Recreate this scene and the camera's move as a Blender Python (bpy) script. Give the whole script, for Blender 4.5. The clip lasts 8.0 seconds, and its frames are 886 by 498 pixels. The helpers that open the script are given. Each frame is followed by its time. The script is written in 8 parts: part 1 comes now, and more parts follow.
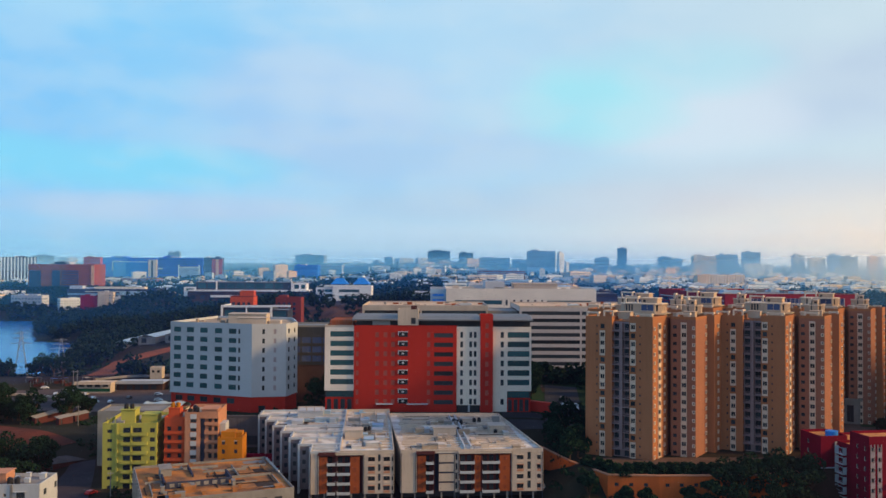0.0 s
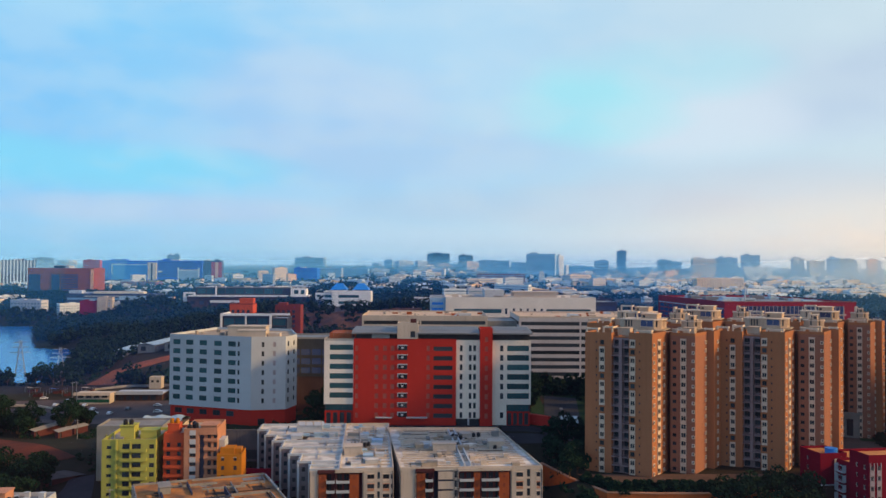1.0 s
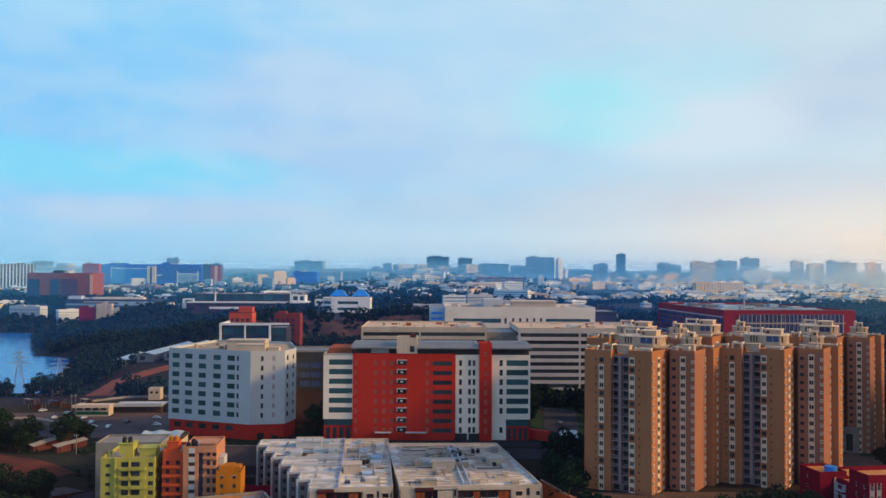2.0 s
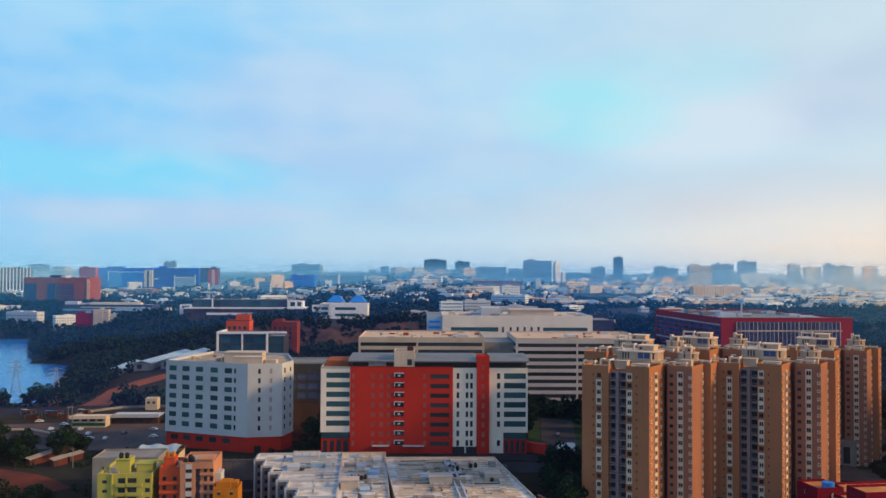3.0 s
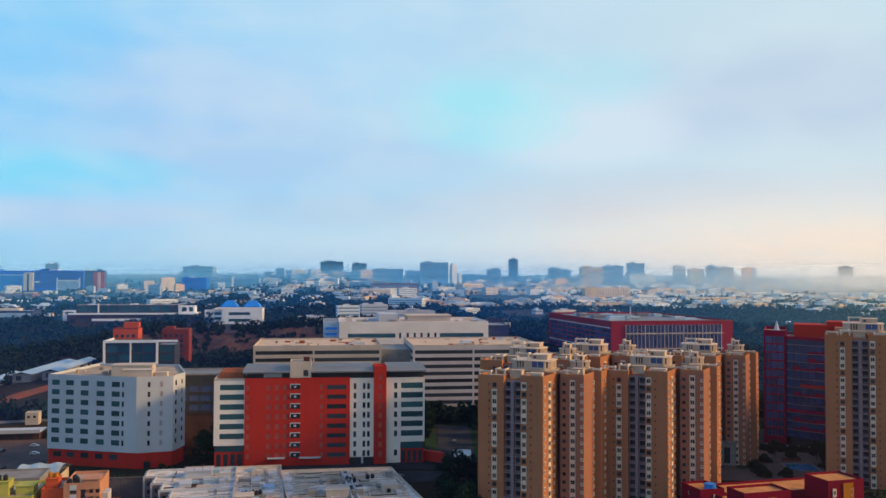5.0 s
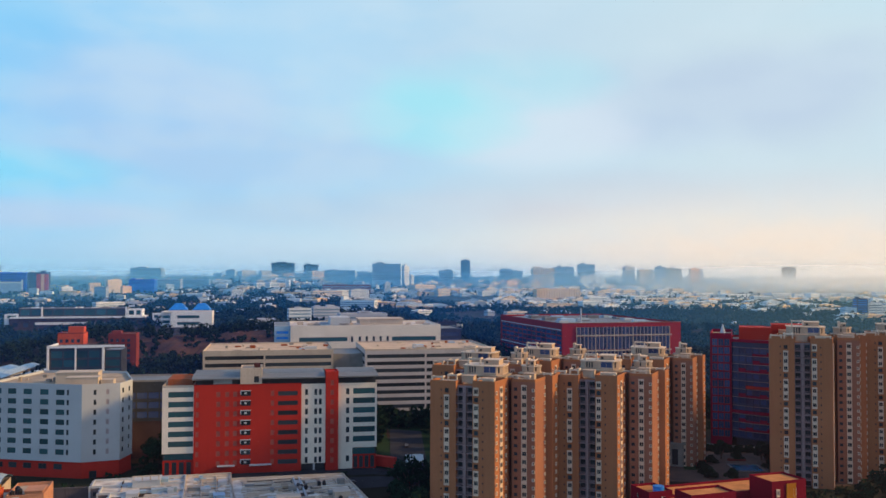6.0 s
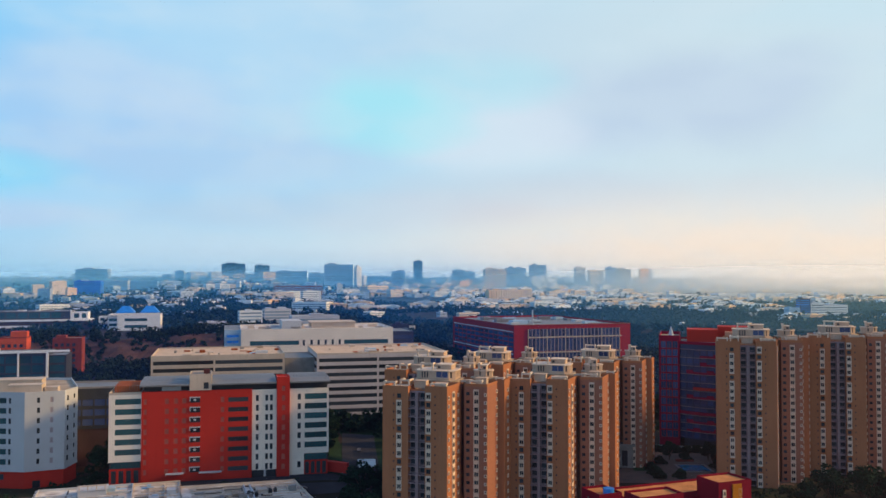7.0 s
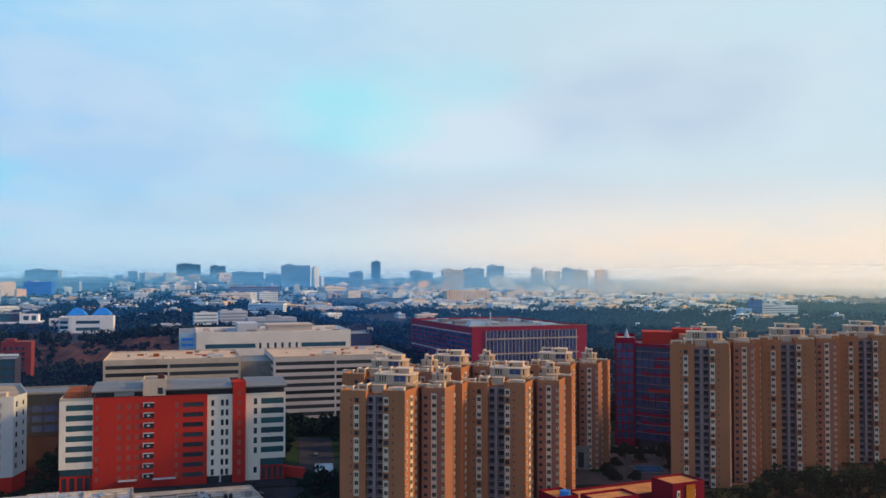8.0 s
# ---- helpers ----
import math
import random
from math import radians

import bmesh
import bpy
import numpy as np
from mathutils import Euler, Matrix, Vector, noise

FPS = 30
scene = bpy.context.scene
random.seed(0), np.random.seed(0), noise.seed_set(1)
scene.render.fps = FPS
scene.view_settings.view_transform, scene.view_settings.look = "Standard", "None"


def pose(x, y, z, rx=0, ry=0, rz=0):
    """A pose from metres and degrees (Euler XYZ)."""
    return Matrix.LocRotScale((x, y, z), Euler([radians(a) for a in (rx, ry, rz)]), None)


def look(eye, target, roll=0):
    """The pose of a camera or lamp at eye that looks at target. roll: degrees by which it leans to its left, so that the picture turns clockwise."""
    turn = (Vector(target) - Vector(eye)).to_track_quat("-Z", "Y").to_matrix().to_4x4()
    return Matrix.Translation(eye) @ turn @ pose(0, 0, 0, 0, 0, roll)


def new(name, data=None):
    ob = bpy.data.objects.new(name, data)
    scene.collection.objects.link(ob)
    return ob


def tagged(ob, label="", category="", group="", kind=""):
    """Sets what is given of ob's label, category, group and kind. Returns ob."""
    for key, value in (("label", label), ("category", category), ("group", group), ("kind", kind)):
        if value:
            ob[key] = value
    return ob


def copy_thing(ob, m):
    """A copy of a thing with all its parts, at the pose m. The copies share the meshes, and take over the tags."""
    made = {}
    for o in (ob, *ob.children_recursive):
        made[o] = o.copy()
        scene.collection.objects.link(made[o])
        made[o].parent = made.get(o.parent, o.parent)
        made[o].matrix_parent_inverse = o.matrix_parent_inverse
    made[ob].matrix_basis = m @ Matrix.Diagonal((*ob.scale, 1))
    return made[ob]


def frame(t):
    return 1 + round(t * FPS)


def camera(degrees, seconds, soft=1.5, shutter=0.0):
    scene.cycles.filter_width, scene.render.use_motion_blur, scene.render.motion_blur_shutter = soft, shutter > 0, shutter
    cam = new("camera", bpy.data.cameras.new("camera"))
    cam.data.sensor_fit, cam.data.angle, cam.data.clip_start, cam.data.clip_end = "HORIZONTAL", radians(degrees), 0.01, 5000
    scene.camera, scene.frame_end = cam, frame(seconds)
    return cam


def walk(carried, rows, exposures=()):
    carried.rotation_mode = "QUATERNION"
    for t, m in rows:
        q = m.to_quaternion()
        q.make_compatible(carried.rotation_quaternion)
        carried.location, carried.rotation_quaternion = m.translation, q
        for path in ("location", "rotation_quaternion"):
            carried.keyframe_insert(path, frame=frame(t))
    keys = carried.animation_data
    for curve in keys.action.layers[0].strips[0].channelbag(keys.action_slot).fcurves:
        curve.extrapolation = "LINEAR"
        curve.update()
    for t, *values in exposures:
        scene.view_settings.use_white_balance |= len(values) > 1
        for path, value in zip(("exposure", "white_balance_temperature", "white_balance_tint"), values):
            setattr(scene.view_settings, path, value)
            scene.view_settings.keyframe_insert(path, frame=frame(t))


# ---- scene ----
cam = camera(54.2, 8.0, soft=1.5)


def shot(x, y, z, yaw, pitch, roll):
    """A camera pose from its place, its turn to the left, its tilt up and its lean, in degrees."""
    return pose(x, y, z, 90 + pitch, 0, yaw) @ pose(0, 0, 0, 0, 0, roll)


PATH = [
    (0.0, shot(0.0, 0.0, 66.5, -0.64, 1.04, 0.28)),
    (0.5, shot(-0.05, -0.03, 69.1, -0.65, 1.09, 0.30)),
    (1.0, shot(-0.02, -0.02, 71.6, -0.67, 1.14, 0.31)),
    (1.5, shot(-0.02, -0.02, 74.2, -0.69, 1.19, 0.31)),
    (2.0, shot(-0.03, 0.0, 77.0, -0.71, 1.28, 0.30)),
    (2.5, shot(-0.04, 0.0, 79.6, -0.74, 1.37, 0.30)),
    (3.0, shot(-0.05, 0.0, 81.6, -0.88, 1.43, 0.29)),
    (3.5, shot(-0.10, -0.09, 82.65, -2.36, 1.44, 0.30)),
    (4.0, shot(-0.15, -0.22, 83.5, -4.49, 1.46, 0.26)),
    (4.5, shot(-0.18, -0.48, 84.4, -6.18, 1.49, 0.22)),
    (5.25, shot(-0.22, -0.75, 85.8, -8.5, 1.54, 0.17)),
    (6.0, shot(-0.26, -1.0, 87.15, -10.84, 1.58, 0.12)),
    (6.5, shot(-0.28, -1.1, 88.0, -12.38, 1.60, 0.07)),
    (7.0, shot(-0.24, -1.13, 88.85, -13.98, 1.61, 0.04)),
    (7.5, shot(-0.22, -1.13, 89.5, -15.40, 1.63, 0.05)),
    (8.0, shot(-0.20, -1.13, 90.1, -16.75, 1.65, 0.05)),
]
walk(cam, PATH)

# ---- world and sun ----
SUN_TURN, SUN_HEIGHT = radians(100), radians(24)
world = bpy.data.worlds.new("sky")
scene.world = world
world.use_nodes = True


def build_sky(tree):
    n, l = tree.nodes, tree.links
    n.clear()
    out = n.new("ShaderNodeOutputWorld")
    sky = n.new("ShaderNodeTexSky")
    sky.sky_type, sky.sun_disc = "NISHITA", False
    sky.sun_elevation, sky.sun_rotation = SUN_HEIGHT, SUN_TURN
    sky.air_density, sky.dust_density, sky.ozone_density = 1.0, 1.5, 1.5
    clear = n.new("ShaderNodeBackground")
    clear.inputs["Strength"].default_value = 0.10
    l.new(sky.outputs[0], clear.inputs["Color"])
    co = n.new("ShaderNodeTexCoord")
    xyz = n.new("ShaderNodeSeparateXYZ")
    l.new(co.outputs["Generated"], xyz.inputs[0])

    def math_node(op, a, b=None, c=None, clamp=False):
        m = n.new("ShaderNodeMath")
        m.operation, m.use_clamp = op, clamp
        for k, v in enumerate((a, b, c)):
            if v is None:
                continue
            if isinstance(v, (int, float)):
                m.inputs[k].default_value = v
            else:
                l.new(v, m.inputs[k])
        return m.outputs[0]

    def smooth(value, a, b):
        r = n.new("ShaderNodeMapRange")
        r.interpolation_type = "SMOOTHSTEP"
        r.inputs["From Min"].default_value, r.inputs["From Max"].default_value = a, b
        l.new(value, r.inputs["Value"])
        return r.outputs[0]

    def blend(fac, a, b):
        m = n.new("ShaderNodeMix")
        m.data_type = "RGBA"
        l.new(fac, m.inputs[0])
        for s, v in ((6, a), (7, b)):
            if isinstance(v, tuple):
                m.inputs[s].default_value = (*v, 1)
            else:
                l.new(v, m.inputs[s])
        return m.outputs[2]

    def cloud_noise(scale, stretch, detail, shift):
        mp = n.new("ShaderNodeMapping")
        mp.inputs["Scale"].default_value = (1, 1, stretch)
        mp.inputs["Location"].default_value = shift
        l.new(co.outputs["Generated"], mp.inputs[0])
        t = n.new("ShaderNodeTexNoise")
        t.inputs["Scale"].default_value, t.inputs["Detail"].default_value = scale, detail
        t.inputs["Roughness"].default_value = 0.45
        l.new(mp.outputs[0], t.inputs["Vector"])
        return t.outputs["Fac"]

    up = xyz.outputs["Z"]
    side = xyz.outputs["X"]
    # cloud deck: blue gaps to the west, lavender veil overhead, a warm band low in the east
    veil = blend(smooth(side, -0.36, 0.55), (0.24, 0.63, 1.0), (0.64, 0.79, 0.87))
    gaps = smooth(cloud_noise(3.2, 2.6, 3.0, (0.3, 0.1, 0.2)), 0.42, 0.72)
    veil = blend(math_node("MULTIPLY", gaps, 0.3), veil, (0.52, 0.86, 1.0))
    billow = smooth(cloud_noise(4.0, 4.0, 4.0, (2.3, 0.7, 0.4)), 0.45, 0.75)
    billow = math_node("MULTIPLY", billow, smooth(side, -0.5, 0.1))
    veil = blend(math_node("MULTIPLY", billow, 0.5), veil, (0.60, 0.77, 0.91))
    low = math_node("SUBTRACT", 1.0, smooth(up, 0.0, 0.11))
    veil = blend(math_node("MULTIPLY", low, 0.75), veil, blend(smooth(side, -0.45, 0.1), (0.42, 0.72, 0.93), (0.72, 0.85, 0.90)))
    warp = math_node("MULTIPLY", math_node("SUBTRACT", cloud_noise(5.0, 2.2, 4.0, (1.1, 2.0, 0.3)), 0.5), 4.0)

    def patch(cx, cz, wx, wz, color, amount):
        """A soft-edged cloud bank or a gap in the deck round one direction of the sky."""
        dx = math_node("DIVIDE", math_node("SUBTRACT", side, cx), wx)
        dz = math_node("DIVIDE", math_node("SUBTRACT", up, cz), wz)
        d = math_node("ADD", math_node("MULTIPLY", dx, dx), math_node("MULTIPLY", dz, dz))
        d = math_node("ADD", d, warp)
        return blend(math_node("MULTIPLY", math_node("SUBTRACT", 1.0, smooth(d, 0.0, 2.4)), amount), veil, color)

    veil = patch(-0.42, 0.16, 0.11, 0.07, (0.20, 0.56, 0.98), 0.6)
    veil = patch(-0.03, 0.27, 0.16, 0.08, (0.60, 0.82, 0.97), 0.45)
    veil = patch(-0.27, 0.13, 0.12, 0.06, (0.28, 0.64, 0.98), 0.45)
    veil = patch(-0.14, 0.19, 0.13, 0.055, (0.50, 0.65, 0.91), 0.45)
    veil = patch(-0.05, 0.125, 0.17, 0.03, (0.49, 0.65, 0.89), 0.55)
    veil = patch(-0.37, 0.105, 0.17, 0.024, (0.24, 0.74, 1.0), 0.8)
    veil = patch(-0.31, 0.062, 0.15, 0.014, (0.60, 0.68, 0.88), 0.5)
    veil = patch(0.13, 0.072, 0.20, 0.020, (0.53, 0.62, 0.78), 0.4)
    veil = patch(0.36, 0.092, 0.17, 0.026, (0.57, 0.66, 0.80), 0.45)
    veil = patch(0.47, 0.19, 0.11, 0.055, (0.50, 0.62, 0.82), 0.6)
    veil = patch(0.29, 0.160, 0.09, 0.042, (0.72, 0.83, 0.94), 0.75)
    veil = patch(0.24, 0.215, 0.11, 0.028, (0.44, 0.83, 0.95), 0.55)
    veil = patch(0.18, 0.176, 0.075, 0.034, (0.36, 0.86, 0.97), 0.62)
    warm = math_node("MULTIPLY", math_node("SUBTRACT", 1.0, smooth(up, 0.01, 0.13)), smooth(side, 0.05, 0.54))
    veil = blend(warm, veil, (1.08, 0.88, 0.71))
    fine = smooth(cloud_noise(11.0, 2.2, 5.0, (0.9, 1.7, 2.2)), 0.42, 0.66)
    veil = blend(math_node("MULTIPLY", fine, 0.22), veil, (0.69, 0.83, 0.92))
    west = smooth(math_node("MULTIPLY", side, -1.0), 0.5, 0.85)
    veil = blend(math_node("MULTIPLY", west, 0.7), veil, (0.42, 0.80, 1.18))
    # the sunny quarter behind the clouds to the south-east
    south = math_node("MULTIPLY", smooth(math_node("MULTIPLY", xyz.outputs["Y"], -1.0), -0.15, 0.5), smooth(side, -0.35, 0.6))
    veil = blend(math_node("MULTIPLY", south, 0.78), veil, (1.02, 0.80, 0.60))
    veil = blend(smooth(up, 0.30, 0.75), veil, (0.24, 0.36, 0.65))
    deck = n.new("ShaderNodeBackground")
    deck.inputs["Strength"].default_value = 1.0
    l.new(veil, deck.inputs["Color"])
    mix = n.new("ShaderNodeMixShader")
    mix.inputs[0].default_value = 0.92
    l.new(clear.outputs[0], mix.inputs[1])
    l.new(deck.outputs[0], mix.inputs[2])
    l.new(mix.outputs[0], out.inputs[0])


build_sky(world.node_tree)
sun = new("sun", bpy.data.lights.new("sun", "SUN"))
sun.data.energy, sun.data.angle, sun.data.color = 4.0, radians(9.0), (1.0, 0.62, 0.25)
sun_way = Vector((math.sin(SUN_TURN) * math.cos(SUN_HEIGHT), math.cos(SUN_TURN) * math.cos(SUN_HEIGHT), math.sin(SUN_HEIGHT)))
sun.matrix_world = look((300, 0, 300), Vector((300, 0, 300)) - sun_way)

# ---- materials ----


def material(name, color, rough=0.8, vary=0.25, scale=0.4, bump=0.15, grain=6.0, metal=0.0, streaks=0.0, other=None, spread=0.0):
    """A painted or mineral surface: large stains, fine grain, relief, rain streaks; spread: a shade of its own for each piece."""
    m = bpy.data.materials.new(name)
    m.use_nodes = True
    n, l = m.node_tree.nodes, m.node_tree.links
    b = n["Principled BSDF"]
    b.inputs["Roughness"].default_value, b.inputs["Metallic"].default_value = rough, metal
    b.inputs["Specular IOR Level"].default_value = 0.08 if rough >= 0.7 else 0.35
    co = n.new("ShaderNodeTexCoord")
    geo = n.new("ShaderNodeNewGeometry")

    def tex(size, detail, vector):
        t = n.new("ShaderNodeTexNoise")
        t.inputs["Scale"].default_value, t.inputs["Detail"].default_value = size, detail
        l.new(vector, t.inputs["Vector"])
        return t.outputs["Fac"]

    def mix(fac, a, c, how="MIX"):
        x = n.new("ShaderNodeMix")
        x.data_type, x.blend_type = "RGBA", how
        if isinstance(fac, float):
            x.inputs[0].default_value = fac
        else:
            l.new(fac, x.inputs[0])
        for k, v in ((6, a), (7, c)):
            if isinstance(v, tuple):
                x.inputs[k].default_value = (*v, 1)
            else:
                l.new(v, x.inputs[k])
        return x.outputs[2]

    def ramp(value, a, c):
        r = n.new("ShaderNodeMapRange")
        r.inputs["From Min"].default_value, r.inputs["From Max"].default_value = a, c
        l.new(value, r.inputs["Value"])
        return r.outputs[0]

    big = ramp(tex(scale, 4, geo.outputs["Position"]), 0.35, 0.68)
    dark = tuple(c * (1 - vary) for c in color)
    col = mix(big, color, other or dark)
    fine = ramp(tex(scale * grain, 3, geo.outputs["Position"]), 0.3, 0.75)
    mid = n.new("ShaderNodeMath")
    mid.operation = "MULTIPLY"
    l.new(fine, mid.inputs[0])
    mid.inputs[1].default_value = 0.45
    col = mix(mid.outputs[0], col, tuple(c * (1 - 0.7 * vary) for c in color))
    if streaks:
        mp = n.new("ShaderNodeMapping")
        mp.inputs["Scale"].default_value = (1.1, 1.1, 0.07)
        l.new(geo.outputs["Position"], mp.inputs[0])
        run = ramp(tex(1.0, 3, mp.outputs[0]), 0.5, 0.75)
        s = n.new("ShaderNodeMath")
        s.operation = "MULTIPLY"
        l.new(run, s.inputs[0])
        s.inputs[1].default_value = streaks
        col = mix(s.outputs[0], col, tuple(c * 0.45 for c in color))
    if spread:
        info = n.new("ShaderNodeObjectInfo")
        hsv = n.new("ShaderNodeHueSaturation")
        l.new(ramp_out(n, l, info.outputs["Random"], 1 - spread, 1 + spread), hsv.inputs["Value"])
        l.new(col, hsv.inputs["Color"])
        col = hsv.outputs[0]
    l.new(col, b.inputs["Base Color"])
    if bump:
        bp = n.new("ShaderNodeBump")
        bp.inputs["Strength"].default_value, bp.inputs["Distance"].default_value = bump, 0.1
        l.new(tex(scale * grain * 3, 3, geo.outputs["Position"]), bp.inputs["Height"])
        l.new(bp.outputs[0], b.inputs["Normal"])
    return m


def ramp_out(n, l, value, a, c):
    r = n.new("ShaderNodeMapRange")
    r.inputs["To Min"].default_value, r.inputs["To Max"].default_value = a, c
    l.new(value, r.inputs["Value"])
    return r.outputs[0]


def glass_material(name, color, rough=0.12, spread=0.5):
    m = bpy.data.materials.new(name)
    m.use_nodes = True
    n, l = m.node_tree.nodes, m.node_tree.links
    b = n["Principled BSDF"]
    b.inputs["Roughness"].default_value, b.inputs["IOR"].default_value = rough, 1.5
    info = n.new("ShaderNodeObjectInfo")
    hsv = n.new("ShaderNodeHueSaturation")
    hsv.inputs["Color"].default_value = (*color, 1)
    l.new(ramp_out(n, l, info.outputs["Random"], 1 - spread, 1 + spread), hsv.inputs["Value"])
    l.new(hsv.outputs[0], b.inputs["Base Color"])
    return m


TAN = material("tan_render", (0.40, 0.165, 0.08), 0.85, 0.16, 0.05, streaks=0.25)
CREAM = material("cream_trim", (0.70, 0.56, 0.44), 0.8, 0.2, 0.2, streaks=0.3)
WHITE = material("white_paint", (0.47, 0.50, 0.54), 0.75, 0.15, 0.08, streaks=0.08)
CREAM_WHITE = material("cream_white_paint", (0.84, 0.75, 0.65), 0.75, 0.15, 0.08, streaks=0.12)
OFFWHITE = material("off_white_paint", (0.56, 0.47, 0.39), 0.8, 0.2, 0.1, streaks=0.3)
RED = material("red_paint", (0.47, 0.034, 0.022), 0.7, 0.14, 0.06, streaks=0.15)
LILAC_PAINT = material("lilac_blind_panel", (0.36, 0.31, 0.34), 0.8, 0.2, 0.2)
FADED_RED = material("faded_red_louvre", (0.44, 0.12, 0.09), 0.7, 0.25, 0.3)
DARK_RED = material("maroon_paint", (0.27, 0.007, 0.034), 0.7, 0.25, 0.1, streaks=0.3)
ROOF_WHITE = material("weathered_white_roof", (0.74, 0.70, 0.64), 0.9, 0.45, 0.22, bump=0.3, other=(0.30, 0.26, 0.24))
ROOF_TAN = material("dusty_roof_screed", (0.45, 0.36, 0.27), 0.9, 0.35, 0.15, bump=0.3)
ROOF_BROWN = material("rusty_brown_roof", (0.52, 0.22, 0.07), 0.9, 0.5, 0.16, bump=0.3, other=(0.10, 0.07, 0.06))
PALE_ROOF = material("pale_blue_sheet_metal", (0.42, 0.52, 0.58), 0.45, 0.25, 0.2, metal=0.2)
RUSTY = material("dark_rusty_sheet", (0.10, 0.070, 0.066), 0.7, 0.4, 0.3)
DARK_SOIL = material("dark_red_soil", (0.15, 0.04, 0.024), 0.95, 0.45, 0.05, bump=0.5, other=(0.04, 0.025, 0.022))
TAR = material("dark_tar_patch", (0.06, 0.045, 0.04), 0.9, 0.4, 0.3)
ROOF_GREY = material("grey_metal_roofing", (0.17, 0.18, 0.195), 0.6, 0.2, 0.08, metal=0.0)
CONCRETE = material("grey_concrete", (0.28, 0.27, 0.26), 0.9, 0.3, 0.2, streaks=0.3)
DARK = material("dark_cladding", (0.035, 0.04, 0.05), 0.5, 0.3, 0.3)
# dark blue walls, and recess slits whose shade is put into this colour
SHADE_BLUE = material("dark_blue_shade_render", (0.05, 0.06, 0.10), 0.8, 0.3, 0.3)
YELLOW = material("yellow_green_paint", (0.44, 0.43, 0.10), 0.8, 0.2, 0.15, streaks=0.25)
ORANGE = material("orange_red_paint", (0.56, 0.095, 0.038), 0.8, 0.2, 0.15, streaks=0.25)
PEACH = material("peach_paint", (0.54, 0.26, 0.16), 0.8, 0.2, 0.15, streaks=0.25)
AMBER = material("amber_paint", (0.48, 0.18, 0.016), 0.8, 0.25, 0.15, streaks=0.25)
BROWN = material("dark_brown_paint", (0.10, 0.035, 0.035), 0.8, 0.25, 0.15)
TERRACOTTA = material("terracotta_paint", (0.34, 0.085, 0.03), 0.85, 0.3, 0.15, streaks=0.2)
BLUE_ROOF = material("bright_blue_sheet_roof", (0.015, 0.22, 0.72), 0.5, 0.15, 0.1)
PALE_BLUE = material("pale_blue_cladding", (0.34, 0.50, 0.66), 0.6, 0.2, 0.05)
CREAM_DULL = material("dull_cream_render", (0.55, 0.41, 0.31), 0.85, 0.3, 0.15, streaks=0.3)
NAVY = material("navy_cladding", (0.028, 0.042, 0.105), 0.35, 0.3, 0.05)
DEEP_BLUE = material("deep_blue_cladding", (0.008, 0.10, 0.80), 0.35, 0.25, 0.03)
STEEL = material("galvanised_steel", (0.28, 0.29, 0.30), 0.5, 0.2, 1.0, metal=0.6)
SOIL = material("red_soil", (0.30, 0.082, 0.034), 0.95, 0.45, 0.05, bump=0.5, other=(0.16, 0.07, 0.045))
ROCK = material("bare_earth_cut", (0.088, 0.048, 0.038), 0.95, 0.5, 0.05, bump=0.8, other=(0.05, 0.03, 0.028))
ASPHALT = material("asphalt", (0.040, 0.040, 0.046), 0.9, 0.3, 0.1)
PAVING = material("dusty_concrete_yard", (0.20, 0.17, 0.15), 0.9, 0.35, 0.08)
BLACK = material("black_plastic", (0.015, 0.015, 0.017), 0.5, 0.2, 1.0)
BARK = material("bark", (0.09, 0.06, 0.04), 0.9, 0.3, 2.0)
GLASS = glass_material("dark_window_glass", (0.035, 0.045, 0.055))
GREEN_GLASS = glass_material("green_tinted_glass", (0.025, 0.085, 0.10), 0.2, 0.35)
NAVY_GLASS = glass_material("navy_glass", (0.035, 0.06, 0.15), 0.2, 0.4)
BLUE_GLASS = glass_material("blue_tinted_glass", (0.03, 0.22, 0.68), 0.15, 0.3)
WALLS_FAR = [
    # haze is put into this paler, bluish white
    material("far_hazed_white_wall", (0.76, 0.82, 0.84), 0.85, 0.2, 0.02),
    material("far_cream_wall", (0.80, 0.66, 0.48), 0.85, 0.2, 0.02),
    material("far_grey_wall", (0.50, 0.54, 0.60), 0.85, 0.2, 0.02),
    # golden sunlight is put into this buff
    material("far_sunlit_buff_wall", (0.88, 0.58, 0.28), 0.85, 0.2, 0.02),
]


def leaf_material(name, a, b):
    m = bpy.data.materials.new(name)
    m.use_nodes = True
    n, l = m.node_tree.nodes, m.node_tree.links
    p = n["Principled BSDF"]
    p.inputs["Roughness"].default_value, p.inputs["Specular IOR Level"].default_value = 0.9, 0.15
    geo = n.new("ShaderNodeNewGeometry")
    info = n.new("ShaderNodeObjectInfo")
    add = n.new("ShaderNodeMath")
    add.operation = "ADD"
    l.new(geo.outputs["Random Per Island"], add.inputs[0])
    l.new(info.outputs["Random"], add.inputs[1])
    half = n.new("ShaderNodeMath")
    half.operation = "MULTIPLY"
    half.inputs[1].default_value = 0.5
    l.new(add.outputs[0], half.inputs[0])
    mix = n.new("ShaderNodeMix")
    mix.data_type = "RGBA"
    l.new(half.outputs[0], mix.inputs[0])
    mix.inputs[6].default_value, mix.inputs[7].default_value = (*a, 1), (*b, 1)
    l.new(mix.outputs[2], p.inputs["Base Color"])
    return m


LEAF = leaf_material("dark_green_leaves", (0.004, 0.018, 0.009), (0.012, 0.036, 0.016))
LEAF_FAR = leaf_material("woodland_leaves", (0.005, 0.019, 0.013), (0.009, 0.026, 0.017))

# ---- building tools ----


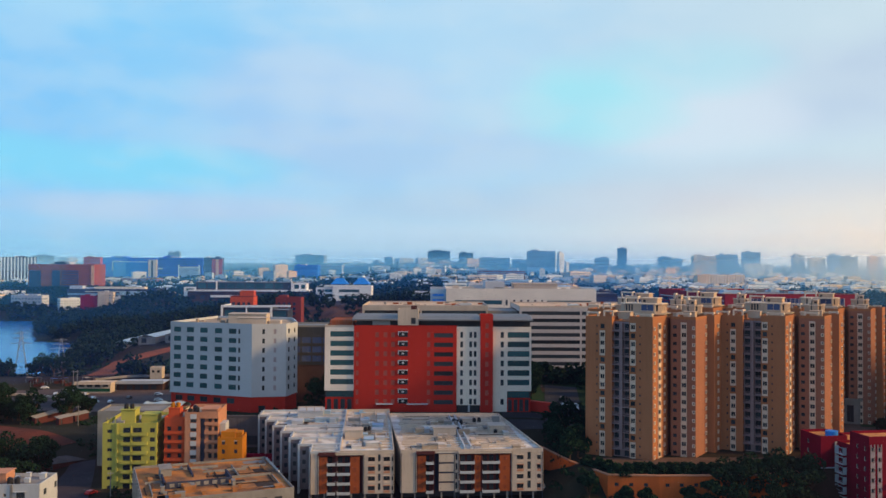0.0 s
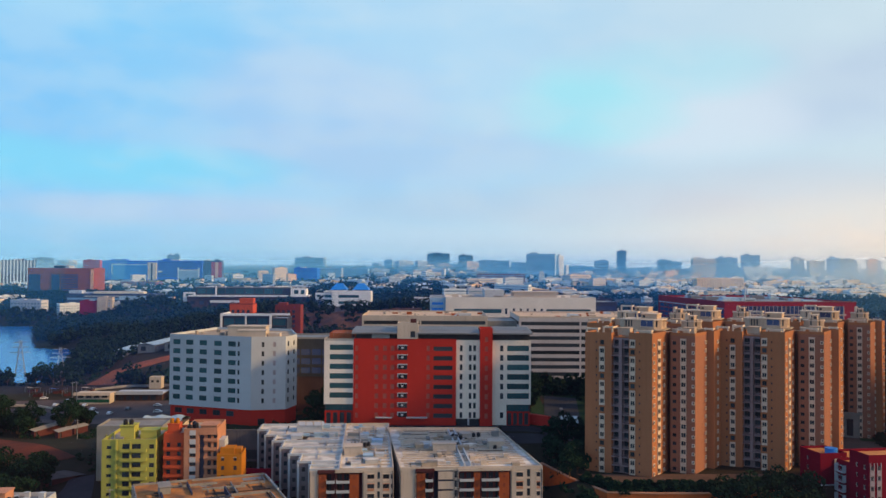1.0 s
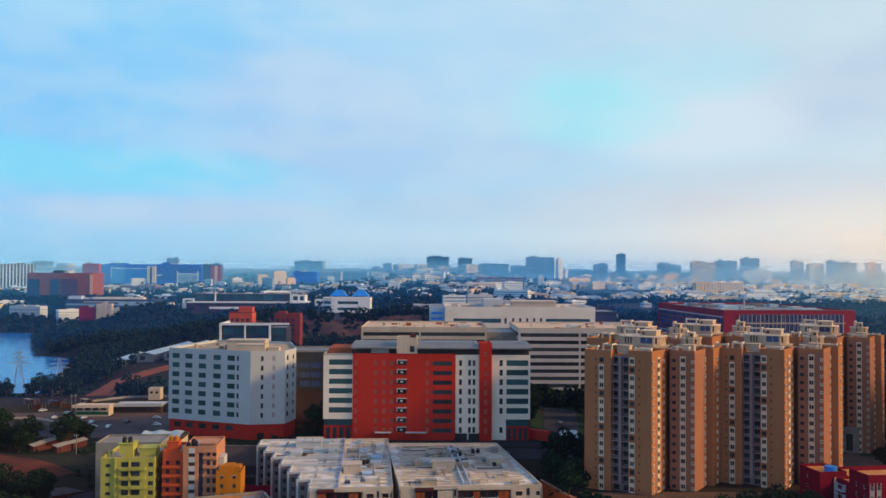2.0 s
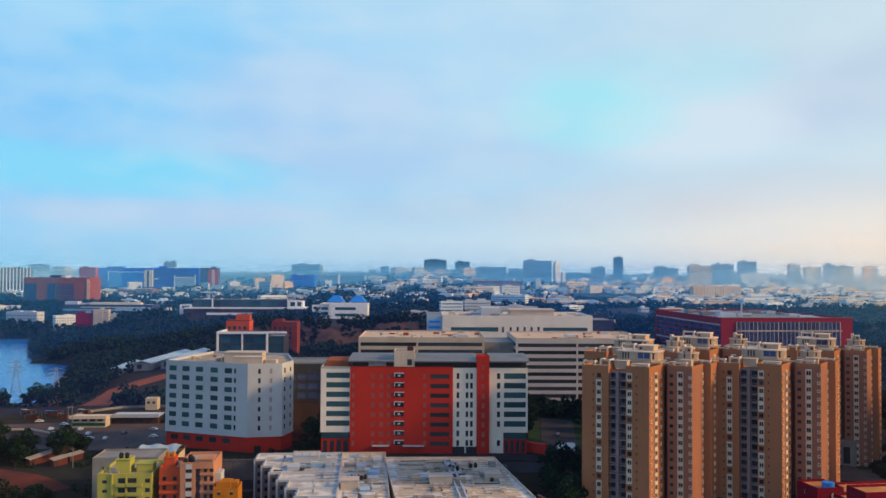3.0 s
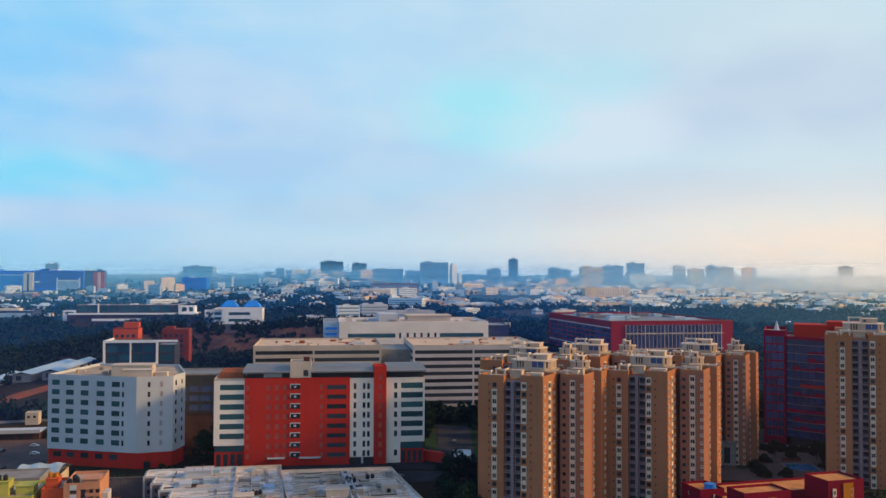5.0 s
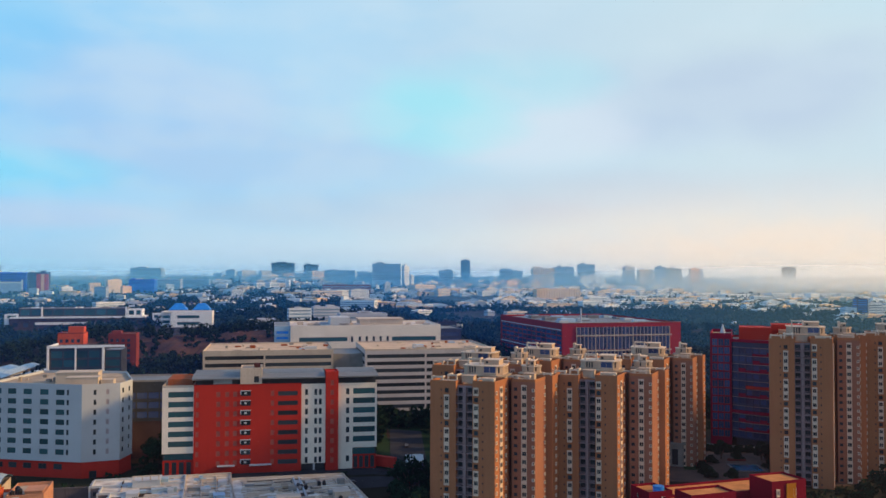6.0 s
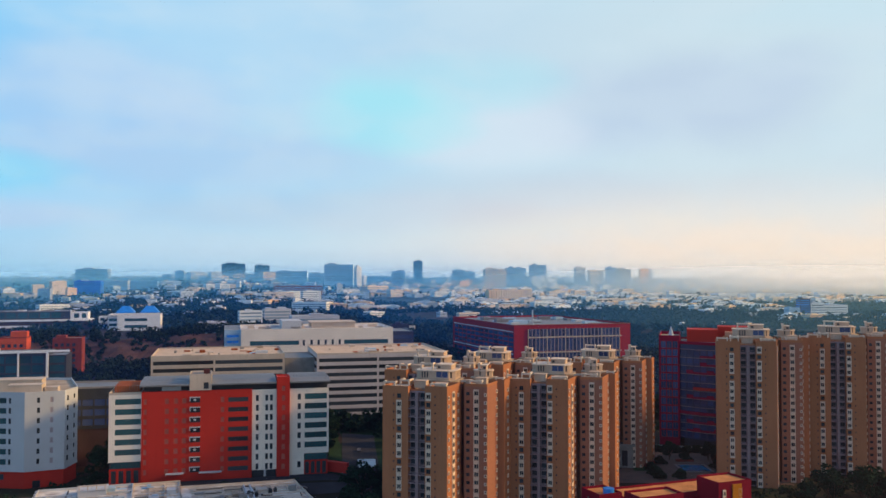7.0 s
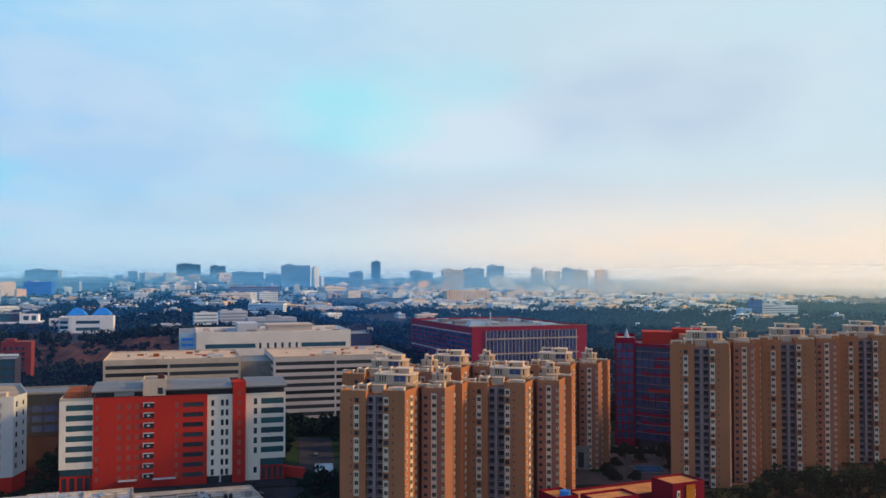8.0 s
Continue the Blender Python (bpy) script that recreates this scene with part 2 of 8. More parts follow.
def box(bm, x0, x1, y0, y1, z0, z1):
    v = [bm.verts.new(p) for p in ((x0, y0, z0), (x1, y0, z0), (x1, y1, z0), (x0, y1, z0), (x0, y0, z1), (x1, y0, z1), (x1, y1, z1), (x0, y1, z1))]
    for f in ((0, 3, 2, 1), (4, 5, 6, 7), (0, 1, 5, 4), (1, 2, 6, 5), (2, 3, 7, 6), (3, 0, 4, 7)):
        bm.faces.new([v[i] for i in f])


def prism(bm, pts, z0, z1):
    """An upright prism over a counter-clockwise outline."""
    lo = [bm.verts.new((*p, z0)) for p in pts]
    hi = [bm.verts.new((*p, z1)) for p in pts]
    bm.faces.new(lo[::-1])
    bm.faces.new(hi)
    for i in range(len(pts)):
        j = (i + 1) % len(pts)
        bm.faces.new((lo[i], lo[j], hi[j], hi[i]))


def mesh_of(name, bm, *mats):
    me = bpy.data.meshes.new(name)
    bm.to_mesh(me)
    bm.free()
    for m in mats:
        me.materials.append(m)
    return me


def part(name, bm, mat, parent, label=""):
    ob = new(name, mesh_of(name, bm, mat))
    ob.parent = parent
    return tagged(ob, label)


def root(name, label, category, at, turn=0.0, group="", kind=""):
    ob = new(name)
    ob.matrix_basis = pose(*at, 0, 0, turn)
    return tagged(ob, label, category, group, kind)


def boxes(*rows):
    bm = bmesh.new()
    for r in rows:
        box(bm, *r)
    return bm


def facade(bm, p, q, z0, z1, holes, deep=0.3):
    """An upright wall from p to q (left to right seen from outside), with openings (a, b, c, d): from a to b along it, from c to d high."""
    p, q = Vector(p), Vector(q)
    length = (q - p).length
    u = (q - p) / length
    inward = Vector((-u.y, u.x))
    xs = sorted({0.0, length, *(round(h[k], 3) for h in holes for k in (0, 1))})
    zs = sorted({z0, z1, *(round(h[k], 3) for h in holes for k in (2, 3))})
    at = {}

    def vert(a, c, d=0.0):
        key = (round(a, 3), round(c, 3), d)
        if key not in at:
            w = p + u * a + inward * d
            at[key] = bm.verts.new((w.x, w.y, c))
        return at[key]

    spots = {}
    for h in holes:
        spots.setdefault(round(h[2], 3), []).append(h)
    for i in range(len(xs) - 1):
        for k in range(len(zs) - 1):
            a, c = (xs[i] + xs[i + 1]) / 2, (zs[k] + zs[k + 1]) / 2
            if any(h[0] < a < h[1] and h[2] < c < h[3] for h in holes):
                continue
            bm.faces.new((vert(xs[i], zs[k]), vert(xs[i + 1], zs[k]), vert(xs[i + 1], zs[k + 1]), vert(xs[i], zs[k + 1])))
    for a, b, c, d in (h[:4] for h in holes):
        ring = [(a, c), (b, c), (b, d), (a, d)]
        for i in range(4):
            (a0, c0), (a1, c1) = ring[i], ring[(i + 1) % 4]
            w = []
            for aa, cc, dd in ((a0, c0, 0), (a0, c0, deep), (a1, c1, deep), (a1, c1, 0)):
                s = p + u * aa + inward * dd
                w.append(bm.verts.new((s.x, s.y, cc)))
            bm.faces.new(w)


WINDOWS = {}


def window_mesh(w, h, style, bare=False):
    """A window that fits an opening of that size: its frame and its panes; some have a surround that stands proud of the wall."""
    key = (round(w, 2), round(h, 2), style, bare)
    if key in WINDOWS:
        return WINDOWS[key]
    frame_mat, glass, surround, bars = {
        "plain": (DARK, GLASS, 0, 2),
        "white": (CREAM, GLASS, 0.22, 2),
        "dark_strip": (DARK, GLASS, 0, max(2, round(w / 2.5))),
        "small": (CREAM, GLASS, 0, 1),
        "lit": (CREAM, GLASS, 0.2, 1),
        "strip": (DARK, GREEN_GLASS, 0, max(2, round(w / 1.5))),
        "office": (DARK, GREEN_GLASS, 0, 3),
        "slot": (DARK, GLASS, 0, 1),
        "faded": (FADED_RED, FADED_RED, 0, 2),
        "bluish": (WHITE, BLUE_GLASS, 0, 2),
        "steel": (OFFWHITE, NAVY_GLASS, 0, 2),
        "wood": (BROWN, GLASS, 0, 2),
        "curtain": (FADED_RED, NAVY_GLASS, 0, 2),
        "navy": (NAVY, NAVY_GLASS, 0, 2),
        "open": (DARK, DARK, 0, 1),
        "blind": (LILAC_PAINT, LILAC_PAINT, 0, 1),
    }[style]
    bm = bmesh.new()
    t = min(0.09, w / 6)
    edges = np.linspace(-w / 2, w / 2, bars + 1)
    lights = [(edges[i] + t / (1 if i == 0 else 2), edges[i + 1] - t / (1 if i == bars - 1 else 2)) for i in range(bars)]
    facade(bm, (-w / 2, 0.14), (w / 2, 0.14), -h / 2, h / 2, [(a + w / 2, b + w / 2, -h / 2 + t, h / 2 - t) for a, b in lights], 0.06)
    if surround:
        s = surround
        up = 0.66 if style == "white" else s
        facade(bm, (-w / 2 - s, -0.3), (w / 2 + s, -0.3), -h / 2 - up, h / 2 + up, [(s, s + w, -h / 2, h / 2)], 0.44)
        rim = [(-w / 2 - s, -h / 2 - up), (w / 2 + s, -h / 2 - up), (w / 2 + s, h / 2 + up), (-w / 2 - s, h / 2 + up)]
        for i in range(4):
            (x0, z0), (x1, z1) = rim[i], rim[(i + 1) % 4]
            bm.faces.new([bm.verts.new(c) for c in ((x0, -0.3, z0), (x0, 0.02, z0), (x1, 0.02, z1), (x1, -0.3, z1))])
    panes = []
    for a, b in () if bare else lights:
        v = [bm.verts.new(c) for c in ((a, 0.2, -h / 2 + t), (b, 0.2, -h / 2 + t), (b, 0.2, h / 2 - t), (a, 0.2, h / 2 - t))]
        panes.append(bm.faces.new(v))
    for f in panes:
        f.material_index = 1
    bmesh.ops.remove_doubles(bm, verts=bm.verts, dist=0.002)
    WINDOWS[key] = mesh_of("window", bm, frame_mat, glass)
    return WINDOWS[key]


def pane_mesh(w, h, style):
    """The glass of a window, as a sheet of its own behind the frame."""
    key = (round(w, 2), round(h, 2), style, "pane")
    if key not in WINDOWS:
        mat = {"strip": GREEN_GLASS, "office": GREEN_GLASS, "faded": FADED_RED, "open": DARK, "blind": LILAC_PAINT}.get(style, GLASS)
        WINDOWS[key] = mesh_of("pane", boxes((-w / 2 + 0.02, w / 2 - 0.02, 0.19, 0.21, -h / 2 + 0.02, h / 2 - 0.02)), mat)
    return WINDOWS[key]


def glaze(parent, p, q, holes, split=False):
    p, q = Vector(p), Vector(q)
    u = (q - p).normalized()
    turn = math.degrees(math.atan2(u.y, u.x))
    for a, b, c, d, style in holes:
        s = p + u * (a + b) / 2
        ob = new("window", window_mesh(b - a, d - c, style, split))
        if split:
            sheet_ob = new("pane", pane_mesh(b - a, d - c, style))
            sheet_ob.parent = ob
        ob.parent = parent
        ob.matrix_basis = pose(s.x, s.y, (c + d) / 2, 0, 0, turn)


def storeys(parent, pts, z0, z1, mat, holes=None, name="wall", deep=0.3, label="", split=False):
    """The outer walls over a counter-clockwise outline, with the windows of each side set into them."""
    holes = holes or {}
    bm = bmesh.new()
    for i, p in enumerate(pts):
        q = pts[(i + 1) % len(pts)]
        facade(bm, p, q, z0, z1, holes.get(i, ()), deep)
    for i, p in enumerate(pts):
        glaze(parent, p, pts[(i + 1) % len(pts)], holes.get(i, ()), split)
    bmesh.ops.remove_doubles(bm, verts=bm.verts, dist=0.003)
    return part(name, bm, mat, parent, label)


def inset(pts, d):
    out = []
    for i, p in enumerate(pts):
        a, b, c = Vector(pts[i - 1]), Vector(p), Vector(pts[(i + 1) % len(pts)])
        u, w = (b - a).normalized(), (c - b).normalized()
        n1, n2 = Vector((-u.y, u.x)), Vector((-w.y, w.x))
        k = (n1 + n2) / max(0.3, 1 + n1.dot(n2))
        out.append(tuple(b + k * d))
    return out


def flat_roof(parent, pts, z, mat, rim_mat, rim=1.0, thick=0.3, eave=0.0):
    """A roof deck with a parapet round it."""
    pts = inset(pts, -eave) if eave else pts
    bm = bmesh.new()
    prism(bm, inset(pts, 0.02), z - 0.4, z)
    part("roof", bm, mat, parent)
    if rim:
        inner = inset(pts, thick)
        bm = bmesh.new()
        lo = z - (0.4 if eave else 0.0)
        rows = [[bm.verts.new((*p, c)) for p in pts] for c in (lo, z + rim)] + [[bm.verts.new((*p, c)) for p in inner] for c in (z + rim, z - 0.1)]
        for a, b in zip(rows, rows[1:]):
            for i in range(len(pts)):
                j = (i + 1) % len(pts)
                bm.faces.new((a[i], a[j], b[j], b[i]))
        part("parapet", bm, rim_mat, parent)


def rect(x0, x1, y0, y1):
    return [(x0, y0), (x1, y0), (x1, y1), (x0, y1)]


def rows_of(u0, u1, z0, step, count, tall, style):
    return [(u0, u1, z0 + i * step, z0 + i * step + tall, style) for i in range(count)]


def roof_clutter(r, pts_box, z, seed, count, mats, big=5.0, holes=()):
    rnd = random.Random(seed)
    x0, x1, y0, y1 = pts_box
    for k in range(count):
        w, d, t = rnd.uniform(0.8, big), rnd.uniform(0.8, big), rnd.uniform(0.4, 1.8)
        x, y = rnd.uniform(x0, x1 - w), rnd.uniform(y0, y1 - d)
        part("roof_unit", boxes((x, x + w, y, y + d, z - 0.05, z + t), (x - 0.1, x + w + 0.1, y - 0.1, y + d + 0.1, z + t, z + t + 0.12)), rnd.choice(mats), r)


def roof_patches(r, area, z, seed, count, mats):
    """Repair strips, tar patches and pipe runs that lie on a flat roof."""
    rnd = random.Random(seed)
    x0, x1, y0, y1 = area
    for k in range(count):
        if k % 3 == 0:
            w, d, t, name = rnd.uniform(5, 14), 0.22, 0.3, "roof_pipe"
        elif k % 3 == 1:
            w, d, t, name = 0.3, rnd.uniform(4, 12), 0.35, "roof_pipe"
        else:
            w, d, t, name = rnd.uniform(2, 8), rnd.uniform(1.5, 6), 0.03 + 0.004 * (k % 9), "roof_patch"
        x, y = rnd.uniform(x0, max(x0 + 0.1, x1 - w)), rnd.uniform(y0, max(y0 + 0.1, y1 - d))
        part(name, boxes((x, min(x1, x + w), y, min(y1, y + d), z - 0.02, z + t)), rnd.choice(mats), r)


def tank(r, x, y, z, mat=None, size=0.75, tall=1.6):
    bm = bmesh.new()
    bmesh.ops.create_cone(bm, cap_ends=True, segments=14, radius1=size, radius2=size, depth=tall, matrix=Matrix.Translation((x, y, z + tall / 2)))
    bmesh.ops.create_cone(bm, cap_ends=True, segments=14, radius1=size, radius2=size * 0.35, depth=0.4, matrix=Matrix.Translation((x, y, z + tall + 0.2)))
    part("water_tank", bm, mat or BLACK, r, "black plastic water tank" if mat is None else "")

# ---- ground ----


def ease(x, a, b):
    t = min(1.0, max(0.0, (x - a) / (b - a)))
    return t * t * (3 - 2 * t)


def shore(x, y):
    """Below zero inside the lake."""
    wave = 9 * noise.noise((x / 90, y / 90, 3.0)) + 5 * noise.noise((x / 30, y / 30, 7.0))
    left = -258 - 0.33 * (y - 600) - 40 * ease(y, 806, 828) - 26 * ease(y, 828, 960) + wave
    return max(x - left, 575 - y + 0.12 * (x + 300), y - 1110 + 0.3 * wave)


def land(x, y):
    """The height of the ground."""
    k = ease(x, -112, -100) * (1 - ease(x, -52, -42))
    low = -11 * (1 - ease(y, 318 + 29 * k, 356 - 5 * k))
    if x > 38:
        low = low * (1 - ease(x, 38, 48)) + -8 * (1 - ease(y, 279, 284)) * ease(x, 38, 48)
    z = low
    z += 3.5 * ease(y, 350, 372) * ease(x, -60, -40) * (1 - ease(x, 40, 60))
    z -= 4 * ease(-x, 110, 150) * ease(y, 320, 400) * (1 - ease(y, 560, 700))
    z += (8 * ease(y, 560, 680) + 10 * ease(y, 790, 880)) * (1 - ease(-x, 170, 340)) * (1 - ease(x, 130, 260) * 0.8)
    z += 9 * ease(y, 1100, 1500) * (1 if x < -150 else 0.4) + 56 * ease(y, 2300, 4850)
    z += (3 + y / 500 * ease(y, 500, 1500)) * noise.noise((x / 180, y / 180, 0.5)) * ease(y, 420, 700)
    z += 6 * math.exp(-(((y - 895) / 55) ** 2)) * ease(x, -240, -170) * (1 - ease(x, 20, 60))
    z += 25 * math.exp(-(((x + 340) / 40) ** 2) - ((y - 1050) / 75) ** 2)
    s = shore(x, y)
    if s < 60:
        z = z * ease(s, 0, 60) + -7.2 * (1 - ease(s, 0, 60))
    if s < 0:
        z = -7.2 - 5 * ease(-s, 0, 25)
    return z


def spaced(a, b, step, far_a, far_b, grow=1.13):
    mid = list(np.arange(a, b + 0.1, step))
    for sign, end, limit in ((-1, a, far_a), (1, b, far_b)):
        d, x, extra = step, end, []
        while abs(x - limit) > d:
            d *= grow
            x += sign * d
            if (limit - x) * sign <= 0:
                break
            extra.append(x)
        extra.append(limit)
        mid = extra[::-1] + mid if sign < 0 else mid + extra
    return mid


def build_ground():
    xs, ys = spaced(-420, 440, 7, -4800, 4800), spaced(200, 760, 7, -1500, 4900)
    verts = [(x, y, land(x, y)) for y in ys for x in xs]
    n = len(xs)
    faces = [(j * n + i, j * n + i + 1, (j + 1) * n + i + 1, (j + 1) * n + i) for j in range(len(ys) - 1) for i in range(n - 1)]
    me = bpy.data.meshes.new("ground")
    me.from_pydata(verts, [], faces)
    me.shade_smooth()
    m = material("scrub_and_soil", (0.022, 0.027, 0.015), 0.95, 0.4, 0.012, bump=0.6, grain=12, other=(0.040, 0.022, 0.017))
    me.materials.append(m)
    tagged(new("ground", me), "dark scrubby ground with patches of brown soil", "ground", kind="structure")


build_ground()


def build_lake():
    m = bpy.data.materials.new("lake_water")
    m.use_nodes = True
    n, l = m.node_tree.nodes, m.node_tree.links
    b = n["Principled BSDF"]
    b.inputs["Base Color"].default_value = (0.015, 0.16, 0.50, 1)
    b.inputs["Roughness"].default_value = 0.16
    b.inputs["Specular IOR Level"].default_value = 0.12
    t = n.new("ShaderNodeTexNoise")
    t.inputs["Scale"].default_value, t.inputs["Detail"].default_value = 0.25, 4
    geo = n.new("ShaderNodeNewGeometry")
    l.new(geo.outputs["Position"], t.inputs["Vector"])
    bp = n.new("ShaderNodeBump")
    bp.inputs["Strength"].default_value, bp.inputs["Distance"].default_value = 0.12, 0.4
    l.new(t.outputs["Fac"], bp.inputs["Height"])
    l.new(bp.outputs[0], b.inputs["Normal"])
    bm = bmesh.new()
    box(bm, -1500, -190, 540, 1140, -9, -8)
    tagged(new("lake", mesh_of("lake", bm, m)), "still blue lake water reflecting the sky", "lake", kind="structure")


build_lake()


def sheet(name, label, category, outline, mat, lift=0.12, step=6.0, kind="structure"):
    """A strip of paving or soil that follows the ground inside a four-sided outline."""
    a, b, c, d = (Vector(p) for p in outline)
    nu = max(2, int(max((b - a).length, (c - d).length) / step))
    nv = max(2, int(max((d - a).length, (c - b).length) / step))
    bm = bmesh.new()
    grid = []
    for j in range(nv + 1):
        for i in range(nu + 1):
            p = (a.lerp(b, i / nu)).lerp(d.lerp(c, i / nu), j / nv)
            grid.append(bm.verts.new((p.x, p.y, land(p.x, p.y) + lift)))
    for j in range(nv):
        for i in range(nu):
            k = j * (nu + 1) + i
            bm.faces.new((grid[k], grid[k + 1], grid[k + nu + 2], grid[k + nu + 1]))
    return tagged(new(name, mesh_of(name, bm, mat)), label, category, kind=kind)

# ---- office block in white with a red base ----


def white_block():
    r = root("office_block", "white eight-storey office block on a red painted base", "building", (-79, 388.5, -1))
    pts = [(-42.9, 15.8), (-1.9, 0), (13.0, 3.0), (16.0, 16), (8, 50), (-32, 60)]
    z1, top = 8.2, 39.5
    step = 4.2
    big = []
    for a in (1.9, 9.0, 16.4, 24.3, 31.8):
        big += rows_of(a, a + 4.0, z1 + 2.5, step, 7, 2.3, "office")
    big += rows_of(36.8, 37.9, z1 + 2.5, step, 7, 2.3, "slot")
    face = rows_of(4.6, 5.7, z1 + 2.6, step, 7, 2.2, "slot") + rows_of(9.6, 10.8, z1 + 2.6, step, 7, 2.2, "blind")
    end = rows_of(2.2, 4.0, z1 + 2.6, step, 7, 2.2, "slot") + rows_of(9, 10.6, z1 + 2.6, step, 7, 2.0, "slot")
    storeys(r, pts, z1, top, WHITE, {0: big, 1: face, 2: end}, split=True)
    base = inset(pts, 0.4)
    storeys(r, base, 0, z1 - 0.15, RED, {0: [(a, a + 4, 4.4, 6.8, "plain") for a in (2.4, 9, 16, 23.2, 30.4)], 1: [(3, 6, 1, 4, "plain")]}, "base_wall", label="red painted base storeys")
    bm = bmesh.new()
    prism(bm, inset(pts, -0.15), z1 - 0.3, z1)
    part("ledge", bm, WHITE, r)
    flat_roof(r, pts, top, ROOF_TAN, WHITE, 1.1)
    bm = boxes((-15.5, 2.0, 13, 22, top, top + 4.6), (-15.8, 2.3, 12.7, 22.3, top + 4.6, top + 5.0))
    part("stair_head", bm, OFFWHITE, r)
    part("stair_head", boxes((-9.5, 3.6, 4.6, 11, top, top + 3.4), (-9.7, 3.8, 4.4, 11.2, top + 3.4, top + 3.65)), OFFWHITE, r)
    part("stair_head", boxes((4.5, 9.5, 6.5, 12, top, top + 2.2)), OFFWHITE, r)
    for k in range(5):
        part("roof_unit", boxes((-13 + k * 2.4, -11.2 + k * 2.4, 24, 26, top, top + 1.6)), CONCRETE, r)
    roof_clutter(r, (-34, -14, 18, 44), top, 81, 9, (CONCRETE, OFFWHITE, ROOF_TAN), 2.4)


white_block()

# ---- red and white office building ----


def red_block():
    r = root("office_building", "red and white office building with grey canopy roof", "building", (0, 372, 3.4))
    h = 37.1
    st = 4.08
    z_at = lambda k: h - 5.9 - k * st  # sill of the k-th row from the top
    # white end wing with ribbon windows
    wing = rect(-46.3, -33.7, 0.0, 30)
    ribbon = [(2.4, 12.4, z_at(k) + 0.9, z_at(k) + 3.2, "strip") for k in range(6)]
    storeys(r, wing, 9.0, h - 1, CREAM_WHITE, {0: ribbon, 3: [(4, 26, z_at(k) + 0.9, z_at(k) + 3.0, "strip") for k in range(6)]})
    storeys(r, rect(-46.0, -33.71, 0.6, 29), 6.2, 9.0, DARK, {0: [(0.5, 11.8, 6.4, 8.9, "strip")]}, "glass_storey")
    storeys(r, rect(-46.0, -33.71, 0.6, 29), 0, 6.2, RED, {0: [(a, a + 1.9, 0.3, 5.4, "open") for a in (0.7, 3.6, 6.5, 9.4)]}, "base_wall")
    flat_roof(r, wing, h - 1, ROOF_TAN, OFFWHITE, 0.9)
    bm = boxes((-45, -35, 8, 26, h - 1, h + 1.6))
    part("plant_screen", bm, TERRACOTTA, r)
    bm = bmesh.new()
    for k in range(12):
        box(bm, -45.6 + k, -45.5 + k, 1, 1.1, h - 1, h + 2.6)
    part("pipe_row", bm, STEEL, r)
    # red middle
    mid = rect(-33.7, 10.2, -0.6, 30)
    holes = []
    for k in range(8):
        z = z_at(k)
        holes += [(9.0, 10.6, z + 0.7, z + 2.9, "faded"), (12.6, 14.2, z + 0.7, z + 2.9, "faded"), (15.8, 17.4, z + 0.7, z + 2.9, "faded")]
        holes += [(0.8, 2.0, z + 0.7, z + 2.9, "faded"), (31.2, 32.6, z + 0.7, z + 2.9, "faded")]
        holes += [(34.2, 42.4, z + 0.7, z + 2.6, "plain")]
        holes += [(19.1, 23.0, z + 0.9, z + 2.9, "plain")]
    storeys(r, mid, 0, h, RED, {0: holes}, split=True)
    for k in range(8):
        bm = boxes((-14.9, -10.6, -1.1, -0.62, z_at(k) + 2.95, z_at(k) + 3.3), (-14.9, -14.55, -1.0, -0.62, z_at(k) + 1.6, z_at(k) + 2.94), (-13.3, -12.3, -1.1, -0.62, z_at(k) + 1.7, z_at(k) + 2.4))
        part("ledge", bm, WHITE, r, "white service ledge with air-conditioner units")
    # white bay, red stair tower, white end
    bay = rect(10.2, 20.4, 0, 30)
    slots = []
    for a in (1.6, 5.5, 7.4):
        slots += rows_of(a, a + 1.15, z_at(7) + 0.6, st, 8, 2.5, "slot")
    storeys(r, bay, 3.0, h - 0.5, CREAM_WHITE, {0: slots}, split=True)
    storeys(r, rect(10.5, 20.1, 1, 29), 0, 3.0, DARK, {}, "base_wall")
    part("column", boxes((15.2, 16.0, 0.1, 0.9, 0, 3)), WHITE, r)
    tower = rect(20.4, 25.7, -1.4, 8)
    storeys(r, tower, 0, h + 4.2, RED, {0: rows_of(2.0, 3.4, z_at(7) + 0.6, st, 9, 2.2, "faded")}, label="red stair tower")
    flat_roof(r, tower, h + 4.2, RED, RED, 0.5)
    end = rect(25.7, 42.3, 0, 30)
    slots = rows_of(3.4, 4.8, z_at(7) + 0.6, st, 8, 2.5, "slot")
    slots += [(6.4, 15.8, z_at(k) + 0.7, z_at(k) + 3.1, "strip") for k in range(6)]
    storeys(r, rect(25.7, 31.9, 0, 30), 0, 9.0, CREAM_WHITE, {0: rows_of(3.4, 4.8, z_at(7) + 0.6, st, 1, 2.5, "slot")})
    storeys(r, end, 9.0, h - 0.5, CREAM_WHITE, {0: [s for s in slots if s[2] > 9.2], 1: [(3, 27, z_at(k) + 0.7, z_at(k) + 3.0, "strip") for k in range(6)]})
    storeys(r, rect(31.9, 42.0, 0.6, 29), 6.0, 9.0, DARK, {0: [(0.4, 9.6, 6.2, 8.8, "strip")]}, "glass_storey")
    storeys(r, rect(31.9, 42.0, 0.6, 29), 0, 6.0, RED, {0: [(a, a + 1.7, 0.3, 5.4, "open") for a in (0.5, 2.9, 5.3, 7.7)]}, "base_wall")
    # recessed top storey and canopy roof
    storeys(r, rect(-33, 42, 2.5, 16.5), h - 1, h + 2.2, DARK, {}, "attic_wall")
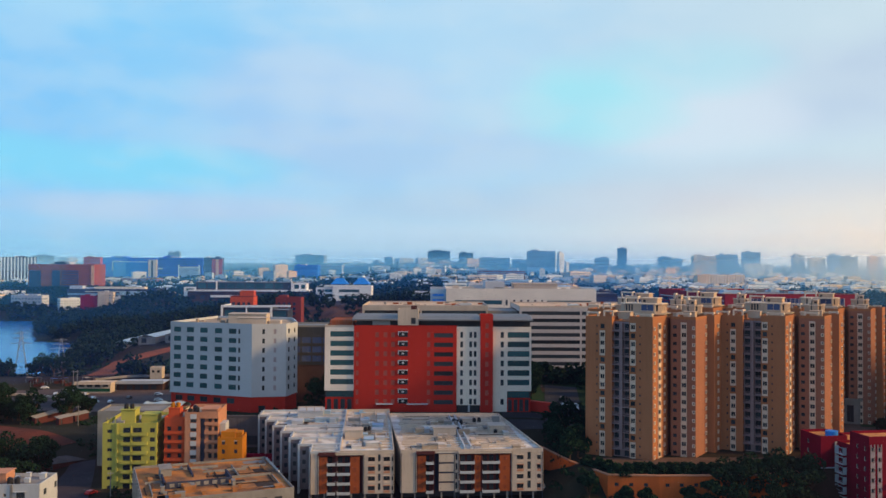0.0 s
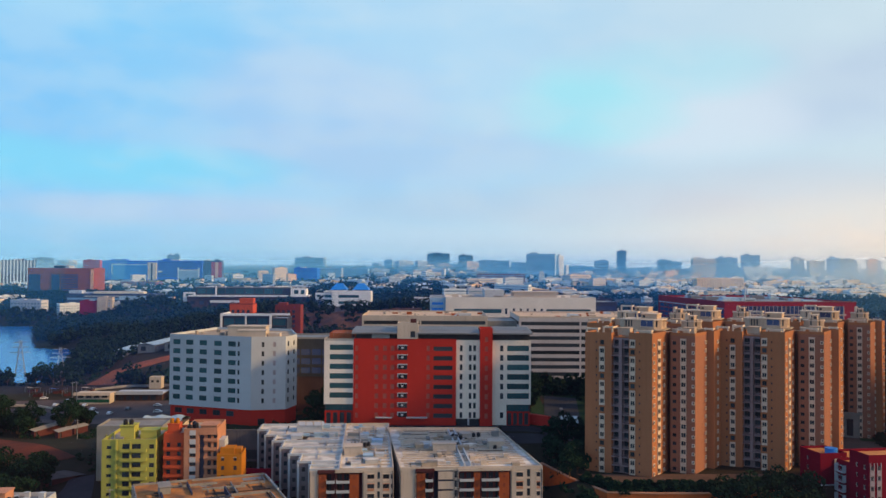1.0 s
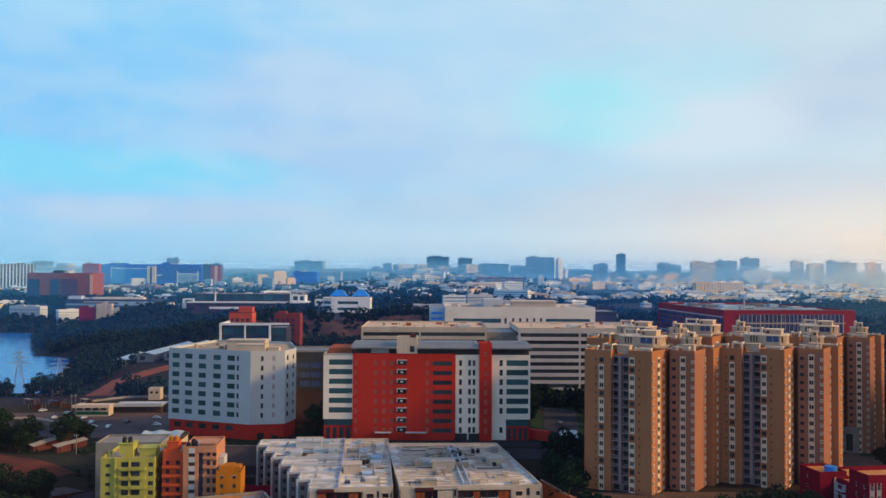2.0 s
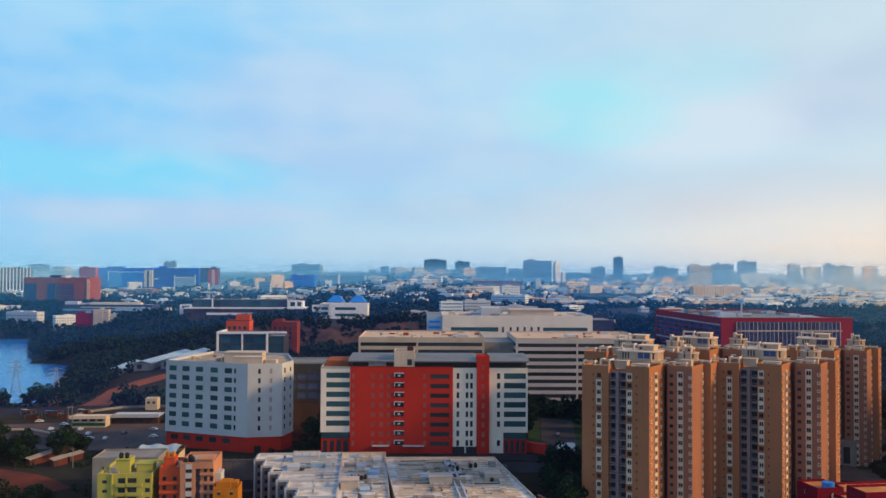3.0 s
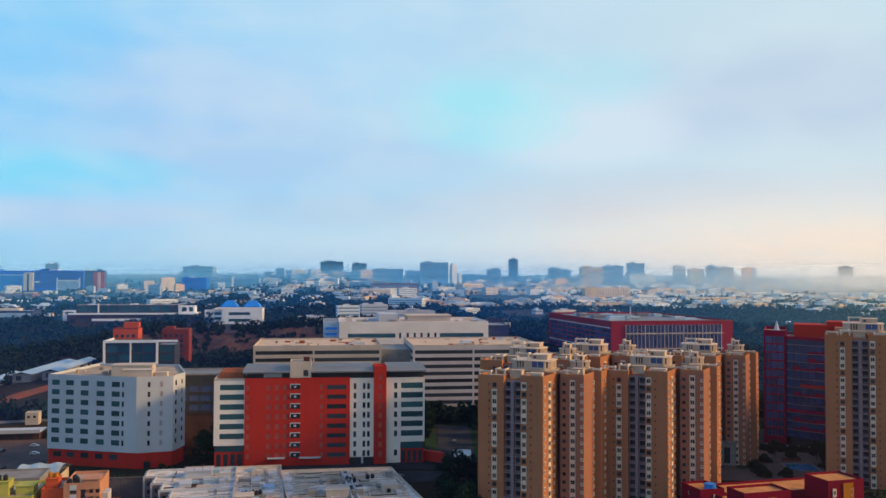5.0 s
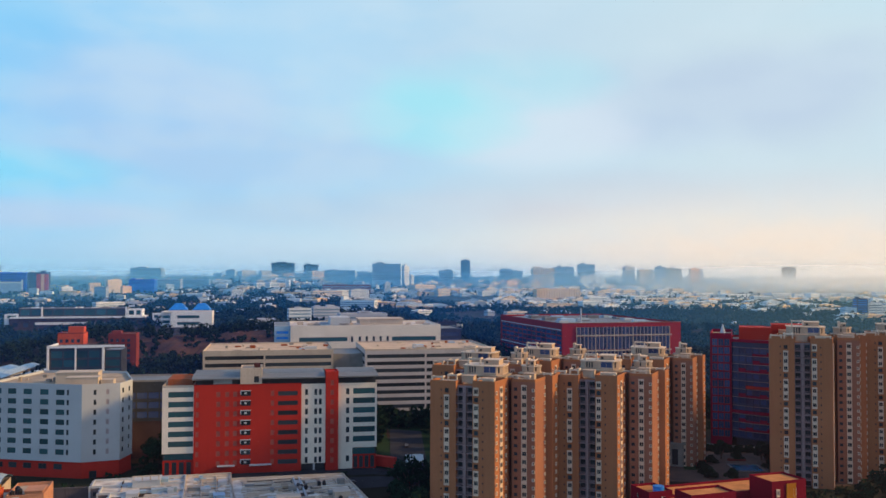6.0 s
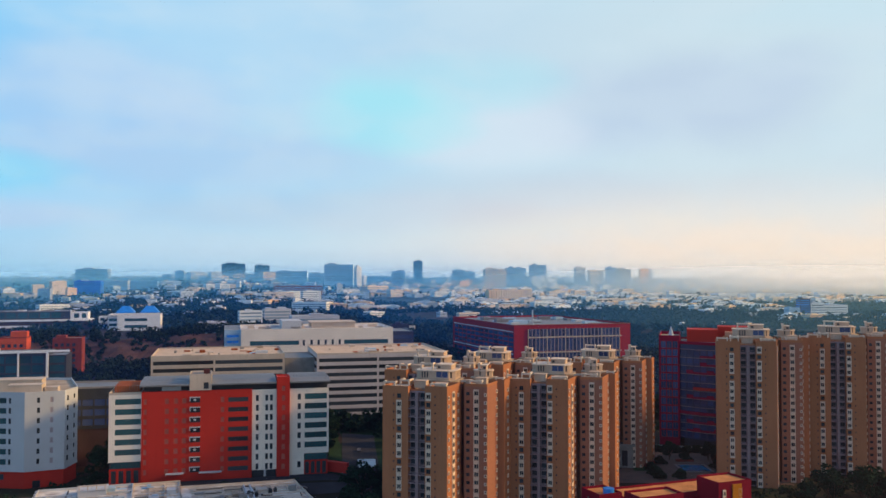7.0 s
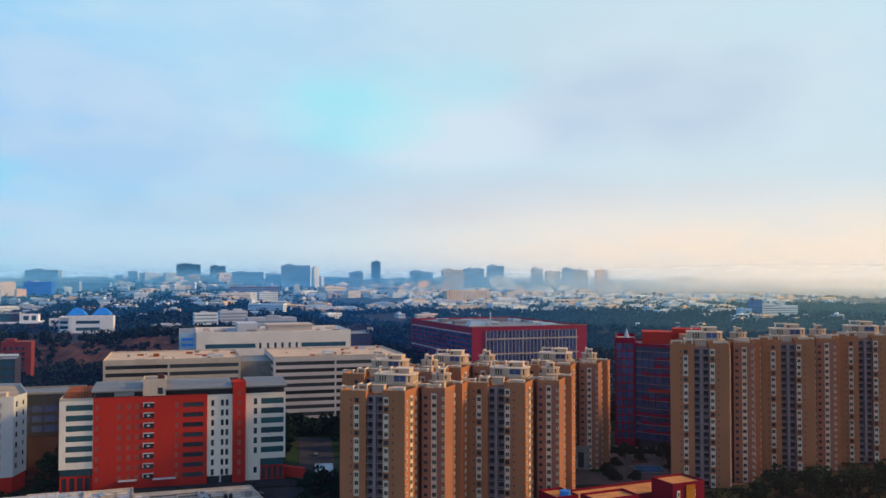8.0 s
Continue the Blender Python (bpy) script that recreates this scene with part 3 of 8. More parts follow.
    flat_roof(r, rect(-33.7, 42.3, 16.6, 30), h - 0.6, ROOF_TAN, OFFWHITE, 0.8)
    bm = boxes((-26, -18.5, 1.2, 4, h, h + 1.6))
    part("plant_box", bm, WHITE, r)
    for x0, x1 in ((-34.5, -15.0), (-6.2, 20.2), (25.9, 42.8)):
        bm = bmesh.new()
        pr = [(-1.5, h + 2.0), (-1.5, h + 2.6), (4, h + 3.5), (20, h + 3.9), (21, h + 3.9), (21, h + 2.0)]
        a = [bm.verts.new((x0, y, z)) for y, z in pr]
        b = [bm.verts.new((x1, y, z)) for y, z in pr]
        bm.faces.new(a)
        bm.faces.new(b[::-1])
        for i in range(len(pr)):
            j = (i + 1) % len(pr)
            bm.faces.new((a[j], a[i], b[i], b[j]))
        for k in range(int((x1 - x0) / 1.5)):
            x = x0 + 0.7 + k * 1.5
            v = [bm.verts.new(p) for p in ((x, 4.2, h + 3.5), (x + 0.14, 4.2, h + 3.5), (x + 0.14, 16, h + 3.9), (x, 16, h + 3.9), (x, 4.2, h + 3.64), (x + 0.14, 4.2, h + 3.64), (x + 0.14, 16, h + 4.02), (x, 16, h + 4.02))]
            for f in ((4, 5, 6, 7), (0, 1, 5, 4), (1, 2, 6, 5), (3, 0, 4, 7)):
                bm.faces.new([v[i] for i in f])
        part("canopy_roof", bm, ROOF_GREY, r, "grey standing-seam canopy roof")
    core = rect(-15.0, -6.2, -0.9, 12)
    storeys(r, core, h + 0.01, h + 6.2, OFFWHITE, {0: [(5.6, 7.6, h + 0.6, h + 3.2, "open")]}, "lift_head")
    flat_roof(r, core, h + 6.2, CONCRETE, OFFWHITE, 0.6)
    part("roof_tank", boxes((-9.5, -7.0, 3, 6, h + 6.2, h + 8.2)), BROWN, r)
    # low pavilion strips at street level
    for x0, x1 in ((-24, -17), (-11, -2)):
        part("awning", boxes((x0, x1, -3.5, -0.62, 3.6, 3.8)), WHITE, r)
    bm = bmesh.new()
    prism(bm, [(42.1, 4), (50, -2), (51, 0), (42.1, 8)], 0, 4.2)
    part("ramp_wall", bm, RED, r)


red_block()


def dark_office():
    """The dark block seen in the gap between the two office buildings."""
    r = root("dark_office_block", "dark glazed office with a brown lower wall", "building", (-76, 428, 0))
    storeys(r, rect(0, 32, 0, 24), 17, 35.5, DARK, {0: [(a, a + 4.6, z, z + 3.0, "navy") for a in np.arange(1, 28, 5.2) for z in (18.5, 23, 27.5)]})
    storeys(r, rect(0.3, 31.7, 0.3, 23.7), 0, 16.99, BROWN_WALL, {0: [(20, 25, 0.3, 9, "open"), (4, 9, 11, 14, "plain")]}, "lower_wall")
    flat_roof(r, rect(0, 32, 0, 24), 35.5, ROOF_GREY, CONCRETE, 0.8)


BROWN_WALL = material("dull_brown_render", (0.09, 0.055, 0.05), 0.85, 0.3, 0.1, streaks=0.3)
dark_office()

# ---- banded building behind, and the long white hall ----


ROOF_SAND = material("sandy_roof_screed", (0.66, 0.50, 0.36), 0.9, 0.35, 0.12, bump=0.3, other=(0.46, 0.34, 0.26))
LILAC = material("grey_lilac_paint", (0.55, 0.50, 0.50), 0.8, 0.2, 0.08, streaks=0.25)


def banded_block():
    r = root("parking_building", "pale banded multi-storey building with a flat cluttered roof", "building", (0, 500, 1))
    h = 41
    for x0, x1, y0, y1, name in ((50, 126, 0, 60, "wall"), (-41, 32, 4, 60, "wall")):
        pts = rect(x0, x1, y0, y1)
        w = x1 - x0
        bands = [(1.2, w / 2 - 3, h - 4.3 - k * 4.15, h - 2.2 - k * 4.15, "dark_strip") for k in range(8)]
        bands += [(w / 2 - 2, w - 1.2, h - 4.3 - k * 4.15, h - 2.2 - k * 4.15, "dark_strip") for k in range(8)]
        side = [(2, y1 - y0 - 2, h - 4.3 - k * 4.15, h - 2.2 - k * 4.15, "dark_strip") for k in range(8)]
        storeys(r, pts, 6 if x0 > 0 else 0, h, LILAC if x0 > 0 else OFFWHITE, {0: bands, 1: side, 3: side}, name, deep=1.0)
        flat_roof(r, pts, h, ROOF_SAND, OFFWHITE, 0.9)
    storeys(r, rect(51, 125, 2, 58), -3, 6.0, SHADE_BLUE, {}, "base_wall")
    storeys(r, rect(32.01, 49.99, 14, 50), 0, h - 3, CONCRETE, {}, "link_wall")
    flat_roof(r, rect(32.01, 49.99, 14, 50), h - 3, ROOF_GREY, CONCRETE, 0.3)
    rnd = random.Random(4)
    for k in range(46):
        x = rnd.choice((rnd.uniform(-38, 29), rnd.uniform(53, 122)))
        y, w, d, t = rnd.uniform(8, 54), rnd.uniform(0.8, 7), rnd.uniform(0.8, 4), rnd.uniform(0.3, 1.6)
        part("roof_unit", boxes((x, x + w, y, y + d, h, h + t)), rnd.choice((WHITE, CONCRETE, OFFWHITE, ROOF_TAN, TERRACOTTA, PALE_BLUE)), r)


banded_block()


def long_hall():
    r = root("long_hall", "long white industrial hall with a ribbon of windows", "building", (0, 620, 12))
    h = 36.6
    body = rect(9.4, 117, 0, 60)
    holes = [(6, 40, h - 10.4, h - 7.4, "strip"), (72, 104, h - 10.4, h - 7.4, "strip")]
    holes += [(a, a + 1.6, h - 11, h - 7, "slot") for a in (42.5, 48, 53, 58, 63, 68)]
    storeys(r, body, 0, h, CREAM_WHITE, {0: holes}, deep=0.6)
    flat_roof(r, body, h, ROOF_WHITE, CREAM_WHITE, 1.0)
    side = rect(-2.0, 9.39, 6, 56)
    storeys(r, side, 0, h + 0.3, PALE_BLUE, {0: [(1.5, 9.8, h - 5 - 4 * k, h - 3 - 4 * k, "bluish") for k in range(7)]}, "side_wall", label="pale blue glazed end")
    flat_roof(r, side, h + 0.3, ROOF_GREY, WHITE, 0.4)
    annex = rect(117.1, 134, 8, 50)
    storeys(r, annex, 0, h - 3, NAVY, {0: [(1.5, 15.4, h - 8 - 5 * k, h - 5 - 5 * k, "navy") for k in range(5)]}, "annex_wall", label="dark glazed annex")
    flat_roof(r, annex, h - 3, ROOF_GREY, NAVY, 0.6)
    rnd = random.Random(7)
    for k in range(20):
        x, y, w, d, t = rnd.uniform(14, 108), rnd.uniform(4, 50), rnd.uniform(2, 9), rnd.uniform(2, 6), rnd.uniform(0.8, 2.6)
        part("roof_unit", boxes((x, x + w, y, y + d, h, h + t)), rnd.choice((WHITE, CONCRETE, OFFWHITE)), r)
    part("roof_house", boxes((38, 52, 12, 40, h, h + 6)), WHITE, r)
    bm = boxes((60, 92, 20, 44, h, h + 4.0), (59, 93, 19, 45, h + 4.0, h + 4.5))
    part("roof_house", bm, OFFWHITE, r)


long_hall()

# ---- tan apartment towers ----

FLOOR = 2.92
MAUVE = material("mauve_brown_render", (0.33, 0.15, 0.10), 0.85, 0.16, 0.05, streaks=0.25)
# lilac render darkened to paint in the shade of the balcony recesses
SHADE_LILAC = material("shaded_lilac_render", (0.29, 0.215, 0.225), 0.85, 0.2, 0.1, streaks=0.3)


def canted(x0, x1, y0, y1, c):
    return [(x0 + c, y0), (x1 - c, y0), (x1, y0 + c), (x1, y1 - c), (x1 - c, y1), (x0 + c, y1), (x0, y1 - c), (x0, y0 + c)]


def roof_frame(r, x0, x1, y, z, tall=2.2, deep=2.4):
    """A pale open frame on a roof edge: posts, a front beam and two returns."""
    t = 0.55
    part("roof_frame", boxes((x0, x1, y, y + t, z + tall - 0.6, z + tall), (x0, x0 + t, y, y + t, z, z + tall - 0.6), (x1 - t, x1, y, y + t, z, z + tall - 0.6),
                             (x0, x0 + t, y + t, y + deep, z + tall - 0.6, z + tall), (x1 - t, x1, y + t, y + deep, z + tall - 0.6, z + tall)), CREAM, r, "pale open roof frame")


def tower_top(r, x0, x1, y0, y1, z, tall=3.7):
    """A canted lift house on a bracketed slab, with a louvred bay, a second level and a tank."""
    slab = canted(x0 - 1.3, x1 + 1.3, y0 - 1.3, y1 + 1.3, 2.4)
    bm = bmesh.new()
    prism(bm, slab, z + 1.3, z + 1.75)
    part("bracket_slab", bm, ROOF_TAN, r)
    bm = bmesh.new()
    for x in np.arange(x0 + 0.6, x1 - 0.2, 1.7):
        box(bm, x, x + 0.5, y0 - 1.1, y0 + 0.4, z, z + 1.29)
    part("bracket", bm, TAN, r)
    house = canted(x0, x1, y0, y1, 2.0)
    zz = z + 1.76
    w = x1 - x0 - 4
    holes = [(a, a + 0.55, zz + 0.7, zz + 3.2, "open") for a in (0.5, 1.5, 2.5) if a < w * 0.4]
    if w > 5:
        holes.append((w * 0.55, w - 0.4, zz + 0.8, zz + 3.4, "steel"))
    storeys(r, house, z, zz + tall - 0.6, CREAM_DULL, {0: holes, 1: [(0.6, 1.4, zz + 0.7, zz + 3.0, "open")], 2: [(a, a + 0.6, zz + 0.7, zz + 3.2, "open") for a in np.arange(0.8, y1 - y0 - 5, 1.8)]}, "lift_house")
    top = zz + tall - 0.6
    bm = bmesh.new()
    prism(bm, canted(x0 - 0.3, x1 + 0.3, y0 - 0.3, y1 + 0.3, 2.1), top, top + 0.35)
    part("roof_slab", bm, CREAM, r)
    cx, cy = (x0 + x1) / 2, (y0 + y1) / 2
    storeys(r, rect(cx - 0.5, x1 - 2.2, cy - 1.5, y1 - 1), top + 0.36, top + 2.0, CREAM_DULL, {0: [(0.6, 1.6, top + 0.7, top + 1.6, "open")]}, "tank_room")
    part("roof_slab", boxes((cx - 0.8, x1 - 1.9, cy - 1.8, y1 - 0.7, top + 2.0, top + 2.25)), CREAM, r)
    roof_frame(r, x0 + 1.6, cx - 0.9, y0 + 1.4, top + 0.34, 2.6, 3.0)


def tower_unit(floors, label, at, group="apartment towers"):
    """One staggered tower: a broad front wing with stacked balconies, and two narrower wings stepping back beside it."""
    r = root("apartment_tower", label, "apartment tower", at, -30, group)
    h = floors * FLOOR + 1.0
    w = 24.8

    def column(a, b, style, tall=1.6, low=0.66, gap=3):
        return [(a, b, k * FLOOR + low, k * FLOOR + low + tall, "plain" if style == "white" and k % 4 == gap else style) for k in range(floors)]

    # front wing, in three pieces round the balcony stack
    left = rect(0, 9.6, 0, 13)
    storeys(r, left, 0, h, TAN, {0: column(5.45, 6.95, "white") + column(3.9, 4.4, "slot", 0.7, 1.2)})
    back = [(9.61, 2.2), (15.79, 2.2), (15.79, 13), (9.61, 13)]
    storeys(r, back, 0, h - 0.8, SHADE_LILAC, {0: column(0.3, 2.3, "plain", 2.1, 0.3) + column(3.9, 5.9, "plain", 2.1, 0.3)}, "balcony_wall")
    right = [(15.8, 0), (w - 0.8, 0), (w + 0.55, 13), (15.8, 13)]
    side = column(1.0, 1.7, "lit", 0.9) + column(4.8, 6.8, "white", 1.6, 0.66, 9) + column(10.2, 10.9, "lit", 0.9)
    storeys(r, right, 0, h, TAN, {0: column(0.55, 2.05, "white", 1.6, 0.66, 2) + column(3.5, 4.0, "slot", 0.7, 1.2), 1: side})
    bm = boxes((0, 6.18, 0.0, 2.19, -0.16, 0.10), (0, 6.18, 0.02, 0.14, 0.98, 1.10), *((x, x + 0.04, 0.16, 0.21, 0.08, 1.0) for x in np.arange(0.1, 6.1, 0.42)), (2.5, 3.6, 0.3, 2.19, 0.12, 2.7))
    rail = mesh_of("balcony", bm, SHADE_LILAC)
    for k in range(1, floors):
        ob = new("balcony", rail)
        ob.parent = r
        ob.location = (9.61, 0, k * FLOOR)
    # the wings set back beside it
    wing = [(w + 2.0, 13.01), (35.4, 13.01), (36.7, 25), (w + 2.0, 25)]
    storeys(r, wing, 0, h, MAUVE, {0: column(0.7, 2.0, "plain", 1.2) + column(3.7, 5.3, "white", 1.6, 0.66, 9) + column(7.6, 8.2, "lit", 0.8), 1: column(10.0, 10.8, "lit", 1.0)})
    rear = [(34.0, 25.01), (39.2, 25.01), (40.0, 32.2), (34.0, 32.2)]
    storeys(r, rear, 0, h, TAN, {0: [], 1: column(3.4, 4.2, "lit", 1.0)})
    core = [(4, 13.01), (w + 0.4, 13.01), (w + 0.4, 17.5), (w + 1.99, 17.5), (w + 1.99, 25.01), (33.99, 25.01), (33.99, 34), (4, 34)]
    storeys(r, core, 0, h, TAN, {})
    for k, pts in enumerate((left, right, wing, rear)):
        flat_roof(r, pts, h, ROOF_TAN, TAN, 1.3 if k % 2 else 1.0)
    flat_roof(r, back, h - 0.8, ROOF_TAN, TAN, 0.5)
    flat_roof(r, core, h, ROOF_TAN, TAN, 0.9)
    # pale frames and caps along the roof edge
    roof_frame(r, 0.2, 4.8, 0.15, h + 0.3, 2.2)
    roof_frame(r, 17.6, 23.6, 0.15, h + 0.3, 2.0)
    roof_frame(r, 5.6, 9.3, 2.5, h, 3.0, 5.0)
    roof_frame(r, 28.6, 33.4, 13.2, h + 0.2, 2.1)
    roof_frame(r, 35.6, 38.9, 25.2, h + 0.2, 2.0)
    for x0, x1, y0, y1, t in ((27.2, 28.4, 14, 17, 1.9), (10.4, 14.8, 4.5, 8, 2.3), (18, 22, 4.6, 8, 1.6), (30, 34, 17.5, 21, 2.4)):
        part("parapet_head", boxes((x0, x1, y0, y1, h - 0.05, h + t), (x0 - 0.2, x1 + 0.2, y0 - 0.2, y1 + 0.2, h + t, h + t + 0.25)), CREAM_DULL, r)
    tower_top(r, 7.5, 22.5, 14.6, 26, h)
    tower_top(r, 26.8, 33.8, 26, 32, h, 3.0)
    rnd = random.Random(floors)
    for k in range(8):
        x, y = rnd.uniform(5, 24), rnd.uniform(27, 33)
        bm = bmesh.new()
        bmesh.ops.create_cone(bm, cap_ends=True, segments=10, radius1=0.7, radius2=0.65, depth=1.6, matrix=Matrix.Translation((x, y, h + 0.8)))
        part("water_tank", bm, BLACK if k % 3 else WHITE, r)
    return r


front_tower = tower_unit(16, "tan sixteen-storey apartment tower with cream window bays", (54.1, 306.5, 0))
U, V = Vector((math.cos(radians(30)), -0.5)), Vector((0.5, math.cos(radians(30))))


def tower_copy(ob, x, y, z=0.0):
    return copy_thing(ob, pose(x, y, z, 0, 0, -30))


tower_copy(front_tower, 103.2, 315.6)
tower_copy(front_tower, 64, 358)
tower_copy(front_tower, 96, 372)
tower_copy(front_tower, 147, 369)
tall_tower = tower_unit(20, "tan twenty-storey apartment tower with cream window bays", (200.4, 326.9, 0))
tower_copy(tall_tower, 251.4, 336)
tower_copy(tall_tower, 302.4, 345)

# ---- white-roofed apartment blocks in the foreground ----


def flat_block(name, label, at, turn, bays, y1, outline, floors=4, step=3.1, foot=2.6):
    """Stilted flats: the front is a row of bays, each plain with windows or a recess with balconies and a coloured panel."""
    r = root(name, label, "apartment block", at, turn, "white-roofed flats")
    h = foot + floors * step + 0.6
    for kind, x0, x1, *more in bays:
        w = x1 - x0
        if kind == "plain":
            holes = []
            for a, b, tall, style in more[0] if more else ():
                holes += [(a, b, foot + k * step + 1.0, foot + k * step + 1.0 + tall, style) for k in range(floors)]
            storeys(r, rect(x0, x1, 0, 6), foot, h, OFFWHITE, {0: holes})
        elif kind == "slit":
            # the slit's shade is painted by its dark blue back wall
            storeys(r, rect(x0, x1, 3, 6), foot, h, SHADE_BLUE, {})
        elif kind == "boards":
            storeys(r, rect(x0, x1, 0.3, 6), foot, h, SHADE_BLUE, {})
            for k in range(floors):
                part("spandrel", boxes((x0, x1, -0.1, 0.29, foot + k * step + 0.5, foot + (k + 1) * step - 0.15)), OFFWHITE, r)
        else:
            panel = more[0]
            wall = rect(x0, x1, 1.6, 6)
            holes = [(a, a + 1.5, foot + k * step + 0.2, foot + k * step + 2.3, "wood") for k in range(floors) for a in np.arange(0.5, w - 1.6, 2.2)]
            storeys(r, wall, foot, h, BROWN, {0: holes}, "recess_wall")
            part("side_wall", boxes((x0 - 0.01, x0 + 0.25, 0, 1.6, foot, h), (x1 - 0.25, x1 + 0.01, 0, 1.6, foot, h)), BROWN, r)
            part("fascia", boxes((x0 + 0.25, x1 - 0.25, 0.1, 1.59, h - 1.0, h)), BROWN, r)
            if panel:
                a, b = panel
                part("panel_wall", boxes((a, b, -0.05, 1.5, foot + 0.2, h - 1.1)), TERRACOTTA, r, "burnt-orange painted wall strip")
                for k in range(floors):
                    c = (a + b) / 2
                    if b - a > 1.5:
                        ob = new("window", window_mesh(0.7, 1.0, "wood"))
                        ob.parent = r
                        ob.matrix_basis = pose(c, -0.2, foot + k * step + 1.5)
            spans = [(x0 + 0.25, panel[0]), (panel[1], x1 - 0.25)] if panel else [(x0 + 0.25, x1 - 0.25)]
            for a, b in spans:
                if b - a < 1.0:
                    continue
                for k in range(floors):
                    z = foot + k * step
                    part("balcony", boxes((a, b, -0.9, 1.59, z - 0.15, z + 0.02), (a, b, -0.9, -0.78, z + 0.02, z + 0.75), (a, a + 0.1, -0.78, 1.59, z + 0.02, z + 0.75), (b - 0.1, b, -0.78, 1.59, z + 0.02, z + 0.75)), WHITE, r)
    for kind, x0, x1, *more in bays:
        if kind == "recess":
            part("cornice", boxes((x0 - 0.2, x1 + 0.2, -0.5, 0.09, h - 0.55, h + 0.35)), BROWN if (x1 - x0) < 7 else OFFWHITE, r)
        elif kind == "plain":
            part("drain_pipe", boxes((x0 + 0.15, x0 + 0.33, -0.2, -0.02, 0.4, h - 0.2), (x1 - 0.4, x1 - 0.22, -0.2, -0.02, 0.4, h - 0.2)), SHADE_BLUE, r)
            if more:
                for a, b, tall, style in more[0]:
                    if style == "wood":
                        for k in range(floors):
                            z = foot + k * step + 1.0
                            part("window_apron", boxes((x0 + a - 0.15, x0 + b + 0.15, -0.35, -0.02, z + tall, z + tall + 0.16), (x0 + a, x0 + b, -0.12, -0.02, z - 0.75, z - 0.05)), CREAM if k % 2 else PEACH, r)
    xs = [b[1] for b in bays] + [bays[-1][2]]
    for k, x in enumerate(np.arange(xs[0] + 0.4, xs[-1], 4.3)):
        part("stilt", boxes((x - 0.25, x + 0.25, 0.2, 0.7, 0, foot)), CONCRETE, r)
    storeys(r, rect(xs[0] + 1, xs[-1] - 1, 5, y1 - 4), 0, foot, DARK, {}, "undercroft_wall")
    return r, h


# shade of the west side is put into this darker wall colour
SIDE_SHADE = material("shaded_side_render", (0.20, 0.17, 0.18), 0.85, 0.3, 0.15, streaks=0.4)


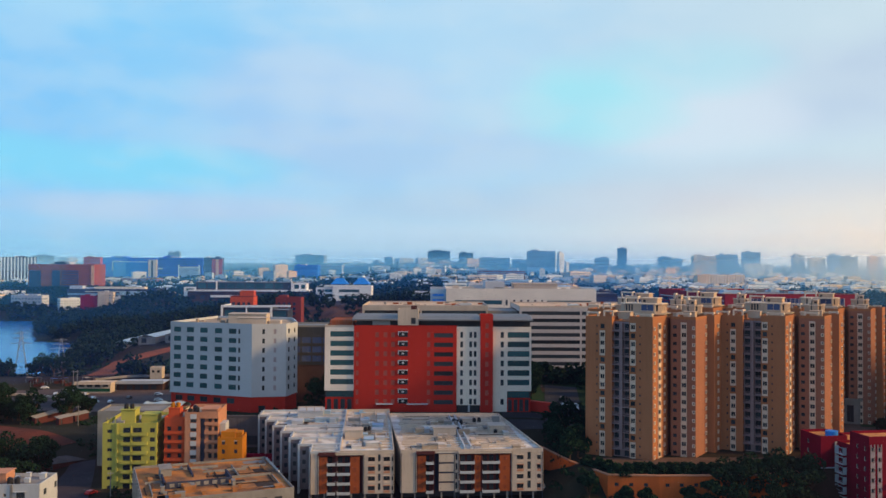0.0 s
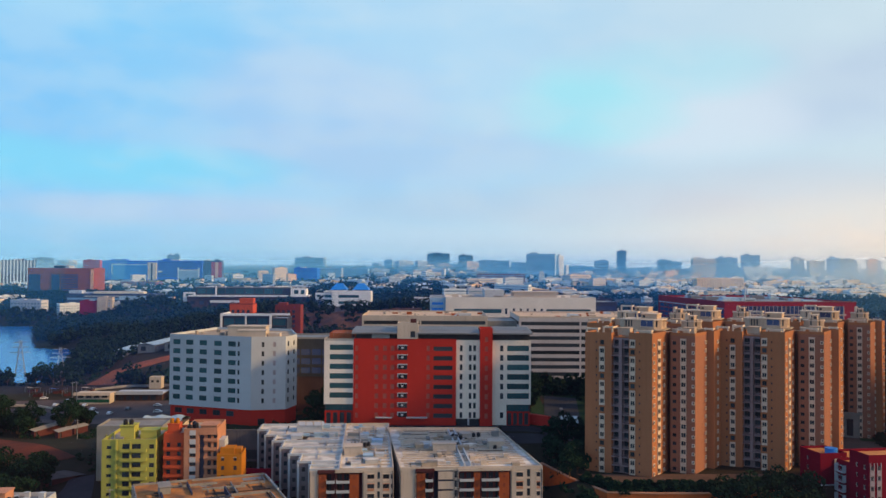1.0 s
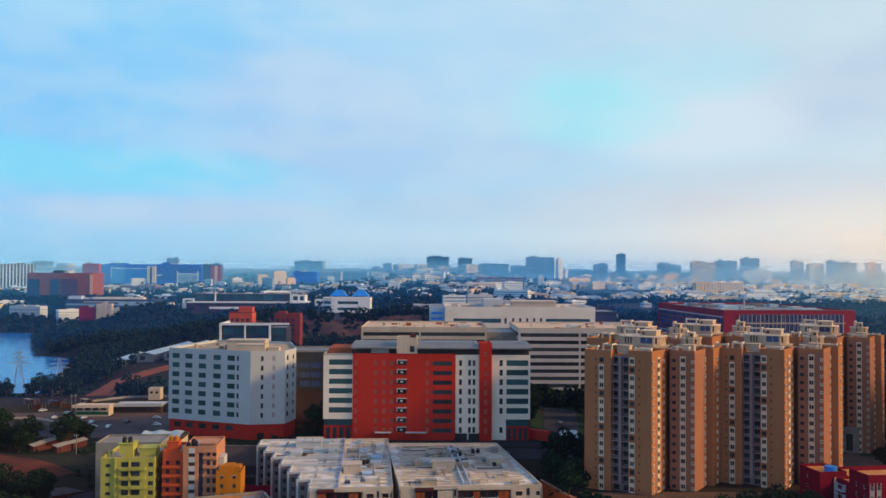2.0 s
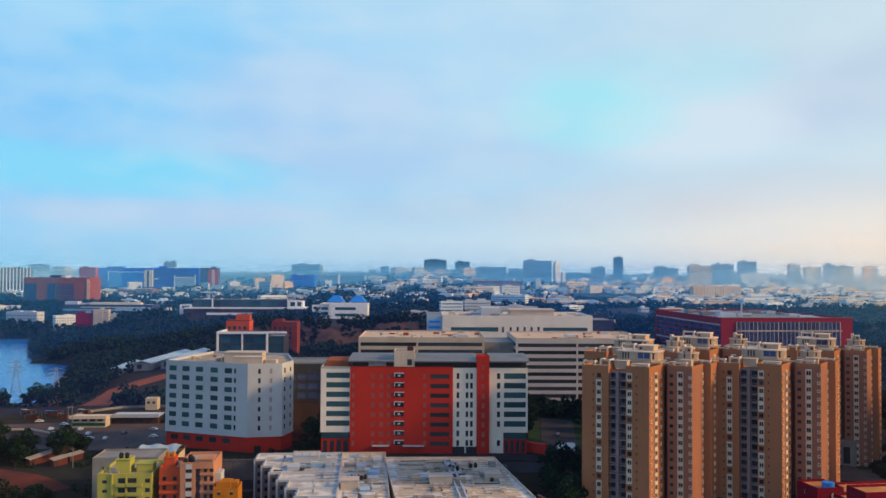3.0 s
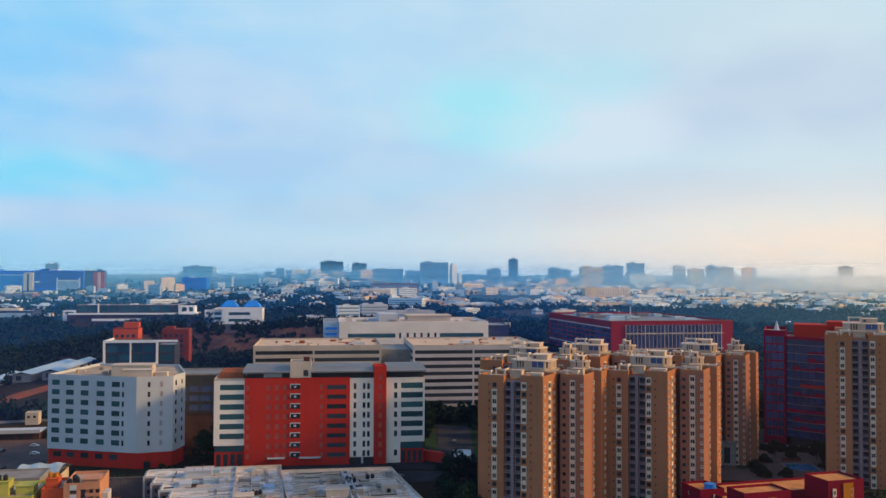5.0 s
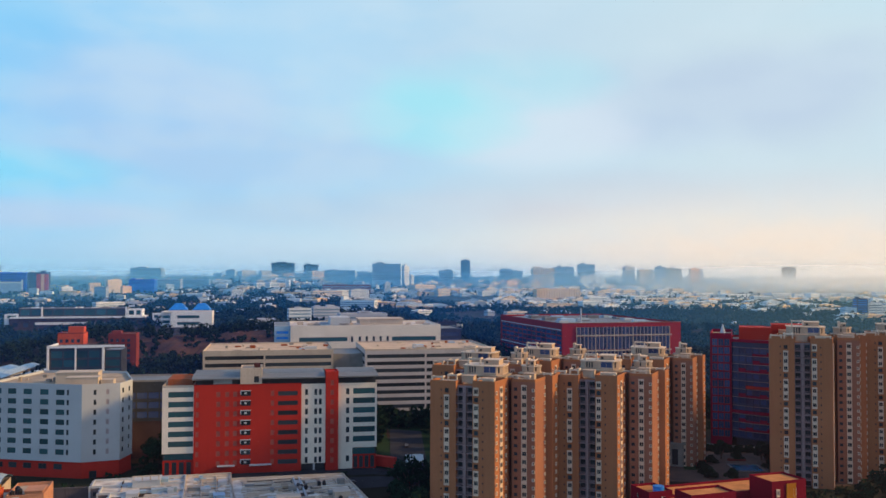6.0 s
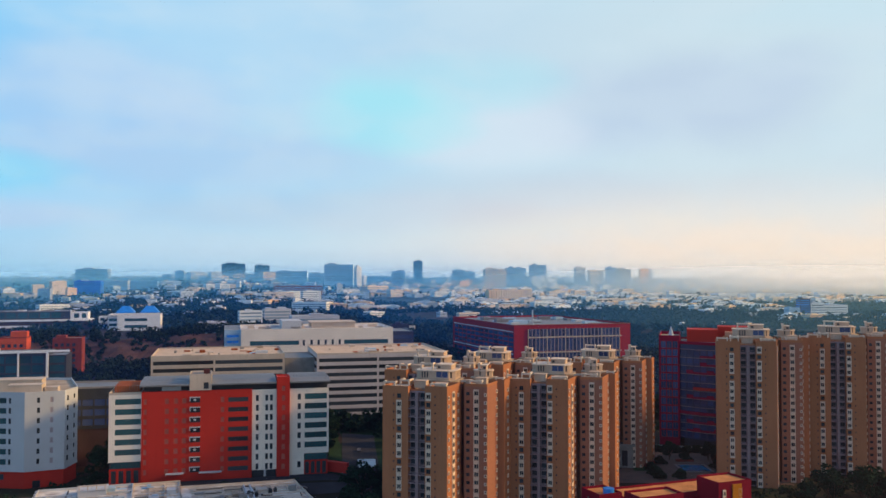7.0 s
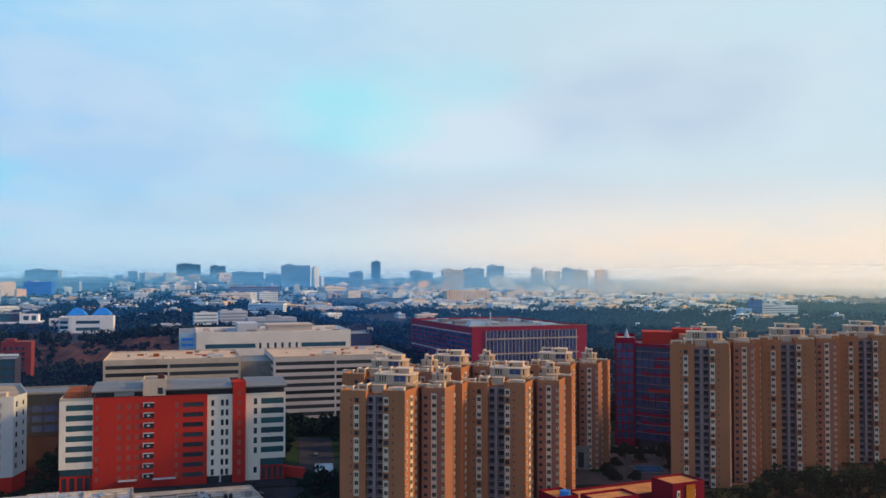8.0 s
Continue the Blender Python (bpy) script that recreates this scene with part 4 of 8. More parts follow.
def flats():
    st = "wood"
    left = [
        ("plain", 0, 2.9),
        ("recess", 2.9, 8.4, (3.1, 5.5)),
        ("recess", 8.4, 17.0, (12.9, 15.9)),
        ("plain", 17.0, 27.0, [(1.6, 3.8, 1.5, st), (4.8, 5.6, 2.2, "slot"), (6.6, 8.6, 1.5, st), (9.2, 9.8, 1.4, "slot")]),
    ]
    r, h = flat_block("apartment_block", "cream low-rise flats with brown and orange recesses and white roof", (-39.2, 278.6, -9.8), 4, left, 62, None)
    # staggered west side
    steps = []
    for k in range(7):
        x, y = -4.1 * k, 0.01 + 11.5 * k
        steps.append(rect(x, 9.5, max(6.01, y), y + 11.49))
    for k, pr in enumerate(steps):
        y0, y1 = pr[0][1], pr[2][1]
        win = [(a, a + 1.4, 2.6 + j * 3.1 + 0.9, 2.6 + j * 3.1 + 2.4, "wood") for j in range(4) for a in ((2.2, 7.2) if k else (2.0,))]
        storeys(r, pr, 1.4, h, SIDE_SHADE, {3: win, 0: [(0.8, 2.0, 3.5 + j * 3.1, 5.0 + j * 3.1, "slot") for j in range(4)] if k else []})
        flat_roof(r, pr, h, ROOF_WHITE, WHITE, 0.8)
        for y in (y0 + 0.02, y0 + 4.6, y0 + 9.0):
            if y + 1.5 < y1:
                part("pier", boxes((pr[0][0] - 0.7, pr[0][0] - 0.01, y, y + 1.5, 0, h + 0.6)), WHITE, r)
    deck = rect(9.51, 27.0, 0.3, 80)
    flat_roof(r, rect(0, 9.5, 0.3, 6.0), h, ROOF_WHITE, WHITE, 0.7)
    flat_roof(r, deck, h, ROOF_WHITE, OFFWHITE, 0.8)
    storeys(r, rect(9.52, 26.9, 6.02, 79.9), 1.4, h - 0.4, OFFWHITE, {1: [(6 + 6 * i, 7.4 + 6 * i, 3.6 + j * 3.1, 5.1 + j * 3.1, "wood") for i in range(9) for j in range(4)]})
    for y in np.arange(7, 78, 4.6):
        part("roof_upstand", boxes((10 + (y * 7) % 5, 26, y, y + 0.35, h - 0.05, h + 0.55)), OFFWHITE, r)
    for x in (15.5, 21.0):
        part("roof_upstand", boxes((x, x + 0.35, 8, 76, h - 0.04, h + 0.5)), OFFWHITE, r)
    roof_patches(r, (10.2, 26, 2, 78), h, 61, 44, (ROOF_WHITE, CONCRETE, ROOF_TAN, PALE_BLUE, OFFWHITE))
    roof_patches(r, (-16, 9, 48, 78), h, 66, 30, (ROOF_WHITE, CONCRETE, PALE_BLUE, TAR, OFFWHITE))
    roof_patches(r, (0.5, 9, 7, 60), h, 62, 20, (ROOF_WHITE, CONCRETE, WHITE, PALE_BLUE))
    roof_clutter(r, (-14, 9, 50, 76), h, 13, 12, (ROOF_WHITE, WHITE, PALE_BLUE, PALE_ROOF), 6)
    roof_clutter(r, (10.2, 26, 4, 76), h, 3, 20, (ROOF_WHITE, WHITE, CONCRETE, PALE_BLUE))
    part("stair_head", boxes((10.5, 16.5, 22, 28, h, h + 3), (10.2, 16.8, 21.7, 28.3, h + 3, h + 3.25)), OFFWHITE, r)
    part("stair_head", boxes((-9.5, 0.5, 66, 74, h, h + 2.4), (-9.8, 0.8, 65.7, 74.3, h + 2.4, h + 2.65)), WHITE, r)
    part("roof_posts", boxes(*((x, x + 0.35, 66, 66.35, h + 2.65, h + 4.4) for x in (-9.2, -6.2, -3.2, -0.2)), (-9.5, 0.4, 65.9, 66.4, h + 4.0, h + 4.4)), OFFWHITE, r)
    # thin dark slab painting the shade inside a roof opening
    part("light_well", boxes((11.2, 14.5, 8.5, 11.5, h, h + 0.06)), DARK, r)
    part("tank_stand", boxes((12, 19.5, 30, 33.5, h, h + 1.2)), CONCRETE, r)
    for k in range(6):
        tank(r, 12.8 + 1.2 * k, 31 + 0.9 * (k % 2), h + 1.2, None, 0.6, 1.3)
    right = [
        ("plain", 0, 5.2),
        ("recess", 5.2, 10.9, (5.5, 8.2)),
        ("slit", 10.9, 12.4),
        ("boards", 12.4, 17.3),
        ("plain", 17.3, 19.0, [(0.5, 1.1, 2.2, "slot")]),
        ("recess", 19.0, 26.3, (24.0, 26.0)),
        ("recess", 26.3, 36.0, (32.2, 35.6)),
        ("plain", 36.0, 46.6, [(1.9, 4.1, 1.5, st), (5.4, 6.5, 2.4, "slot"), (8.6, 9.8, 1.5, st)]),
    ]
    r, h = flat_block("apartment_block", "cream low-rise flats with balconies, brown recesses and patched white roof", (-10.2, 280.7, -9.8), 4, right, 58, None)
    body = [(0.02, 6.01), (46.58, 6.01), (41.4, 68), (-3.0, 70)]
    win = [(3 + 6 * i, 4.5 + 6 * i, 2.6 + j * 3.1 + 0.9, 2.6 + j * 3.1 + 2.4, st) for j in range(4) for i in range(8)]
    storeys(r, body, 1.4, h, OFFWHITE, {1: win, 3: win})
    part("balcony", boxes((46.6, 47.6, 2, 5, 3, 3.2), (47.5, 47.6, 2, 5, 3.2, 4.0)), WHITE, r)
    deck = [(0, 0.2), (46.6, 0.2), (41.4, 68), (-3.0, 70)]
    flat_roof(r, deck, h, ROOF_WHITE, OFFWHITE, 0.8)
    for y in np.arange(4.5, 66, 3.6):
        x0, x1 = (0.8, 19 + (y * 3) % 6) if int(y) % 2 else (1.5, 20)
        part("roof_upstand", boxes((x0, x1, y, y + 0.35, h - 0.05, h + 0.5)), OFFWHITE, r)
        part("roof_upstand", boxes((24.5 + (y * 5) % 4, 42, y + 1.6, y + 1.95, h - 0.05, h + 0.5)), OFFWHITE, r)
    part("roof_upstand", boxes((21.0, 21.5, 4, 65, h - 0.05, h + 1.0), (23.2, 23.7, 4, 65, h - 0.05, h + 1.0)), WHITE, r)
    roof_patches(r, (1, 41, 1, 66), h, 63, 84, (ROOF_WHITE, CONCRETE, ROOF_TAN, TAR, OFFWHITE))
    for x0, x1, y0, y1 in ((13.5, 20.5, 56, 63), (27, 31, 55, 62), (3, 6, 30, 33), (33, 37, 12, 15)):
        # dark slab on the deck in place of a shaded opening
        part("light_well", boxes((x0, x1, y0, y1, h, h + 0.07)), DARK, r)
        part("well_kerb", boxes((x0 - 0.3, x1 + 0.3, y0 - 0.3, y0, h - 0.02, h + 0.6), (x0 - 0.3, x1 + 0.3, y1, y1 + 0.3, h - 0.02, h + 0.6), (x0 - 0.3, x0, y0, y1, h - 0.02, h + 0.6), (x1, x1 + 0.3, y0, y1, h - 0.02, h + 0.6)), OFFWHITE, r)
    roof_clutter(r, (2, 40, 3, 64), h, 11, 36, (ROOF_WHITE, WHITE, CONCRETE, OFFWHITE, ROOF_TAN))
    part("stair_head", boxes((12.5, 20.5, 26, 31, h, h + 2.8), (12.2, 20.8, 25.7, 31.3, h + 2.8, h + 3.05)), OFFWHITE, r)
    part("stair_head", boxes((33, 38.5, 30, 36, h, h + 2.6), (32.7, 38.8, 29.7, 36.3, h + 2.6, h + 2.85)), OFFWHITE, r)
    for k, (x, y) in enumerate(((21.5, 48), (23, 49), (24.5, 48), (22, 51), (35, 29), (30, 52), (32, 53))):
        tank(r, x, y, h, None, 0.7, 1.4)


flats()

# ---- coloured houses ----


def balcony_stack(r, x0, x1, y, z0, step, count, mat, slab=None, deep=1.1):
    for k in range(count):
        z = z0 + k * step
        part("balcony", boxes((x0, x1, y - deep, y - 0.01, z - 0.14, z), (x0, x1, y - deep, y - deep + 0.1, z, z + 0.85), (x0, x0 + 0.1, y - deep + 0.1, y - 0.01, z, z + 0.85), (x1 - 0.1, x1, y - deep + 0.1, y - 0.01, z, z + 0.85)), slab or mat, r)


def yellow_house():
    r = root("yellow_house", "yellow-green seven-storey house with open balconies", "apartment house", (-113.4, 300, -12), 4)
    h, st = 22.4, 3.2
    body = rect(0, 18.2, 0, 22)
    holes = []
    for k in range(7):
        z = k * st + 0.9
        holes += [(1.6, 3.2, z, z + 1.1, "plain"), (6.9, 9.3, z, z + 1.7, "plain"), (10.1, 13.1, z, z + 1.7, "plain"), (15.9, 17.6, z, z + 1.5, "plain")]
    side = [(a, a + 1.4, k * st + 0.9, k * st + 2.2, "plain") for k in range(7) for a in (4, 9, 15)]
    storeys(r, body, 0, h, YELLOW, {0: holes, 3: side, 1: side})
    balcony_stack(r, 6.4, 9.5, 0, 0.1 + st, st, 6, YELLOW)
    balcony_stack(r, 9.9, 15.2, 0, 0.1 + st, st, 6, YELLOW)
    flat_roof(r, body, h, ROOF_TAN, YELLOW, 1.0)
    part("pilaster", boxes((4.6, 5.2, -0.5, -0.01, 0, h + 1.0), (9.52, 9.88, -0.7, -0.01, 0, h)), YELLOW, r)
    part("stair_head", boxes((4.8, 9.5, 5, 11, h, h + 4.6), (4.5, 9.8, 4.7, 11.3, h + 4.6, h + 4.85)), YELLOW, r)
    part("stair_head", boxes((11.5, 17, 6, 12, h, h + 2.8), (11.2, 17.3, 5.7, 12.3, h + 2.8, h + 3.0)), YELLOW, r)
    for x in (1.0, 2.4, 3.8):
        part("roof_post", boxes((x, x + 0.25, 1, 1.25, h, h + 2.6)), YELLOW, r)
    tank(r, 6.0, 7, h + 4.85)
    tank(r, 8.0, 7, h + 4.85)
    roof_clutter(r, (1, 17, 2, 20), h, 21, 8, (YELLOW, CONCRETE, OFFWHITE), 2.5)


def orange_house():
    r = root("orange_house", "narrow orange-red house with a balcony on every floor", "apartment house", (-93.0, 302.5, -8), 4)
    h, st = 20.2, 3.1
    holes = [(a, a + 1.3, k * st + 0.9, k * st + 2.4, "plain") for k in range(6) for a in (1.0, 4.6)]
    storeys(r, rect(0, 7.1, 0, 16), 0, h, ORANGE, {0: holes})
    balcony_stack(r, 0.1, 7.0, 0, 0.1, st, 6, ORANGE)
    flat_roof(r, rect(0, 7.1, 0, 16), h, ROOF_TAN, ORANGE, 1.0)
    part("stair_head", boxes((0.5, 4.4, 4, 9, h, h + 3.2), (0.3, 4.6, 3.8, 9.2, h + 3.2, h + 3.4)), ORANGE, r)
    tank(r, 1.6, 6, h + 3.4, AMBER, 0.8, 1.4)
    tank(r, 3.4, 6, h + 3.4, AMBER, 0.8, 1.4)


def peach_house():
    r = root("peach_house", "peach apartment house with a white window strip", "apartment house", (-85.7, 301.5, -8), 4)
    h, st = 22.0, 3.1
    holes = [(1.9, 4.0, k * st + 0.8, k * st + 2.0, "plain") for k in range(7)]
    storeys(r, rect(0, 5.2, 0, 18), 0, h, PEACH, {0: holes})
    for k in range(7):
        part("apron_wall", boxes((1.9, 4.0, -0.12, -0.01, k * st + 2.05, k * st + 3.75)), WHITE, r)
    storeys(r, rect(5.21, 11.3, 1.2, 18), 0, h, PEACH, {0: [(a, a + 1.2, k * st + 0.5, k * st + 2.4, "plain") for k in range(7) for a in (0.3, 2.6, 4.6)]}, "recess_wall")
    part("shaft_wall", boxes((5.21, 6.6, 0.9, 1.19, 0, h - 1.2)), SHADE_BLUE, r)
    balcony_stack(r, 6.7, 11.3, 1.2, 0.1, st, 7, PEACH, None, 1.3)
    part("fascia", boxes((5.21, 11.3, -0.1, 1.19, h - 1.2, h)), PEACH, r)
    flat_roof(r, rect(0, 11.3, 0, 18), h, ROOF_TAN, PEACH, 1.0)
    part("stair_head", boxes((5.5, 10.8, 1.4, 9, h, h + 1.6), (5.2, 11.1, 1.1, 9.3, h + 1.6, h + 1.85)), PEACH, r)
    tank(r, 1.3, 3, h)
    tank(r, 3.6, 3, h, None, 0.8, 2.2)
    tank(r, 2.4, 6, h, None, 0.8, 2.2)
    part("roof_house", boxes((11.4, 13.4, 3, 10, 12, 18.5)), WHITE, r)


def amber_house():
    r = root("amber_house", "small amber-orange house with a half-built upper floor", "house", (-73.8, 299.5, -9), 4)
    h = 17.2
    holes = [(a, a + 1.1, 0.9 + 3.1 * k, 2.3 + 3.1 * k, "plain") for k in range(5) for a in (1.4, 5.6)]
    storeys(r, rect(0, 8.4, 0, 10), 0, h - 2.5, AMBER, {0: holes})
    flat_roof(r, rect(0, 8.4, 0, 10), h - 2.5, ROOF_TAN, AMBER, 0.9)
    part("upper_wall", boxes((0.6, 5.4, 3, 9, h - 2.5, h - 0.2)), AMBER, r)
    part("upper_wall", boxes((5.41, 7.6, 4, 9, h - 2.5, h - 0.6)), AMBER, r)


def grey_house():
    r = root("grey_house", "grey rendered house with a corrugated sheet roof behind", "house", (-125.5, 327, -11), 4)
    storeys(r, rect(0, 24, 0, 16), 0, 21.4, CONCRETE, {0: [(a, a + 1.2, 17.4, 18.6, "plain") for a in (3, 8, 13, 18)], 3: [(4, 5.4, 17, 18.6, "plain")]})
    flat_roof(r, rect(0, 24, 0, 16), 21.4, CONCRETE, CONCRETE, 0.7)
    s = root("sheet_roof_hall", "long hall with a rippled pale blue sheet roof", "hall", (-116, 345, -4.5), 4)
    storeys(s, rect(0, 15, 0, 22), 0, 11.0, OFFWHITE, {0: [(a, a + 2, 6.5, 8.5, "plain") for a in (2, 6, 11)]})
    bm = bmesh.new()
    xs = np.linspace(-0.5, 15.5, 46)
    top = [[bm.verts.new((x, y, 11.1 + 3.0 * (1 - ((y - 11) / 12.5) ** 2) + 0.14 * (k % 2) + 0.35 * math.sin(x * 0.9 + y * 0.2))) for y in np.linspace(-1, 23, 9)] for k, x in enumerate(xs)]
    low = [[bm.verts.new((v.co.x, v.co.y, v.co.z - 0.12)) for v in row] for row in top]
    for i in range(len(xs) - 1):
        for j in range(8):
            bm.faces.new((top[i][j], top[i + 1][j], top[i + 1][j + 1], top[i][j + 1]))
            bm.faces.new((low[i][j], low[i][j + 1], low[i + 1][j + 1], low[i + 1][j]))
    part("roof", bm, PALE_ROOF, s, "rippled pale blue metal sheets")


yellow_house()
orange_house()
peach_house()
amber_house()
grey_house()


def brown_roof_house():
    r = root("unfinished_house", "unfinished concrete house with a rust-stained flat roof", "house", (-81.2, 245, -12), 22)
    w, d, h = 43, 44.5, 11
    body = rect(0, w, 0, d)
    holes = [(a, a + 2.2, 0.8 + 3.4 * k, 2.6 + 3.4 * k, "open") for k in range(3) for a in np.arange(2, 40, 4.4)]
    storeys(r, body, 0, h, CONCRETE, {0: holes, 3: holes, 1: holes})
    flat_roof(r, body, h, ROOF_BROWN, CONCRETE, 0.7)
    for k in range(10):
        part("pier", boxes((-0.45, -0.02, 1 + 4.6 * k, 1.8 + 4.6 * k, 0, h + 0.5)), OFFWHITE, r)
    part("raised_deck", boxes((7, 20, 17, 33, h, h + 1.0)), ROOF_BROWN, r)
    for x0, x1, y0, y1 in ((7, 27, 14, 14.5), (7, 7.5, 14, 31), (26.5, 27, 14.5, 26), (16, 16.4, 22, 36)):
        part("roof_wall", boxes((x0, x1, y0, y1, h, h + 1.9)), SHADE_BLUE, r, "blue-grey painted roof wall")
    for k in range(7):
        part("wall_panel", boxes((8.5 + 2.5 * k, 9.9 + 2.5 * k, 13.9, 14.02, h + 0.4, h + 1.5)), CONCRETE, r)
    part("stair_head", boxes((6.9, 10.2, 26, 33, h, h + 3.2), (6.6, 10.5, 25.7, 33.3, h + 3.2, h + 3.4)), CONCRETE, r)
    roof_patches(r, (1, 42, 2, 43), h, 64, 60, (ROOF_BROWN, TAR, ROOF_BROWN, CONCRETE, TAR))
    for x0, x1, y0, y1 in ((16.4, 34, 30, 30.3), (27, 40, 20, 20.3), (30, 30.3, 20.3, 36), (2, 6.9, 22, 22.3), (10.5, 26, 37, 37.3), (33, 41, 33, 33.3), (3, 3.3, 6, 20)):
        part("roof_wall", boxes((x0, x1, y0, y1, h - 0.02, h + 0.8)), CONCRETE, r)
    roof_clutter(r, (1, 41, 2, 42), h, 31, 16, (ROOF_BROWN, CONCRETE, ROOF_BROWN), 3.5)
    for k in range(9):
        part("kerb_block", boxes((w - 0.6, w - 0.1, 20 + 2.4 * k, 20.8 + 2.4 * k, h + 0.68, h + 1.3)), WHITE, r)


def white_house():
    r = root("white_house", "white five-storey house with a roof parapet and stair head", "house", (-131.5, 237, -12.4), 4)
    w, d, h = 24.4, 13, 17.6
    holes = [(a, a + 2.3, h - 3.0 - 3.2 * k, h - 1.3 - 3.2 * k, "plain") for k in range(5) for a in (3.0, 11.2, 18.2)] + [(14.8, 15.6, h - 2.5, h - 1.6, "small")]
    storeys(r, rect(0, w, 0, d), 0, h, WHITE, {0: holes, 1: holes[:2]})
    flat_roof(r, rect(0, w, 0, d), h, CONCRETE, WHITE, 0.9)
    for a in (2.6, 10.8, 17.8):
        part("sunshade", boxes((a, a + 3.1, -0.7, -0.02, h - 1.15, h - 1.02)), WHITE, r)
    part("drain_pipe", boxes((16.6, 16.9, -0.25, -0.02, 0, h + 0.9), (17.1, 17.3, -0.25, -0.02, 0, h + 0.9)), CONCRETE, r)
    part("stair_head", boxes((7.5, 13.5, 5, 11, h, h + 2.6), (7.2, 13.8, 4.7, 11.3, h + 2.6, h + 2.85)), PEACH, r)
    tank(r, 15.0, 4, h)
    tank(r, 16.8, 4.4, h)
    roof_clutter(r, (14, 23, 5, 12), h, 5, 5, (WHITE, CONCRETE), 2.0)


brown_roof_house()
white_house()


ROOF_ORANGE = material("orange_roof_screed", (0.62, 0.27, 0.10), 0.9, 0.35, 0.2, bump=0.3)
MAROON = material("deep_maroon_paint", (0.20, 0.003, 0.020), 0.75, 0.25, 0.1, streaks=0.3)


def maroon_block():
    r = root("maroon_building", "maroon building with white balcony slabs and tan roof decks", "building", (128.5, 285, -9.4), 8)
    st, h = 3.1, 19.2
    # west wing
    west = rect(-0.5, 9, 0, 12)
    storeys(r, west, 0, h, MAROON, {0: [(5.2, 6.2, k * st + 1, k * st + 2.3, "lit") for k in range(6)], 3: [(4, 5.2, k * st + 1, k * st + 2.3, "small") for k in range(6)]})
    flat_roof(r, west, h, ROOF_ORANGE, MAROON, 0.8)
    part("string_course", boxes((-0.7, 9.2, -0.2, -0.02, 9.4, 9.8)), WHITE, r)
    bm = bmesh.new()
    bmesh.ops.create_cone(bm, cap_ends=True, segments=20, radius1=2.0, radius2=2.0, depth=1.9, matrix=Matrix.Translation((5.4, 3.2, h + 0.95)))
    part("water_tank", bm, BLUE_ROOF, r, "bright blue round water tank")
    part("window_strip", boxes((4.75, 5.15, -0.14, -0.02, 0, h - 1), (6.25, 6.65, -0.14, -0.02, 0, h - 1), *((5.15, 6.25, -0.14, -0.02, k * st + 2.35, k * st + 3.95) for k in range(5))), LILAC_PAINT, r, "pale grey strip between windows")
    main = rect(9.01, 55, -4, 12)
    holes = [(a, a + 1.4, k * st + 0.9, k * st + 2.4, "plain") for k in range(5) for a in np.arange(10.5, 45, 4.2)]
    storeys(r, main, 0, h - 1.4, MAROON, {0: holes})
    flat_roof(r, main, h - 1.4, ROOF_ORANGE, MAROON, 0.8)
    link = rect(2.6, 14, -13, -4.2)
    storeys(r, link, 0, h - 0.6, MAROON, {3: [(a, a + 1.2, k * st + 0.6, k * st + 2.4, "plain") for k in range(6) for a in (2.0, 6.6)]})
    flat_roof(r, link, h - 0.6, ROOF_ORANGE, MAROON, 0.8)
    for k in range(6):
        z = k * st + 0.1
        part("balcony_frame", boxes((1.3, 2.58, -9.2, -9.08, z, z + 2.4), (1.3, 2.58, -5.0, -4.88, z, z + 2.4), (1.3, 2.58, -9.08, -5.0, z, z + 0.14), (1.3, 1.45, -9.08, -5.0, z + 2.2, z + 2.4), (1.3, 1.4, -9.08, -5.0, z + 0.9, z + 1.0)), WHITE, r)
    # nearer, taller wing
    near = rect(1.2, 18.6, -22.6, -13.01)
    holes = [(a, a + 0.9, k * st + 0.9, k * st + 2.3, "small") for k in range(7) for a in (0.7, 3.0)]
    storeys(r, near, 0, h + 4.2, MAROON, {0: holes, 3: [(a, a + 1, k * st + 0.9, k * st + 2.3, "small") for k in range(7) for a in (3.2, 7)]})
    for a in (0.7, 3.0):
        x = a + 1.2
        part("window_strip", boxes((x - 0.3, x - 0.02, -22.72, -22.61, 0, h + 2.6), (x + 0.92, x + 1.2, -22.72, -22.61, 0, h + 2.6), *((x - 0.02, x + 0.92, -22.72, -22.61, k * st + 2.34, k * st + 3.96) for k in range(6))), LILAC_PAINT, r, "pale grey strip between windows")
    part("panel_wall", boxes((9.5, 13.2, -22.9, -22.62, 13, h + 3)), AMBER, r, "tan-orange wall strip")
    balcony_stack(r, 7.8, 14.6, -22.62, 0.1, st, 4, MAROON, WHITE)
    flat_roof(r, near, h + 4.2, ROOF_ORANGE, MAROON, 0.8)
    east = rect(38.5, 53, -16, -4.01)
    storeys(r, east, 0, h + 4.4, MAROON, {0: [(a, a + 0.9, k * st + 0.9, k * st + 2.3, "white") for k in range(7) for a in (2, 9)]})
    flat_roof(r, east, h + 4.4, ROOF_ORANGE, MAROON, 0.7)
    part("panel_wall", boxes((44.5, 48.5, -16.3, -16.02, 10, h + 4)), AMBER, r)


maroon_block()


